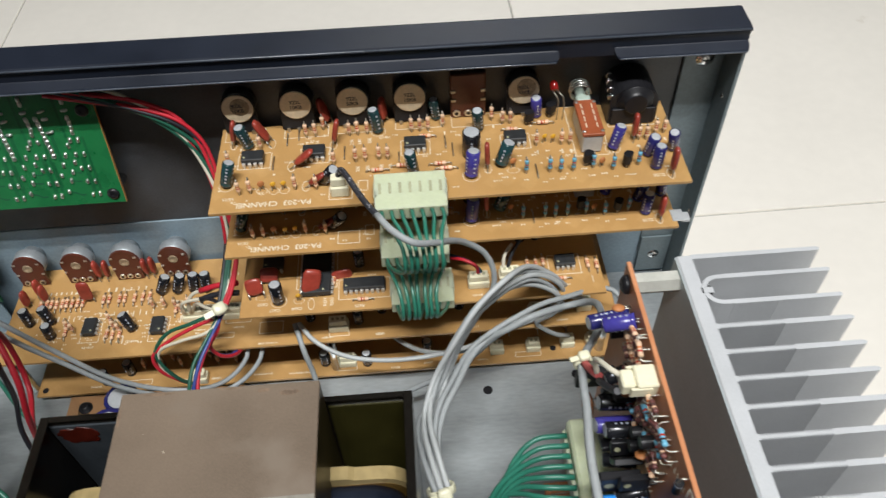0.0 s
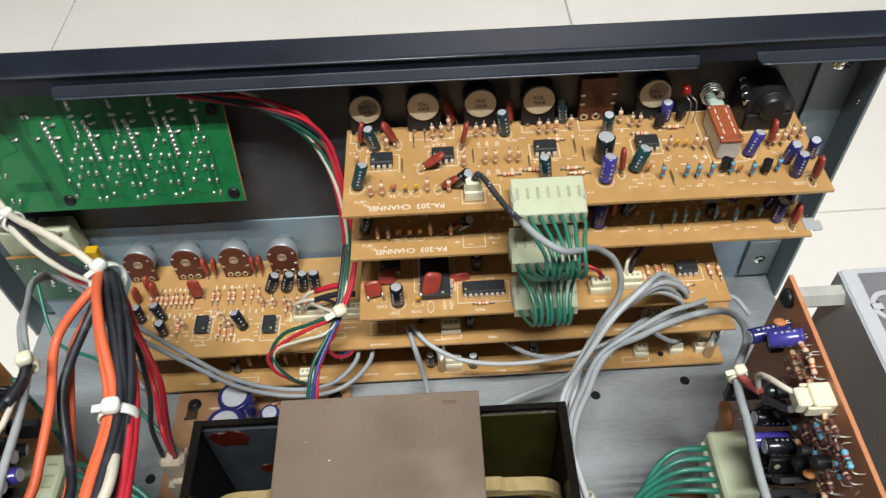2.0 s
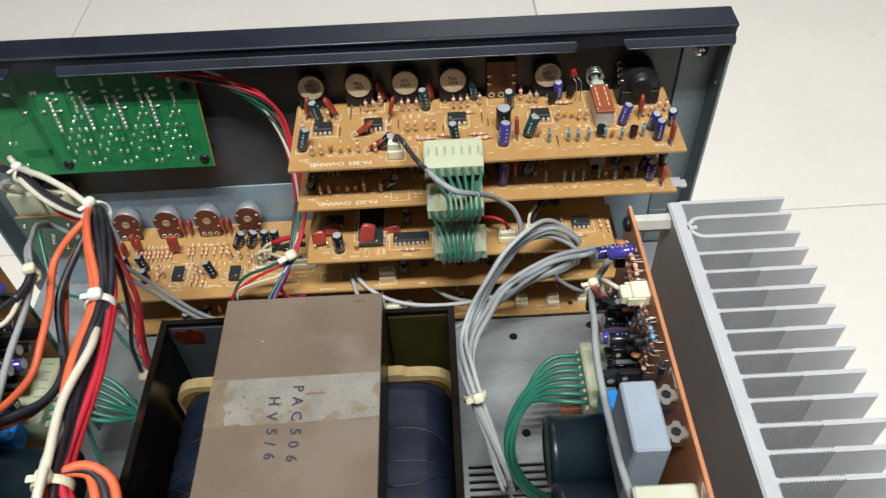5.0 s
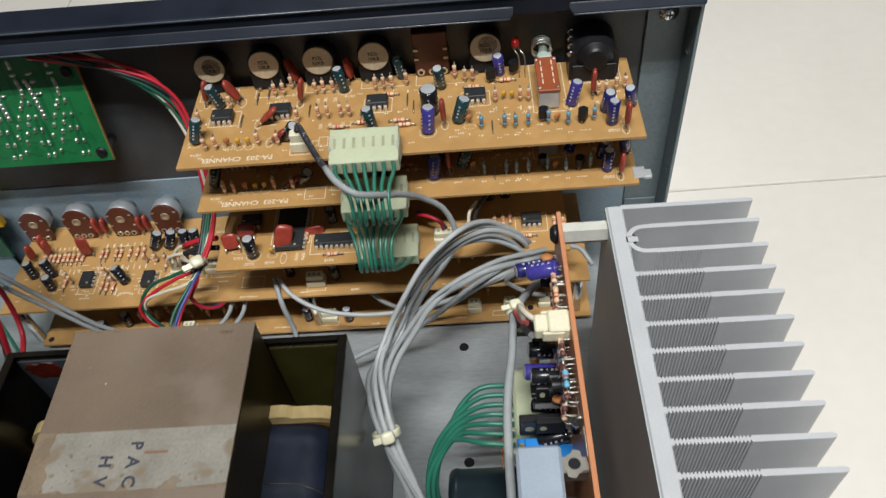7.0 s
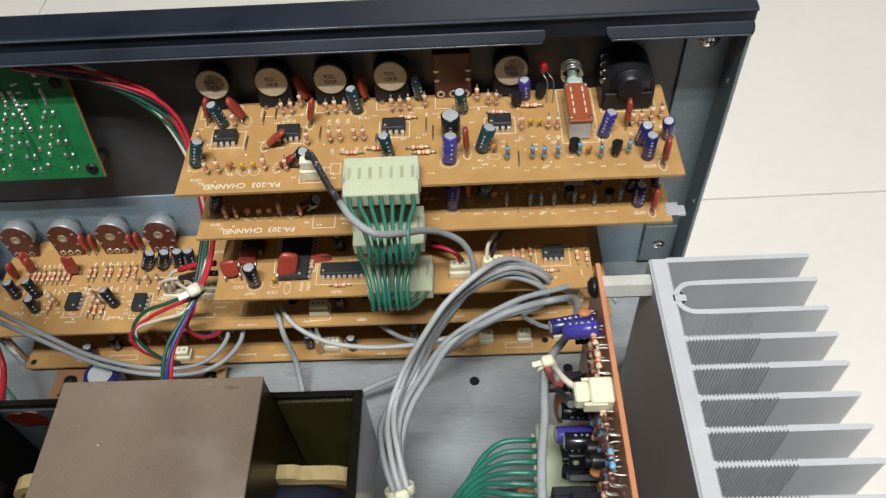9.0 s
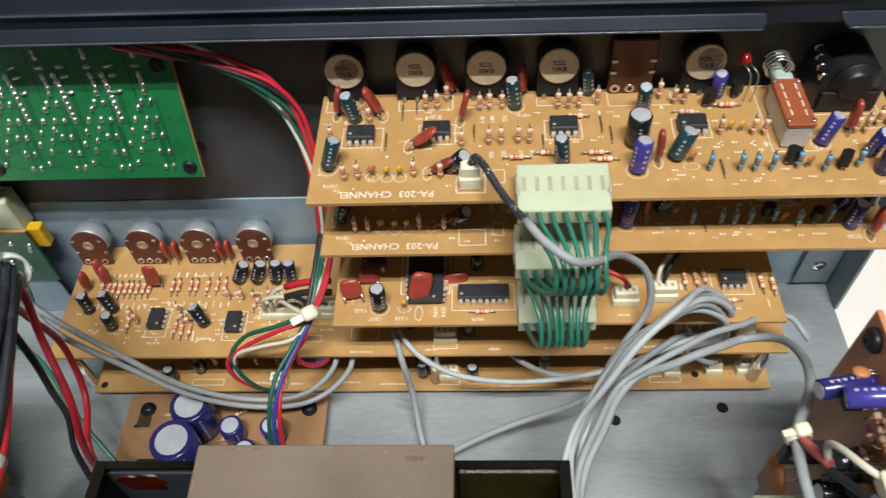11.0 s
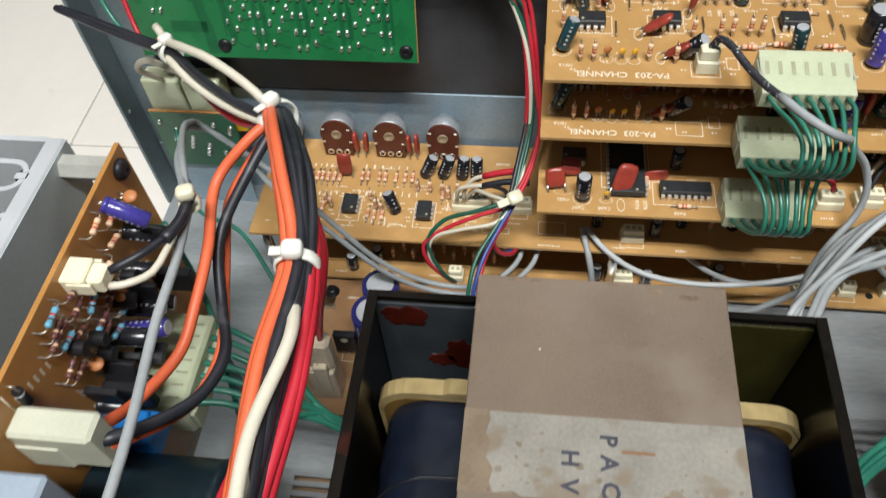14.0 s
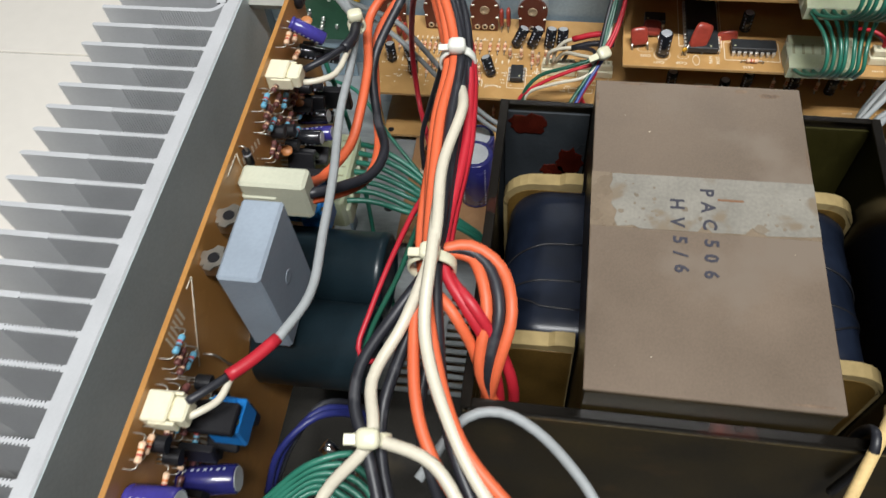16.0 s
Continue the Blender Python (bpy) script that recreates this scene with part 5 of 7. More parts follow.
# ---- amplifier boards ----
def amplifier_board(side):
    """Upright board on the heat sink; u runs along the case (world y), v is the height."""
    s = side
    label = "upright tan amplifier board beside its heat sink" if s < 0 else "upright brown amplifier board beside its heat sink"
    # local x follows the case (reversed on the far side), local y is up, local z points into the case
    basis = Matrix(((0, 0, -s, 0), (-s, 0, 0, 0), (0, 1, 0, 0), (0, 0, 0, 1)))
    b = thing("amplifier_board", label, "circuit board", put(s * 143.4, 0, 0) @ basis, "amplifier boards")
    q = -s
    part("board", Shape().box(min(q * -320, q * -58), max(q * -320, q * -58), 40, 153.5, -1.6, 0, 0, 0.15), [PCB_AMP if s < 0 else PCB_BROWN], b)

    def P(y, z):
        return q * y, z
    part("screw", Shape().lathe((q * -64, 148, 0), (q * -64, 148, 1), [(0, 3.6), (1.5, 3.4), (2.6, 2.0), (2.6, 0.8), (2, 0.6)], 14), BLACK, b)
    for y, z, tx, ty, r, h, sl in ((-81 if s > 0 else -79.5, 150 if s > 0 else 150.5, 2 * q if s > 0 else 0, -5 if s > 0 else -9, 2.9 if s > 0 else 2.6, 11 if s > 0 else 13.5, SLEEVE_BLUE), (-72 if s > 0 else -78, 141 if s > 0 else 136, -3 * q if s > 0 else 3 * q, 1 if s > 0 else -5, 2.8, 15, SLEEVE_NAVY if s > 0 else SLEEVE_BLACK), (-93, 116, 0, 2, 3.0, 12, SLEEVE_BLACK), (-99, 112, 1, 2, 3.0, 14, SLEEVE_BLUE),
                                   (-104, 117, 0, 1, 3.0, 12, SLEEVE_BLACK), (-234, 118, 2, 1, 4.2, 17, SLEEVE_NAVY), (-246, 143, 0, 2, 4.0, 14, SLEEVE_BLUE), (-240, 106, 0, 2, 4.0, 14, SLEEVE_BLUE)):
        capacitor(b, *P(y, z), tx, ty, r, h, sl, random.uniform(-60, 60))
    for y, z in ((-71, 144), (-94, 106), (-96, 128), (-118, 126)):
        ceramic(b, *P(y, z), ORANGE_DISC, 2.2)
    if s > 0:
        laid = {"blue": ((-101, 125), (-112, 140), (-126, 150), (-126, 142), (-118, 132)), "tan": ((-95, 151), (-89, 147), (-92, 142), (-109, 124), (-126, 128), (-87, 151), (-96, 146), (-86, 142), (-112, 146)),
                "maroon": ((-86, 136), (-115, 150), (-128, 146), (-120, 137), (-108, 132), (-90, 130), (-98, 136), (-105, 142), (-122, 146), (-93, 148), (-91, 151), (-97, 142), (-118, 143), (-112, 136))}
    else:
        laid = {"blue": ((-120, 151), (-107, 137), (-121, 141), (-98, 122), (-106, 121), (-113, 129)), "tan": ((-90, 151), (-83, 146), (-87, 141), (-95, 137)),
                "maroon": ((-110, 148), (-121, 147), (-124, 145), (-112, 143), (-116, 138), (-105, 144), (-100, 131), (-109, 126), (-94, 126))}
    laid["blue"] += ((-208.6, 151), (-209, 142), (-224, 122), (-225, 136), (-214, 121))
    laid["maroon"] += ((-210.5, 148), (-212, 145), (-224, 131), (-228, 139), (-217, 138))
    laid["tan"] += ((-238, 150.5), (-235, 148), (-221, 122), (-232, 126), (-240, 132))
    fill = random.Random(9)
    laid["maroon"] += tuple((fill.uniform(-126, -86), fill.uniform(118, 150)) for k in range(8)) + tuple((fill.uniform(-242, -206), fill.uniform(112, 150)) for k in range(8))
    for kind in laid:
        for y, z in laid[kind]:
            bent_resistor(b, *P(y, z), kind, (0 if q > 0 else 180) + random.uniform(-22, 22))
    for y, z, a in ((-75, 135, 10), (-89, 128, 30), (-112, 130, 80), (-113, 123, 20), (-119, 137, 40), (-232, 145, 10), (-232, 135, 40), (-209, 131, 60), (-222, 110, 20), (-208, 117, 70)):
        transistor(b, *P(y, z), a)
    power_transistor(b, *P(-80, 114), 90)
    power_transistor(b, *P(-121, 114), 90)
    power_transistor(b, *P(-213, 120), 90)
    # a crowd of small black parts low on the board
    for y, z, a, k in ((-90, 121, 70, 0.62), (-103, 106, 20, 0.7), (-109, 114, 110, 0.62), (-116, 118, 60, 0.7), (-125, 121, 95, 0.7), (-97, 127, 40, 0.5), (-228, 127, 80, 0.7), (-219, 113, 30, 0.7), (-238, 122, 100, 0.62)):
        power_transistor(b, *P(y, z), a, k)
    for y, z, tx, ty, h in ((-88, 112, 2, -3, 11), (-111, 106, -3, -2, 12), (-124, 112, 1, -4, 11), (-86, 127, 3, -4, 9), (-229, 111, 0, -3, 12), (-211, 108, 2, -2, 12)):
        capacitor(b, *P(y, z), tx, ty, 2.7, h, SLEEVE_BLACK, random.uniform(-60, 60))
    diode = part("diode", Shape().lathe((q * -138, 148, 1.8), (q * -138, 156, 1.8), [(0, 1.4), (4.4, 1.4), (4.5, 1.42), (5.3, 1.42), (5.4, 1.4), (6, 1.4)], 10, 0, [0, 0, 1, 0, 0]), [BLACK, STRIPE], b, "", put(0, -5, 0))
    part("lead", Shape().tube([(q * -138, 146, -0.3), (q * -138, 146, 1.8), (q * -138, 156, 1.8), (q * -138, 156, -0.3)], 0.3, 6), LEAD, diode, "", put(0, 0, 0))
    # plug with the temperature lead, and its twin near the rear
    for y, z in ((-103, 148), (-224, 148)):
        sh = Shape().box(q * y - 4.2, q * y + 4.2, z - 3.4, z + 3.4, 0, 7, 0, 0.5).box(q * y - 3.3, q * y + 3.3, z - 2.7, z + 2.7, 7, 11.5, 0, 0.6)
        sh.box(q * y - 4.6, q * y - 3.6, z - 2.2, z + 2.2, 2, 9, 0, 0.3).box(q * y + 3.6, q * y + 4.6, z - 2.2, z + 2.2, 2, 9, 0, 0.3)
        part("plug", sh, NYLON_OLD, b, "ivory nylon plug")
    # power plug
    py = -143.6 if s < 0 else -187
    sh = Shape().box(q * py - 4.2, q * py + 4.2, 128, 144.6, 0, 22, 0, 1.0).box(q * py - 4.7, q * py + 4.7, 127, 139, 0, 12, 0, 0.7)
    part("power_plug", sh, NYLON_DULL, b, "cream nylon power plug")
    # signal connector with the green wires, low on the board
    low = 78 if s < 0 else 68
    sh = Shape().box(q * -99 - 18, q * -99 + 18, low, low + 17, 0, 19, 0, 1.2).box(q * -99 - 16.5, q * -99 + 16.5, low + 1, low + 11, 18, 20.5, 0, 0.8)
    for k in range(7 if s < 0 else 0):
        x = q * -99 - 13.5 + k * 4.5
        sh.box(x - 0.4, x + 0.4, 94.98, 95.06, 12.5, 16.5, 1)
    part("signal_connector", sh, [NYLON, SLOT], b, "cream nylon connector for green wires")
    # grey power module case and its lugs
    far = -158.5 if s < 0 else -146.5
    blk = part("power_module", Shape().box(min(q * far, q * (far - 28)), max(q * far, q * (far - 28)), 111, 152.5, 7.5, 20.5, 0, 0.9), BLOCK, b, "blue-grey moulded power module block")
    part("dimple", Shape().lathe((q * (far - 14), 132, 20.45), (q * (far - 14), 132, 22), [(0, 2.6), (0.15, 2.5), (0.1, 1.8), (0.05, 0.1)], 14), BLOCK, blk)
    for dy in (5, 20):
        u = q * (far - dy)
        lug = Shape().box(u - 2.4, u + 2.4, 143, 149.2, 0, 7.6, 0, 0.3)
        star = [(u + r * math.cos(g), 4 + r * math.sin(g)) for g, r in ((0.26 * k, 4.3 if k % 6 < 3 else 3.2) for k in range(24))]
        lug.prism(star, 149.0, 149.8, 0, Matrix(((1, 0, 0), (0, 0, 1), (0, 1, 0)))).lathe((u, 149.8, 4), (u, 152, 4), [(0, 1.8), (0.08, 1.8)], 14, 1)
        part("terminal_lug", lug, [LEAD, BLACK], blk, "nickel terminal lug")
    if s > 0:
        disc = part("disc_capacitor", Shape().ball((q * -74, 83, 9), 6.5, 5.5, 2.2, 14).tube([(q * -74 - 2, 83, -0.3), (q * -74 - 2, 83, 7)], 0.4, 6, 1).tube([(q * -74 + 2, 83, -0.3), (q * -74 + 2, 83, 7)], 0.4, 6, 1), [ORANGE_DISC, LEAD], b, "brown ceramic disc capacitor")
        shelf = part("low_board", Shape().box(min(q * -136, q * -84), max(q * -136, q * -84), 30, 31.6, 1, 25, 0, 0.15), PCB_BROWN, b, "brown strip of circuit board below the connector")
        for k in range(7):
            u = q * (-88 - 1.9 * k)
            part("jumper_wire", Shape().tube([(u, 31.2, 4), (u, 32.4, 4.6), (u, 32.4, 22), (u, 31.2, 22.6)], 0.3, 6), LEAD, shelf)
        part("terminal_screw", Shape().lathe((q * -97, 31.6, 8), (q * -97, 40, 8), [(0, 4.6), (0.8, 4.6), (1.0, 3.6), (2.6, 3.2), (3.0, 1.6), (3.0, 0)], 16), CHROME, shelf)
    # two big reservoir cans lying across
    for y in ((-147, -177) if s < 0 else (-144, -174)):
        u, z = q * y, 95.2
        can = part("reservoir_capacitor", Shape().lathe((u, z, 4), (u, z, 60), [(0, 13.6), (0.8, 14.4), (1.2, 15.0), (35.8, 15.0), (36.2, 15.3), (37.6, 15.2), (38.8, 14.6), (39.4, 13.4), (39.0, 12.6), (38.6, 12.2), (38.6, 0.0)], 40), BIG_CAN, b, "large slate-green reservoir capacitor lying on its side")
        part("mount", Shape().box(u - 3, u + 3, z - 3, z + 3, -0.2, 4.2, 0, 0.2), LEAD, can)
    # blue trimmer boxes
    for y, z in ((-218, 128), (-128.5, 104.5)):
        trim = part("trimmer", Shape().box(q * y - 5.2, q * y + 5.2, z - 6, z + 4.6, 9, 19, 0, 0.5).box(q * y - 4.4, q * y + 4.4, z - 5, z + 6, 9.5, 16.5, 0, 0.5).box(q * y - 3, q * y + 3, z - 3, z + 3, -0.3, 9.2, 0, 0.2), BLUE_BOX, b, "bright blue trimmer box")
        part("trimmer_screw", Shape().lathe((q * y - 2, z + 4.6, 17.6), (q * y - 2, z + 8, 17.6), [(0, 1.1), (0.5, 1.0), (0.5, 0)], 10), BRASS, trim)
        if y < -200:
            part("relay_cover", Shape().box(q * y - 7 if q > 0 else q * y - 2, q * y + 2 if q > 0 else q * y + 7, z + 6.4, z + 9, 6, 19, 0, 0.4), BLACK, trim, "black plastic cover")
    sh = Shape()
    for a, c in (((-141, 151), (-150, 151)), ((-141, 151), (-141, 143)), ((-186, 151), (-203, 128)), ((-186, 151), (-190, 151))):
        sh.tube([(q * a[0], a[1], 0.0), (q * c[0], c[1], 0.0)], 0.25, 4)
    for k in range(6):
        sh.box(q * (-197 - 1.8 * k) - 0.35, q * (-197 - 1.8 * k) + 0.35, 146, 152, 0, 0.05)
        sh.box(q * (-126 - 2.5 * k) - 0.4, q * (-126 - 2.5 * k) + 0.4, 138 + k, 141 + k, 0, 0.05)
    tagged(part("printed_marking", sh, SILK, b), kind="stuff")
    loop = [(q * -199, 128, -0.3), (q * -199, 128, 3), (q * -197, 118, 4), (q * -195, 110, 3), (q * -195, 109, -0.3)]
    part("jumper_wire", Shape().tube(loop, 0.35, 6), LEAD, b)
    part("board_bracket", Shape().box(q * -64 - 4, q * -64 + 4, 0, 44, -3.2, -1.6, 0, 0.3), STEEL, b)
    part("board_bracket", Shape().box(q * -300 - 4, q * -300 + 4, 0, 44, -3.2, -1.6, 0, 0.3), STEEL, b)
    return b


# ---- transformer ----
RUNS = ((-55.5, 115.5, 7.0, 5.5), (-38.5, 95, 5.0, 8.5), (-45, 90, 5.0, 3.5))


def transformer():
    t = thing("power_transformer", "large brown transformer with navy windings in a black tray", "transformer")
    x0, x1, y0, y1, top = -65.8, 64.5, -205.8, -87.0, 125
    tray = part("tray", Shape().box(x0, x1, y0, y1, 0, 2, 0, 0.3).box(x0, x0 + 1.6, y0, y1, 2, top, 0, 0.4).box(x1 - 1.6, x1, y0, y1, 2, top, 0, 0.4)
                .box(x0 + 1.6, x1 - 1.6, y1 - 1.6, y1, 2, top, 0, 0.4).box(x0 + 1.6, x1 - 1.6, y0, y0 + 1.6, 2, top, 0, 0.4), BLACK_BOX, t, "black lacquered open steel tray")
    for xa, xb in ((x0, x0 + 3.2), (x1 - 3.2, x1)):
        part("tray_rim", Shape().box(xa, xb, y0, y1, top, top + 1.0, 0, 0.4), BLACK_BOX, tray)
    for ya, yb in ((y0, y0 + 3.0), (y1 - 2.2, y1)):
        part("tray_rim", Shape().box(x0 + 3.2, x1 - 3.2, ya, yb, top, top + 1.0, 0, 0.4), BLACK_BOX, tray)
    part("tray_lining", Shape().box(34.5, 62.7, -89.2, -88.0, 40, 122, 0, 0.2), OLIVE, tray, "olive varnished inner face")
    part("tray_lining", Shape().box(-64.1, -33.2, -89.2, -88.0, 30, 122, 0, 0.2), LINING, tray, "grey inner face with red-brown varnish runs")
    drips = random.Random(5)
    for cx, cz, rx, rz in RUNS:
        blob = []
        for k in range(22):
            g = 2 * math.pi * k / 22
            r = 1 + drips.uniform(-0.22, 0.16)
            blob.append((cx + rx * r * math.cos(g), cz + rz * r * math.sin(g)))
        part("varnish_run", Shape().prism(blob, -89.5, -89.1, 0, Matrix(((1, 0, 0), (0, 0, 1), (0, 1, 0)))), RED_VARNISH, tray, "glossy red-brown varnish run")
    part("tray_front", Shape().box(x0 + 0.6, x1 - 0.6, y0 - 0.5, y0, 1, top - 1.5, 0, 0.2), DARK_OLIVE, tray, "dark varnished outer face")
    # core body is dark olive, only the top sheet is brown
    core = part("core", Shape().box(-32.6, 33.8, -202.3, -88.2, 6, 137.6, 0, 0.6), DARK_OLIVE, t, "laminated core, dark olive below its top face")
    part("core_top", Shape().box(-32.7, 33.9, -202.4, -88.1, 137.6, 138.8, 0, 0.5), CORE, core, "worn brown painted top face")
    # windings: wrapped tape bulging out of both sides of the core
    for s in (-1, 1):
        prof = [(0.0, 104.5)]
        for k in range(13):
            g = math.pi / 2 * (1 - k / 12)
            prof.append((13 + 14.5 * math.cos(g), 87 + 17.0 * math.sin(g)))
        prof += [(27.5, 60), (27.5, 30), (0.0, 28)]
        n, rows = len(prof), 17
        pts = []
        for j in range(rows):
            y = -170 + j * 60 / (rows - 1)
            wob = 0.2 * math.sin(j * 1.3 + s) + 0.16 * math.sin(j * 3.7 + 2 * s)
            end = 1.2 if j in (0, rows - 1) else 0.0
            for dx, z in prof:
                pts.append((s * (33 + dx + (wob - end if dx > 3 else 0)) + 0.5, y, z + (wob - end if z > 60 else 0)))
        w = Shape().add(pts, [[j * n + k, j * n + k + 1, (j + 1) * n + k + 1, (j + 1) * n + k] for j in range(rows - 1) for k in range(n - 1)], 0, True)
        w.add(pts[:n], [list(range(n))]).add(pts[-n:], [list(range(n))])
        part("winding", w, NAVY_TAPE, t, "winding wrapped in glossy navy tape")
        for a, tilt in ((-160, 2.0), (-149, -0.6), (-134, -1.4)):
            band = [(s * (33 + dx + 0.15) + 0.5, a + tilt * k * 0.4, z + 0.15) for k, (dx, z) in enumerate(prof[:-2])]
            part("tape_edge", Shape().tube(band, 0.38, 6), BLACK, t, "dark curled tape edge")
        # bobbin cheeks with rounded outer corners
        for y in (-108.0, -173.0):
            out = [(33.7, 40), (60, 40), (62.0, 46), (62.6, 96)]
            out += [(50.6 + 12 * math.cos(math.radians(a)), 95 + 12 * math.sin(math.radians(a))) for a in range(0, 91, 15)] + [(42, 107.2), (40, 108.4), (37, 108.6), (33.7, 108.4)]
            to = Matrix(((s, 0, 0), (0, 0, 1), (0, 1, 0)))
            cheek = part("bobbin_cheek", Shape().prism(out, y - 2.5, y + 2.5, 0, to), BOBBIN, t, "yellowed bobbin cheek")
            low = [(34.2, 40.5), (59.6, 40.5), (61.0, 46), (61.0, 97)] + [(50.2 + 10.8 * math.cos(math.radians(a)), 93 + 10.7 * math.sin(math.radians(a))) for a in range(0, 91, 15)] + [(34.2, 103.7)]
            part("varnished_face", Shape().prism(low, y - 2.65, y + 2.65, 0, to), BOBBIN_FACE, cheek)
    torn = [(-26.5, -128.8), (33.8, -128.2), (33.8, -147.6), (31, -148.0), (18.5, -148.8), (17, -147.0), (14.5, -146.2), (12.4, -148.6), (3, -149.0), (1.5, -147.2), (0.2, -146.8), (-1.2, -149.0), (-18, -149.3), (-20, -148.2), (-24.6, -149.0), (-25.6, -146.4), (-24.8, -143.4), (-26.6, -140.8), (-26.0, -137.0), (-27.2, -134.2), (-26.3, -131.5)]
    label = part("label_tape", Shape().prism(torn, 138.75, 138.92), PAPER, core, "worn translucent paper tape")
    part("clear_tape", Shape().box(-32.75, 33.85, -149.2, -128.4, 138.72, 138.84), CLEAR_TAPE, core, "glossy clear tape over the brown paint")
    spot = random.Random(8)
    blots = Shape()
    worn = [(spot.uniform(-25, -13), spot.uniform(-147.5, -131), spot.uniform(0.2, 0.9)) for k in range(18)] + [(spot.uniform(15, 32), spot.uniform(-147, -133), spot.uniform(0.2, 0.8)) for k in range(8)]
    for k, (cx, cy, r) in enumerate(worn + [(17.0, -146.6, 2.0), (3.2, -146.2, 1.5), (-0.2, -144.2, 0.8), (-4.6, -141.0, 1.1)]):
        blots.prism([(cx + r * spot.uniform(0.6, 1.2) * math.cos(0.7 * j), cy + r * spot.uniform(0.5, 1.1) * math.sin(0.7 * j)) for j in range(9)], 138.9, 138.95 + 0.001 * k)
    tagged(part("worn_patch", blots, WORN_PAPER, label, "spots worn into the paper"), kind="stuff")
    rust, dust = Shape(), Shape()
    for cx, cy, rx, ry in ((15, -90.4, 2.2, 1.0), (24, -92.0, 3.5, 1.2), (-20, -89.2, 5, 0.5), (4, -89.0, 4, 0.4), (-31.9, -97, 0.5, 4), (33.3, -118, 0.4, 5), (26, -200.8, 6, 0.5)):
        ring = [(cx + rx * spot.uniform(0.75, 1.1) * math.cos(0.42 * j), min(-88.3, cy + ry * spot.uniform(0.6, 1.1) * math.sin(0.42 * j))) for j in range(15)]
        rust.prism([(min(33.6, max(-32.4, x)), y) for x, y in ring], 138.7, 138.83)
    for k in range(5):
        cx, cy, r = spot.uniform(-29, 31), spot.uniform(-198, -92), spot.uniform(0.1, 0.26)
        dust.prism([(cx + r * spot.uniform(0.7, 1.3) * math.cos(1.05 * j), cy + r * math.sin(1.05 * j)) for j in range(6)], 138.7, 138.86)
    tagged(part("rust_stain", rust, RUST, core, "thin rust along the top edge"), kind="stuff")
    tagged(part("dust_speck", dust, SILK, core, "pale specks on the paint"), kind="stuff")
    part("ink_stroke", Shape().box(5.1, 12.8, -137.1, -136.3, 138.88, 138.98), RUST_INK, label)
    for text, x, y in (("P", 1.9, -134.2), ("A", 2.0, -139.8), ("C", 2.2, -146.2), ("5", 2.4, -152.9), ("0", 2.1, -158.1), ("6", 1.9, -163.7),
                       ("H", -7.1, -139.3), ("V", -7.2, -146.0), ("5", -6.6, -152.4), ("/", -6.6, -157.4), ("6", -6.4, -162.4)):
        lettering("core_marking", text, 5.7, core, put(x, y, 138.98), INK, -90, 0.16)


# ---- wiring ----
def wire(h, name, path, r, material, label="", sides=8):
    return part(name, Shape().tube(path, r, sides), material, h, label)


def cable_tie(h, x, y, z, r, axis, material=None, knob=1.0, tail=4.0):
    """A nylon strap round a bundle, with its rounded head and the cut tail."""
    material = material or TIE
    a = Vector(axis).normalized()
    u = a.cross(Vector((0, 0, 1)))
    u = u.normalized() if u.length > 1e-3 else Vector((1, 0, 0))
    w = u.cross(a)
    c = Vector((x, y, z))
    sh = Shape()
    n, ring = 28, ((0, -1.55), (0, 1.55), (0.55, 1.7), (0.9, 1.3), (0.9, -1.3), (0.55, -1.7))
    m, pts = len(ring), []
    for k in range(n):
        g = 2 * math.pi * k / n
        d = u * math.cos(g) + w * math.sin(g)
        pts += [c + d * (r + dr) + a * da for dr, da in ring]
    sh.add(pts, [[m * k + j, m * k + (j + 1) % m, m * ((k + 1) % n) + (j + 1) % m, m * ((k + 1) % n) + j] for k in range(n) for j in range(m)], 0, True)
    g = min(1.0, 0.45 + 0.11 * r) * knob
    head = c + w * (r + 0.6 + 1.1 * g)
    turn = Matrix((u, a, w)).transposed()
    # a rounded block: a ball pressed towards a cube
    pts, rows, cols = [], 8, 14
    for i in range(rows + 1):
        t = math.pi * i / rows
        for k in range(cols):
            f = 2 * math.pi * k / cols
            p = [math.sin(t) * math.cos(f), math.sin(t) * math.sin(f), math.cos(t)]
            p = [math.copysign(abs(q) ** 0.55, q) for q in p]
            pts.append(head + turn @ Vector((p[0] * 2.9 * g, p[1] * 2.6 * g, p[2] * 2.1 * g)))
    sh.add(pts, [[i * cols + k, i * cols + (k + 1) % cols, (i + 1) * cols + (k + 1) % cols, (i + 1) * cols + k] for i in range(rows) for k in range(cols)], 0, True)
    if tail:
        q = head + u * (2.6 * g + tail / 2 - 0.6)
        sh.box(q.x - tail / 2, q.x + tail / 2, q.y - 1.3 * g, q.y + 1.3 * g, q.z - 0.9, q.z - 0.1, 0, 0.3, turn)
    return part("cable_tie", sh, material, h, "nylon cable tie")


def spread(path, k, n, r):
    """The same way, shifted to the k-th place of a bundle of n."""
    g = 2.4 * k + 0.5
    d = r * math.sqrt((k + 0.3) / n)
    out = []
    for i, p in enumerate(path):
        turn = g + 0.5 * i
        out.append((p[0] + d * math.cos(turn), p[1] + 0.35 * d * math.sin(turn), p[2] + d * math.sin(turn)))
    return out


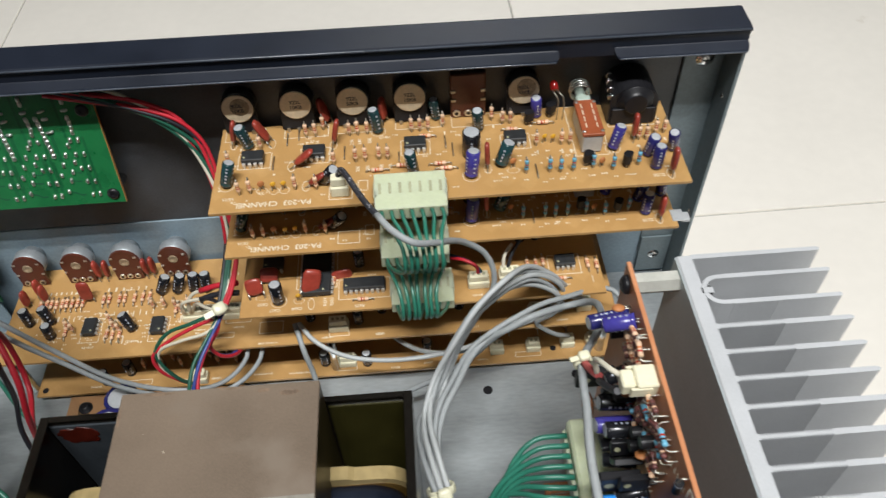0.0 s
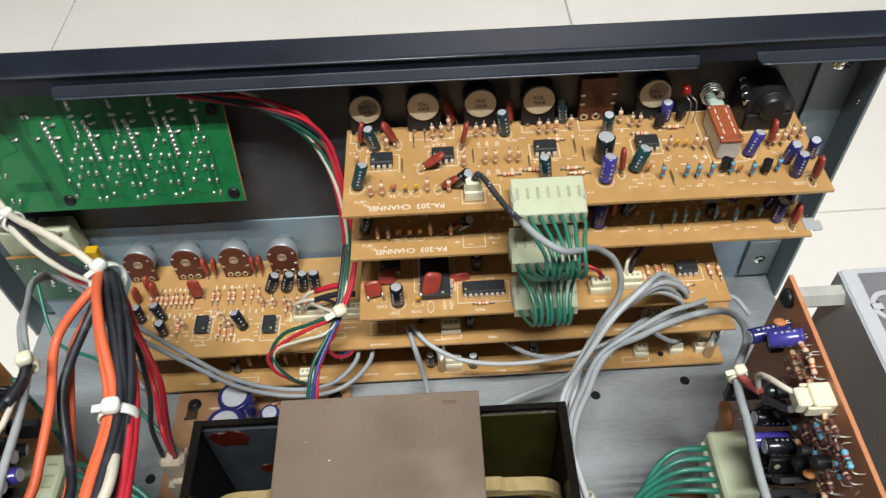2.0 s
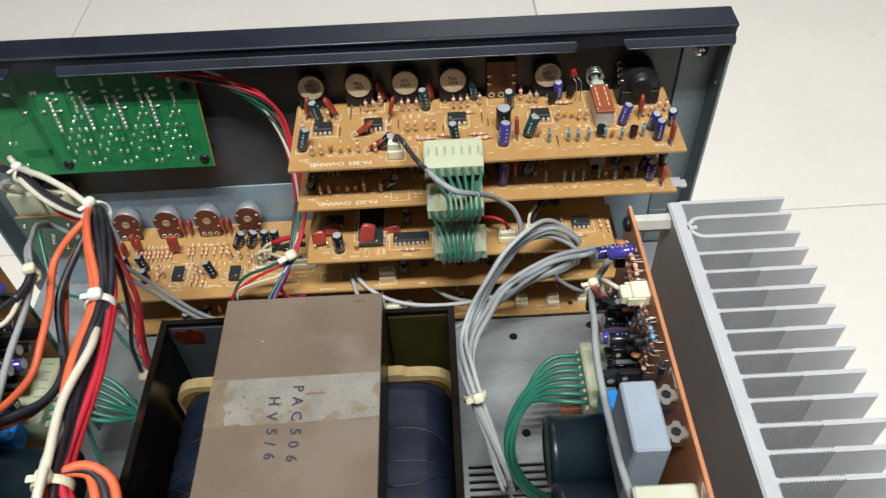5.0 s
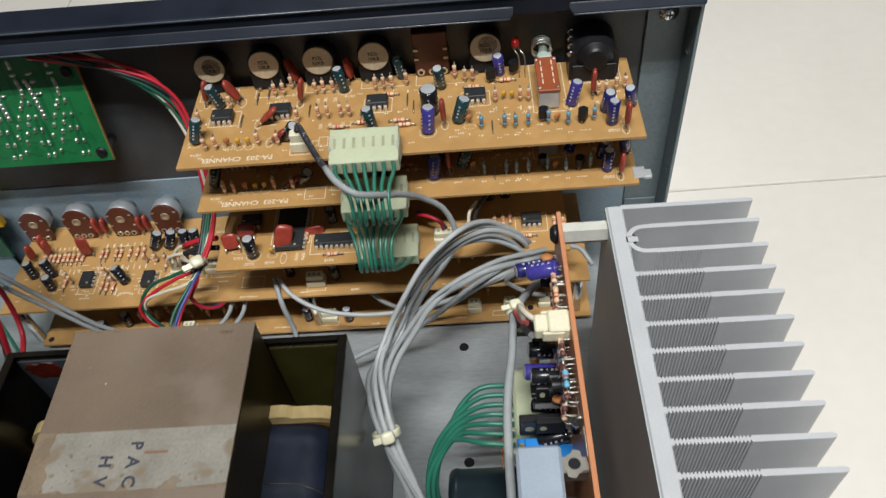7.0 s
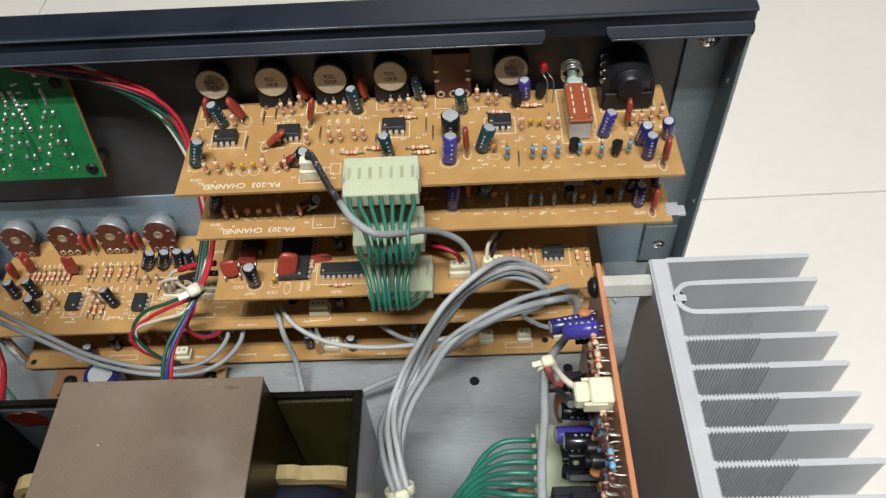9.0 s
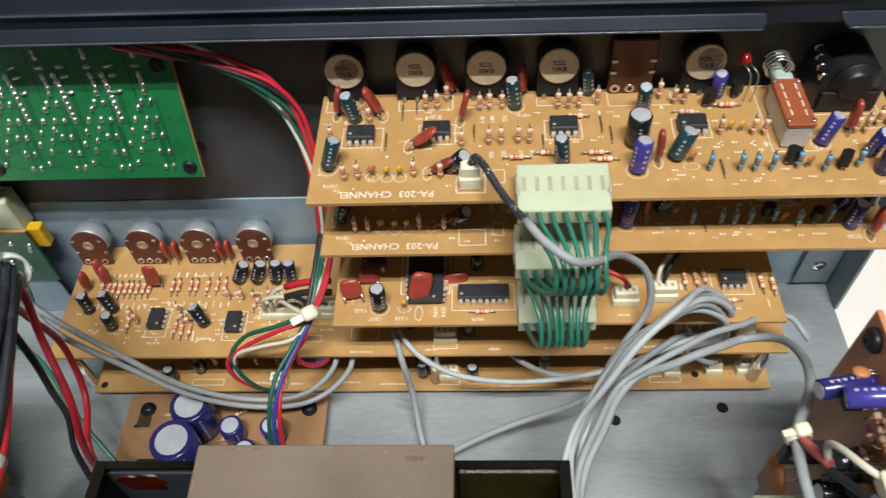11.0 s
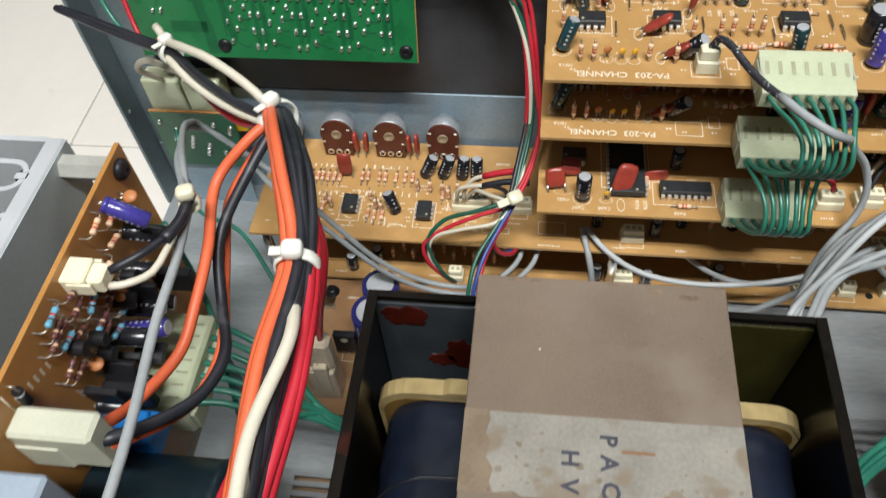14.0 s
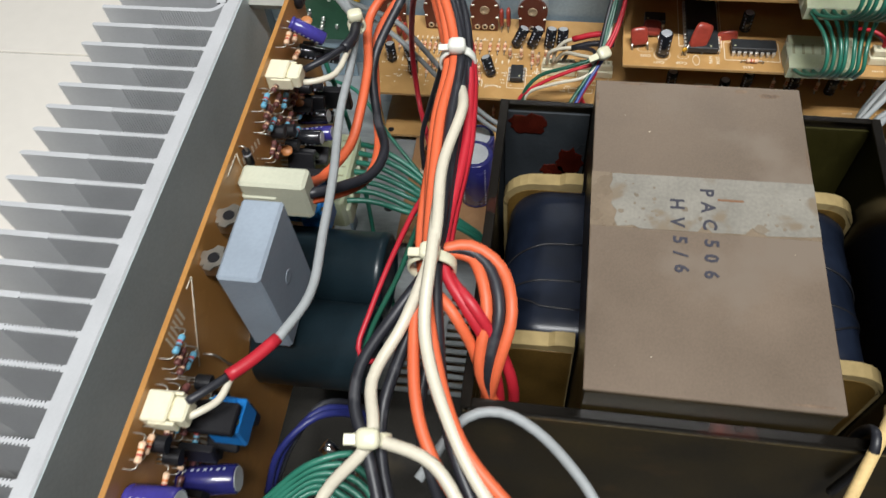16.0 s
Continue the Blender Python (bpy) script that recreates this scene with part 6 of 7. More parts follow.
def main_harness():
    h = thing("wire_harness", "thick bundle of orange, black, white and red power wires", "wire harness")
    first = [(-206, 26, 138), (-190, 18.5, 138.5), (-174, 12.5, 137.5), (-152.5, 2.0, 138.6), (-135, -14, 141), (-118, -27, 142), (-102, -36, 144)]
    for k, (m, r) in enumerate(((W_BLACK, 1.45), (W_BLACK, 1.45))):
        wire(h, "wire", spread(first, k, 2, 1.5), r, m, "thick black wire")
    upper = [(-159, 10, 143.5), (-153, 3.6, 142.6), (-141, -8, 149), (-127, -18.5, 153), (-112, -28, 150.5), (-102, -36, 147.5)]
    lower = [(-176, 46, 84), (-178, 38, 104), (-168, 20, 124), (-153.5, 0.5, 137), (-141, -11, 136), (-125, -23.5, 137.5), (-109, -33, 140), (-102, -37.5, 142.5)]
    for path in (upper, lower):
        wire(h, "wire", path, 1.55, W_WHITE, "cream wire")
    wire(h, "wire", [(-190, 46, 86), (-192, 36, 100), (-180, 28, 112), (-170, 30, 104), (-166, 42, 86)], 1.4, W_WHITE, "short cream loop at the socket")
    wire(h, "wire", [(-153, 1, 136), (-140, -10, 133), (-131.5, -17, 130.5), (-122, -24, 130.5), (-111, -31, 136), (-102, -37, 141)], 1.35, W_RED, "red wire")
    trunk = [(-101.5, -36, 145), (-93, -55, 152), (-86, -73, 156), (-79, -98, 155), (-77.5, -130, 154.5), (-76, -176, 151)]
    strands = ((W_ORANGE, (-4, -5, -5, -4, -6, -3), 2), (W_ORANGE, (-2, -2, -2.5, -1.5, -3.5, -1), 4), (W_BLACK, (1, 1.5, 2, 1.6, 1.5, 1), 4), (W_BLACK, (3.5, 4.5, 5.5, 4, 3.5, 2.2), 3),
               (W_BLACK, (5, 8, 9, 5.5, 4.5, 2.5), 1), (W_BLACK, (4, 6.5, 7.5, 3, 2, 0), -2), (W_RED, (2, 3, 4, 6, 8.5, 5.5), 0.5), (W_RED, (3, 4, 6, 7.5, 11.5, 7), -1), (W_ORANGE, (-3, -4, -5, -5.5, -7.5, -4), -2))
    ends = ([(-78, -196, 150), (-72, -222, 146), (-54, -244, 140), (-24, -266, 130)], [(-74, -194, 152), (-62, -224, 149), (-45, -240, 143), (-20, -262, 130)], [(-83, -188, 149), (-91, -206, 147), (-90.5, -217, 146), (-85.5, -227, 145), (-76, -252, 138)],
            [(-72, -194, 150), (-66, -220, 146), (-58, -236, 142), (-40, -262, 130)], [(-80, -194, 146), (-84, -216, 142), (-82, -230, 136), (-70, -256, 128)], [(-73, -190, 148), (-75, -214, 138), (-70, -228, 130), (-63, -240, 118)],
            [(-66, -186, 149), (-59, -193, 140), (-56, -198, 128), (-55, -199, 100)], [(-64, -186, 150), (-57, -192, 141), (-52, -197, 128), (-51, -198, 100)], [(-69, -188, 148), (-63, -194, 139), (-59.5, -199, 127), (-59, -200, 100)])
    for (m, shift, lift), end in zip(strands, ends):
        wire(h, "wire", [(x + 0.62 * d + 0.5 * math.sin(1.7 * i + 2.3 * lift), y, z + lift + 0.7 * math.sin(2.6 * i + lift) + (4 if m is W_ORANGE and i in (1, 2) else 0)) for i, ((x, y, z), d) in enumerate(zip(trunk, shift))] + end, 1.66, m)
    # cream wire that joins halfway
    wire(h, "wire", [(-78, -97, 150), (-77, -108, 155), (-73.5, -124, 160.5), (-76, -150, 163), (-75, -176, 161), (-81, -194, 151), (-87, -210, 148), (-84.5, -225, 147.5), (-95, -238, 140), (-102, -258, 130)], 1.7, W_WHITE)
    wire(h, "wire", [(-77, -150, 156), (-75, -176, 162), (-74, -200, 155), (-62, -226, 149), (-46, -246, 143)], 1.7, W_WHITE)
    wire(h, "wire", [(-84.5, -225, 148), (-68, -230, 148), (-56, -246, 142), (-49, -262, 134)], 1.7, W_WHITE)
    # loops turning back into the tray
    for k, m in enumerate((W_ORANGE, W_BLACK, W_ORANGE)):
        d = 3.4 * k
        wire(h, "wire", [(-75, -172, 153), (-66, -169.5 - d * 0.3, 153 - d * 0.4), (-57 - d * 0.8, -174 - d * 0.4, 150), (-53 - d, -186, 147), (-56 - d * 0.7, -198, 136), (-60 + d, -203, 110)], 1.75, m)
    # branch to the power plug
    for k, m in enumerate((W_ORANGE, W_BLACK, W_ORANGE)):
        branch = ([(-101, -37, 147), (-110, -46, 143), (-119, -56, 135), (-116, -80, 131), (-116, -97, 127), (-118, -110, 122), (-124, -127, 124), (-123.5, -139, 136), (-123.5, -143, 140)],
                  [(-101, -38, 145), (-108, -52, 138), (-116, -72, 126), (-112, -92, 117), (-106, -108, 119), (-107, -124, 124), (-115, -138, 133), (-123, -144.5, 137)],
                  [(-102, -38, 143), (-111, -48, 134), (-118, -56, 124), (-115, -80, 116), (-110, -104, 113), (-110, -124, 120), (-117, -138, 129), (-123, -143.5, 133)])[k]
        wire(h, "wire", branch, 1.8, m)
    # red pair down to the supply board
    wire(h, "wire", [(-104, -39, 147), (-97, -40, 142), (-94, -48, 128), (-87, -62, 112), (-89, -67, 96), (-94, -66, 76), (-97, -64.5, 62), (-99, -64, 52)], 1.25, W_RED)
    wire(h, "wire", [(-101, -44, 147), (-108, -34, 118), (-112, -27, 86), (-109, -37, 67), (-102, -57, 66), (-100, -63, 54)], 1.25, W_RED)
    wire(h, "wire", [(-96, -52, 146), (-89, -60, 134), (-92, -60, 116), (-99, -57, 90), (-104, -60, 71), (-104, -64, 54)], 1.1, W_BLACK)
    cable_tie(h, -152.3, 2.4, 138.3, 3.7, (1, -0.75, 0.2))
    cable_tie(h, -101.5, -36.2, 143.8, 6.3, (1, -0.8, 0.2))
    cable_tie(h, -78.4, -100, 155, 5.2, (0.1, -1, 0))
    cable_tie(h, -76, -176, 151.5, 6.0, (0.05, -1, -0.05), TIE_OLD)
    cable_tie(h, -84.5, -225, 146, 4.2, (0.1, -1, -0.3), TIE_OLD, 1.15)


def signal_leads():
    h = thing("signal_cable", "pair of grey screened cables tied beside the tan amplifier board", "cable")
    sag = [(-118, -19, 99), (-98, -22, 72), (-80, -22, 46), (-60, -19, 29), (-42, -16, 24), (-31, -11, 25), (-22.5, -4, 32), (-22, 3, 38.2)]
    first = [(x, y, z) for x, y, z in sag][::-1]
    wire(h, "cable", first + [(-138, -2, 93), (-151, 8, 90), (-157.5, 8, 97), (-155, -1, 106), (-150, -13, 116), (-142, -30, 125.7), (-130, -52, 140), (-120.5, -71, 145)], 1.2, W_GREY)
    wire(h, "cable", [(-121, -69, 144), (-119.5, -73, 145), (-118.5, -90, 142), (-118, -111, 141), (-114, -140, 142), (-112, -162, 143), (-111, -184, 143), (-116, -200, 145)], 1.5, W_GREY)
    second = [(x + 1.1 * k, y - 2 + 0.3 * k, z - 8 + k) for k, (x, y, z) in enumerate(sag)][::-1]
    wire(h, "cable", second + [(-138, 2, 83), (-149, 14, 78), (-157, 15, 85), (-158, 5, 97), (-153, -9, 110.5), (-144.5, -28, 122), (-132.5, -51, 138), (-121, -71, 147)], 1.2, W_GREY)
    wire(h, "sleeve", [(-116, -199.5, 145), (-120.5, -207, 146.5), (-125.5, -213, 147.5)], 1.85, W_RED, "red heat-shrink sleeve")
    wire(h, "wire", [(-125, -212.5, 147.5), (-129, -218, 149.5), (-133, -222, 150)], 1.2, W_BLACK)
    wire(h, "wire", [(-125, -213, 146.5), (-126.5, -219, 146), (-130, -223, 147), (-133, -225, 147)], 1.1, W_WHITE)
    wire(h, "sleeve", [(-119.5, -73, 146), (-118.5, -82, 147.5), (-120, -90, 149)], 1.8, W_BLACK, "black heat-shrink sleeve")
    wire(h, "wire", [(-119.5, -88, 148.5), (-124, -97, 151), (-131, -102, 150)], 1.2, W_BLACK)
    wire(h, "wire", [(-119, -88, 147), (-121.5, -99, 146), (-127, -104, 147), (-131, -105, 147)], 1.1, W_WHITE)
    cable_tie(h, -119.5, -72.7, 144.6, 2.4, (0.4, -1, 0.1), TIE_OLD, 1.35, 0)


def grey_bundle():
    h = thing("signal_cable", "loop of pale grey screened cables over the boards", "cable")
    foot = [(88, -128, 28), (79, -114, 55), (73, -104, 72), (69.5, -91, 79), (68, -75, 78)]
    outer = [(72, -58, 82), (81, -50, 97), (91.3, -41, 109), (104.5, -31, 114.5), (116, -17, 105), (126, -9, 92), (135, -6, 80)]
    inner = [(75.5, -56, 76), (82, -42, 82), (91.5, -31, 89), (105.5, -25, 97), (117, -18, 93), (127, -13, 84), (134, -11, 74)]
    tails = ([(138, -4, 66), (132, -3, 53), (118, -5, 45), (98, -10, 38), (75, -13, 34), (48, -14, 34), (28, -12, 38), (14, -6, 44), (6, 4, 46)], [(140, -3, 68), (143, 0, 58), (152, 4, 49)],
             [(137, -5, 62), (130, -4, 50), (112, -5, 40), (95, -8, 30), (70, -7, 28), (55, 2, 28), (46, 12, 31)], [(137, -9, 60), (129, 2, 48)], [(134, -9, 58), (126, -6, 46), (136, -4, 32), (147, 5, 16)])
    for k in range(5):
        f = (0.0, 0.22, 0.55, 0.82, 1.0)[k]
        ring = spread(foot, k, 5, 4.4)
        mid = [(a[0] * (1 - f) + c[0] * f + 1.2 * math.sin(2.1 * k + 0.7 * i), a[1] * (1 - f) + c[1] * f, a[2] * (1 - f) + c[2] * f + 0.9 * math.sin(1.3 * k + i)) for i, (a, c) in enumerate(zip(outer, inner))]
        wire(h, "cable", ring + mid + tails[k], 1.22, W_GREY2 if k % 2 == 0 else W_GREY)
    wire(h, "cable", [(74, -104, 70), (71, -88, 76), (73, -70, 78), (81, -54, 78), (90, -39, 77), (101, -34, 82.6), (112, -28.6, 84.3), (124, -21, 81.6), (137, -14.5, 77), (151, -6, 69.5), (162, -4, 66), (168, -12, 62)], 1.25, W_GREY)
    cable_tie(h, 72.3, -102, 74, 5.0, (0.25, -0.8, -0.75), TIE_OLD)
    one = thing("signal_cable", "grey screened cable hanging down past the brown amplifier board", "cable")
    wire(one, "cable", [(75, -100, 68), (72, -86, 73), (75, -70, 75), (83, -55, 76), (89, -43.5, 76), (97, -35.5, 77.5), (106, -36, 85), (115, -34.4, 90), (125, -30, 88.5), (135, -24, 83), (142.5, -27, 89), (143.5, -40, 103), (138, -60, 117), (127, -79, 123.5), (125.3, -90, 124.5), (124.7, -98, 125.5), (122.6, -112, 127.5), (121.5, -124, 129), (121, -150, 132), (122, -185, 138), (128, -215, 144)], 1.55, W_GREY)
    wire(one, "sleeve", [(127, -80, 125), (128, -86, 129), (130, -90.5, 131.5)], 1.45, SLEEVE_ROSE, "red heat-shrink sleeve")
    wire(one, "wire", [(129.5, -89.5, 131.5), (128, -88, 138), (128, -92, 144), (130, -98, 148), (134, -102, 148.5)], 1.0, W_WHITE)
    wire(one, "wire", [(129, -93, 133), (131, -101, 140), (131, -105, 146)], 1.2, W_BLACK)
    cable_tie(one, 127, -79, 123.5, 2.8, (0.2, -1, -0.1), TIE_OLD)
    low = thing("signal_cable", "grey screened cables lying in front of the lower boards", "cable")
    wire(low, "cable", [(4, 4, 46), (8, -8, 38), (11, -13, 22), (14, -26, 8), (20, -44, 3)], 1.4, W_GREY)
    wire(low, "cable", [(4, -50, 3), (18, -40, 8), (43, -31, 18), (62, -27, 26), (76, -26, 34), (92, -22, 44), (108, -12, 50), (122, -2, 49), (128, 3, 47)], 1.4, W_GREY)


def ribbon_of_greens():
    h = thing("green_wire_loom", "seven green wires joining the stacked cream connectors", "wire harness")
    for k in range(7):
        x0, x1, x2 = 56 + 4.1 * k, 55.8 + 4.05 * k, 58 + 4.0 * k
        a, c = random.uniform(-1, 1), random.uniform(-1, 1)
        xm, xn = 64.2 + 2.55 * k + 0.4 * a, 61.4 + 2.4 * k + 0.4 * c
        wire(h, "wire", [(x0, -10.2, 137.8), (x0 + 0.8, -16, 138.8), (0.35 * x0 + 0.65 * xm, -24, 138.6), (xm, -30, 136), (xm + 0.4, -33.5 + 0.5 * c, 130.5), (xm - 0.2, -32, 124.5), (0.55 * xm + 0.45 * x1, -25, 117 + 0.6 * a), (0.15 * xm + 0.85 * x1, -17, 111.5), (x1, -10.2, 109.4)],
             0.84, W_GREEN, "", 7)
        wire(h, "wire", [(x1, -10.2, 108.8), (x1 + 0.6, -16, 109.4), (0.35 * x1 + 0.65 * xn, -24, 108.4), (xn, -30.5, 105), (xn + 0.3, -34 + 0.5 * a, 99.5), (xn - 0.2, -32.5, 93.5), (0.55 * xn + 0.45 * x2, -25, 86 + 0.6 * c), (0.15 * xn + 0.85 * x2, -17, 80), (x2, -11.8, 77.6)],
             0.84, W_GREEN, "", 7)
    for s in (-1, 1):
        g = thing("green_wire_loom", "seven green wires leaving the low cream connector", "wire harness", group="amplifier looms")
        for k in range(7):
            y = -91 - k * 4
            e = 1.2 * math.sin(2.2 * k)
            if s > 0:
                ang = 2 * math.pi * k / 6
                ox, oy = (0.0, 0.0) if k == 3 else (2.3 * math.cos(ang), 2.3 * math.sin(ang))
                path = [(124, -86 - 4.4 * k, 80), (113 - 0.6 * abs(k - 3), -87 - 4.0 * k, 80.5), (103, -92 - 2.3 * k, 76 - 0.4 * k), (95.5 + 0.4 * ox, -101.5 + oy - 0.4 * k, 67 + 0.6 * oy),
                        (89.5 + ox, -110 + oy, 57 + 0.5 * ox), (88 + ox, -116 + oy, 42), (94 + ox, -120 + oy, 20), (106 + ox, -124 + oy, 5), (122, -128 + oy, 4)]
            else:
                path = [(-127, y + 9 - k, 90), (-115, y + 5, 91 - 0.5 * k), (-98, y * 0.8 - 20, 84 + e), (-84, -106 + e * 1.5, 74), (-72, -108 + e, 64), (-67.5, -118 + 3 * k, 40)]
            wire(g, "wire", path, 1.15, W_GREEN, "", 8)
    thin = thing("green_wire", "thin green earth wires along the case floor", "wire")
    wire(thin, "wire", [(-190, 40, 60), (-178, 10, 40), (-150, -6, 42), (-128, -30, 34), (-104, -52, 22)], 1.0, W_GREEN, "", 7)
    wire(thin, "wire", [(-140, -62, 120), (-132, -72, 90), (-124, -92, 66), (-118, -110, 40), (-108, -128, 14)], 1.0, W_GREEN, "", 7)
    rear = thing("green_wire_loom", "coiled green wires by the tray's near corner", "wire harness")
    for k in range(6):
        wire(rear, "wire", [(-120, -236 - 2 * k, 112), (-104, -226 - k, 124 - 2 * k), (-92, -222 - 3 * k, 122 - 2 * k), (-84, -232 - 3 * k, 112), (-92, -250 - 2 * k, 104), (-110, -262, 100)], 1.0, W_GREEN, "", 7)


def control_loom():
    h = thing("wire_harness", "red, green, white and black wires dropping behind the stacked boards", "wire harness")
    path = [(-84, 48, 167), (-68, 47, 163), (-52, 47, 157), (-37, 47, 146.5), (-28, 45, 133.5), (-23, 39, 119), (-21, 32, 104), (-21, 24, 90), (-23.5, 10, 78), (-27, -3, 70)]
    cols = (W_RED, W_WHITE, W_DKGREEN, W_DKGREEN, W_BLACK, W_RED, W_RED)
    place = (0, 6, 2, 5, 4, 1, 3)
    width = (1.5, 1.8, 2.1, 2.2, 1.9, 1.2, 1.0, 1.0, 0.9, 0.7)
    for k, m in enumerate(cols):
        end = {0: [(-39, -7, 65), (-54, -9, 57), (-64, -12, 49), (-63, -14, 40), (-57, -12, 26), (-53, -8, 15)], 3: [(-40, -6, 66.5), (-55, -7, 60), (-62, -11, 52), (-61, -13, 42), (-56, -13, 28), (-52, -8, 15)],
               2: [(-33, -13, 64), (-40, -25, 58), (-42.5, -36, 50), (-44, -44, 30), (-44, -46, 10)], 1: [(-34, 2, 66), (-44, 12, 58), (-48, 14, 50)], 4: [(-30, 4, 68), (-40, 13, 60), (-44, 15, 50)],
               5: [(-29, -10, 64), (-34, -13, 56), (-31, -13, 47), (-26, -8, 40), (-23, 0, 36)], 6: [(-31, -13, 64), (-37, -26, 57), (-38.5, -38, 48), (-39, -45, 28), (-40, -47, 10)]}[k]
        d = place[k] - 3
        lane = []
        for i, ((x, y, z), w) in enumerate(zip(path, width)):
            g = 0.9 * k + 0.62 * i
            flat = 0.75 * d * max(0.0, 1 - i / 5)
            out = (0, 0, 0, 0.4, 0.8, 1.4, 3.0, 5.6, 4.0, 0.8)[i] * (1.0 if m is W_RED and k else -0.2)
            lane.append((x + out + 1.75 * w * math.cos(g) + 0.5 * flat, y - 0.9 * max(0.0, out) + 1.1 * math.sin(g), z + 1.25 * w * math.sin(g) + 0.9 * flat))
        wire(h, "wire", lane + end, 0.95, m, "", 7)
    wire(h, "wire", [(-26, -3, 70), (-31, -10, 63), (-35, -12, 56), (-32.5, -12, 47), (-28, -8, 40), (-25, 0, 36)], 1.0, W_BLUE, "", 7)
    wire(h, "wire", [(-25.5, -4, 70), (-31.5, -13.5, 64), (-37.5, -26, 58), (-40.5, -37, 49.5), (-41.5, -45, 29), (-42, -47, 10)], 0.95, W_BLUE, "", 7)
    wire(h, "wire", [(-26, -5, 69), (-33, -11, 65), (-47, -11.5, 60), (-60, -11, 52), (-62, -13, 42), (-57, -12, 27), (-54, -8, 16)], 0.85, W_WHITE, "", 7)
    for k, m in enumerate((W_RED, W_BLACK)):
        wire(h, "sleeve", [(-20, 12 - 3 * k, 72 - 4 * k), (-30, 13 - 3 * k, 70 - 3 * k), (-40, 13.5 - 3 * k, 66 - 3 * k)], 1.5, m, "heat-shrink sleeve", 7)
        wire(h, "wire", [(-39, 13.5 - 3 * k, 66.5 - 3 * k), (-44 - 3 * k, 13.5 - 2 * k, 64 - 3 * k), (-48 - 3 * k, 13 - k, 58), (-49 - 3 * k, 13, 50)], 0.95, W_WHITE, "", 7)
    cable_tie(h, -26.9, -4, 71, 3.8, (0.5, -0.8, -0.5), TIE_OLD, 1.3, 5.5)
    top = thing("control_cable", "dark braided lead running from the top board to the effect board", "cable")
    wire(top, "sleeve", [(38.6, 8, 142.4), (40.2, 6.5, 147), (43, 1, 148.5), (46.5, -6, 147.5), (51, -14.5, 147), (56, -23, 148)], 1.3, BRAID, "black braided sleeve with pale flecks")
    wire(top, "cable", [(55, -21.5, 148), (60.5, -31, 149), (68, -36.5, 147.5), (76, -31, 140), (84, -19, 127), (91, -10.5, 115), (99, -7.5, 104), (103, -9.5, 93), (102, -13, 83), (94, -21, 75), (86, -32, 72), (79, -48, 71), (72, -70, 68), (72, -92, 66)], 1.4, W_GREY)
    trio = thing("wire_trio", "thin red, blue and green wires to a white plug", "wire")
    for k, m in enumerate((W_RED, W_BLUE, W_DKGREEN)):
        wire(trio, "wire", [(84, 8 + k, 84), (90, 4 + k, 87 - k), (96, 1 + k, 85 - k), (97 + k, 0, 80)], 0.9, m, "", 7)
    wire(trio, "wire", [(111, 2, 80), (114, 7, 87), (122, 14, 92), (140, 18, 94), (165, 22, 90)], 0.9, W_BLACK, "", 7)
    wire(trio, "wire", [(109, 2, 80), (110, 6, 86), (114, 10, 89)], 0.9, W_WHITE, "", 7)
    sidew = thing("indicator_wires", "red and green wires beside the green display board", "wire")
    wire(sidew, "wire", [(-192, 50, 170), (-184, 36, 142), (-176, 24, 126), (-158, 8, 139)], 1.0, W_RED, "", 7)
    wire(sidew, "wire", [(-202, 50, 170), (-197, 40, 146), (-188, 30, 130), (-174, 20, 126), (-159, 8, 136)], 1.0, W_GREEN, "", 7)


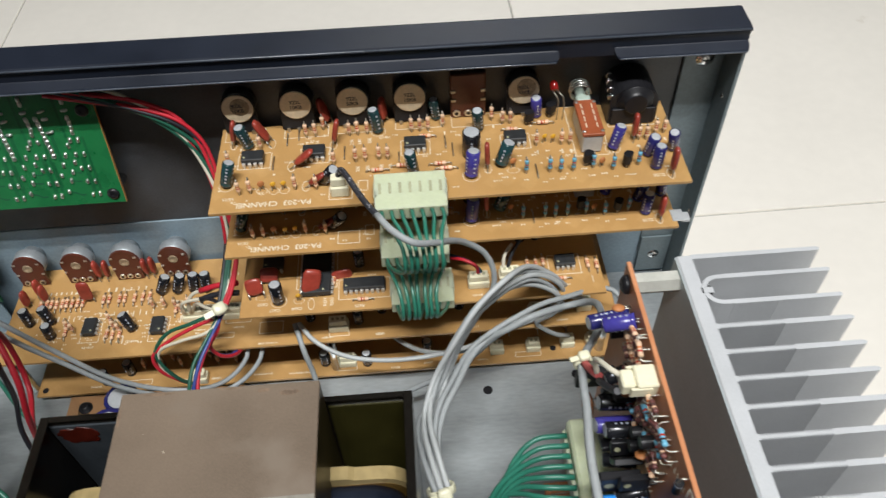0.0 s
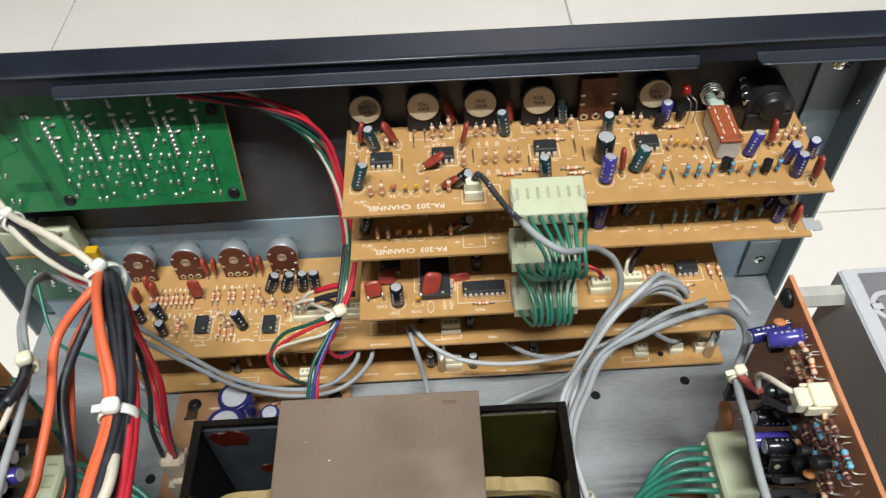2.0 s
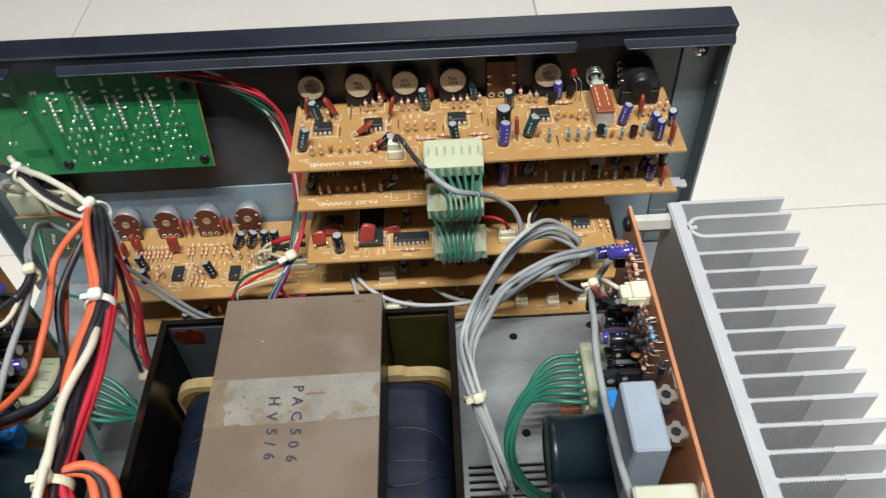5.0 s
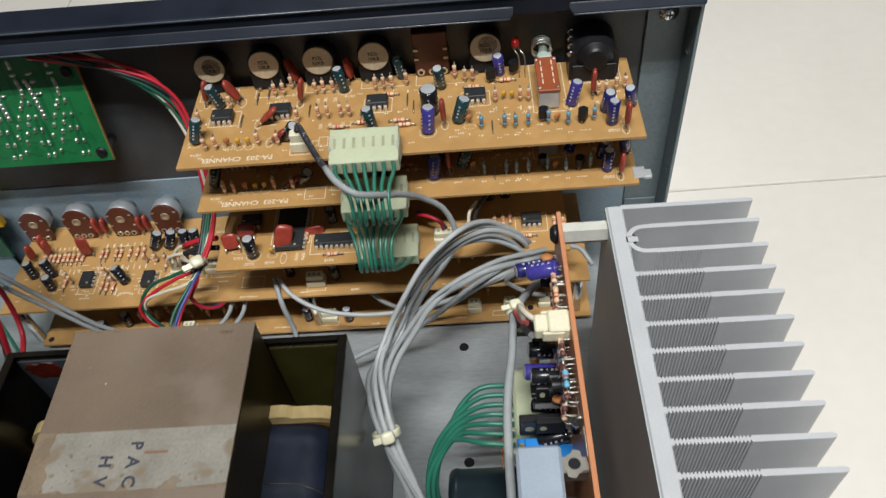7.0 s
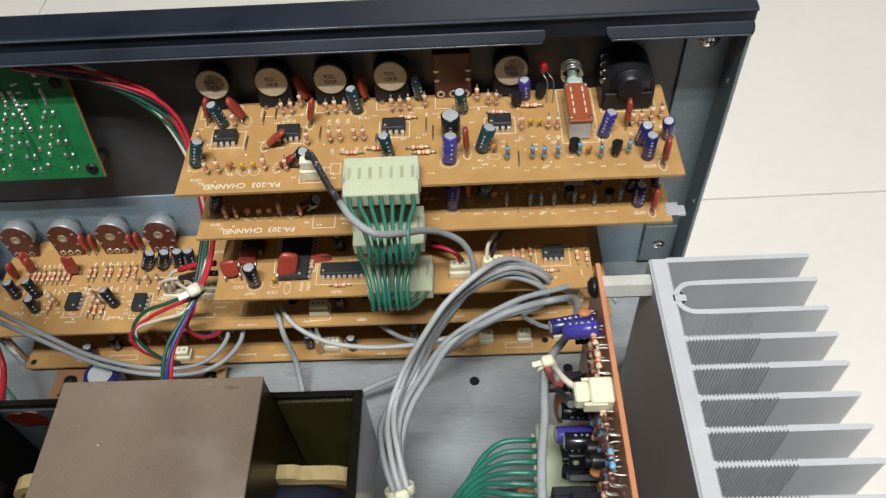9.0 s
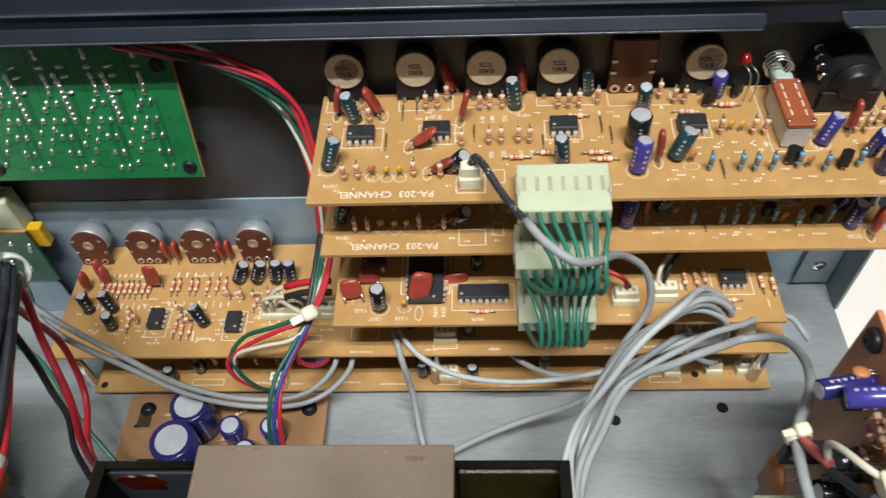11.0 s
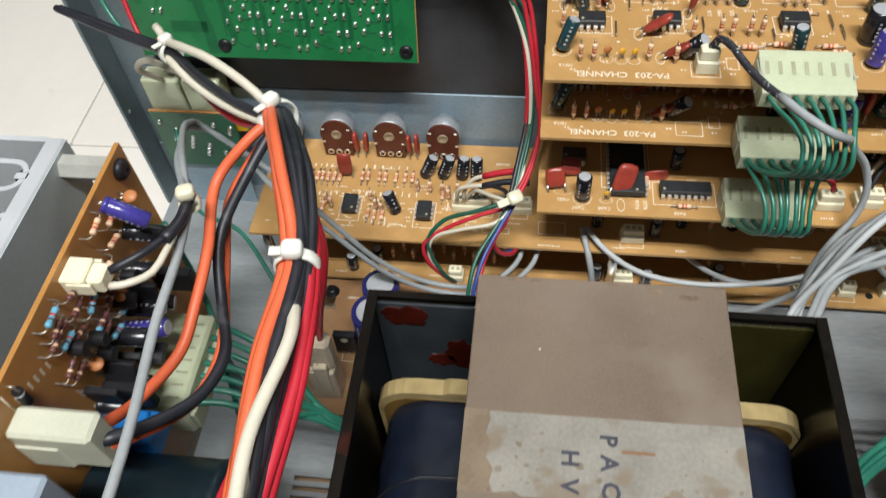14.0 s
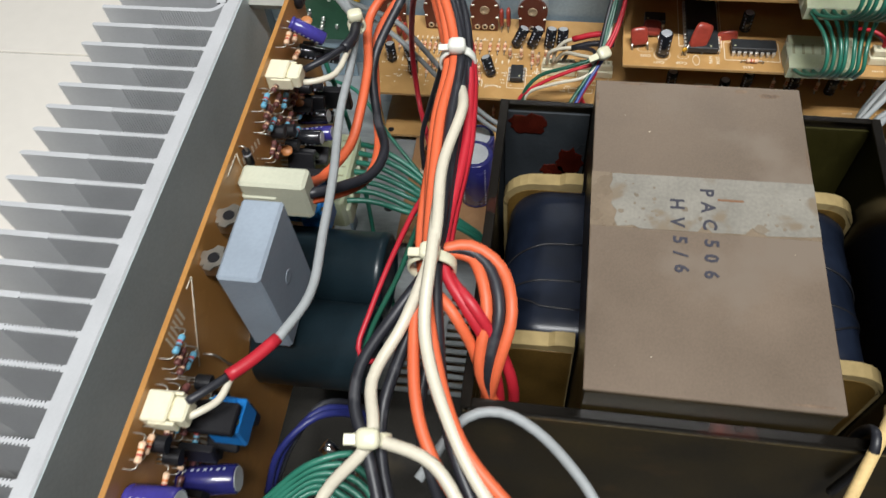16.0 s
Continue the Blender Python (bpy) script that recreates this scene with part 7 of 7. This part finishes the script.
def rear_clutter():
    h = thing("thin_wires", "thin red and green wires looping past the reservoir capacitors", "wire")
    wire(h, "wire", [(-77, -142, 150), (-84, -147, 143), (-92, -158, 130), (-99, -176, 118), (-101, -186, 114), (-97, -190, 114), (-90, -188, 118), (-84, -180, 126)], 0.9, W_RED, "", 7)
    wire(h, "wire", [(-77, -146, 149), (-84, -154, 140), (-90, -165, 127), (-98, -178, 114), (-104, -190, 100)], 0.9, W_DKGREEN, "", 7)
    n = thing("navy_wires", "navy and black wires curled beside the blue trimmer box", "wire")
    for k, m in enumerate((W_NAVY, W_NAVY, W_BLACK)):
        wire(n, "wire", [(-128 + k, -226 + 2 * k, 84), (-122 + k, -216 + 2 * k, 100 - 2 * k), (-112, -206 + 3 * k, 104 - 2 * k), (-102 + k, -200 + 2 * k, 92 - 3 * k), (-98, -202, 70)], 1.2, m, "", 7)
    part("crimp_sleeve", Shape().tube([(-110, -212, 96), (-104, -215, 92), (-99, -219, 86)], 2.4, 10), CHROME, n, "silver crimp sleeve")


def rear_cable():
    h = thing("signal_cable", "pale grey cable curving over the tray's near edge", "cable")
    wire(h, "cable", [(-74, -228, 127), (-63, -211, 131), (-53.7, -208.6, 131.5), (-44, -212.5, 131), (-34, -221.5, 131), (-27.9, -229, 130), (-18, -248, 126)], 1.5, W_GREY)
    cr = thing("wire_pair", "tan sleeved wire and black wire by the tray rim", "wire")
    wire(cr, "wire", [(52, -192, 122), (48.8, -197.5, 127.5), (36, -219.2, 129), (24, -240, 129), (12, -262, 128)], 1.7, TAN_STICK, "tan fibre sleeve")
    wire(cr, "wire", [(44, -199, 104), (43.6, -199.6, 124), (43, -203.5, 131.5), (42.5, -207.6, 130), (42.3, -209, 121), (42.4, -209, 98)], 1.4, W_BLACK)


room()
chassis()
for side in (-1, 1):
    heat_sink(side)
channel_board(133.0, True)
channel_board(104.7, False)
echo_board()
tone_board()
input_board()
supply_board()
led_board()
terminal_board()
for side in (-1, 1):
    amplifier_board(side)
transformer()
main_harness()
signal_leads()
grey_bundle()
ribbon_of_greens()
control_loom()
rear_cable()
rear_clutter()
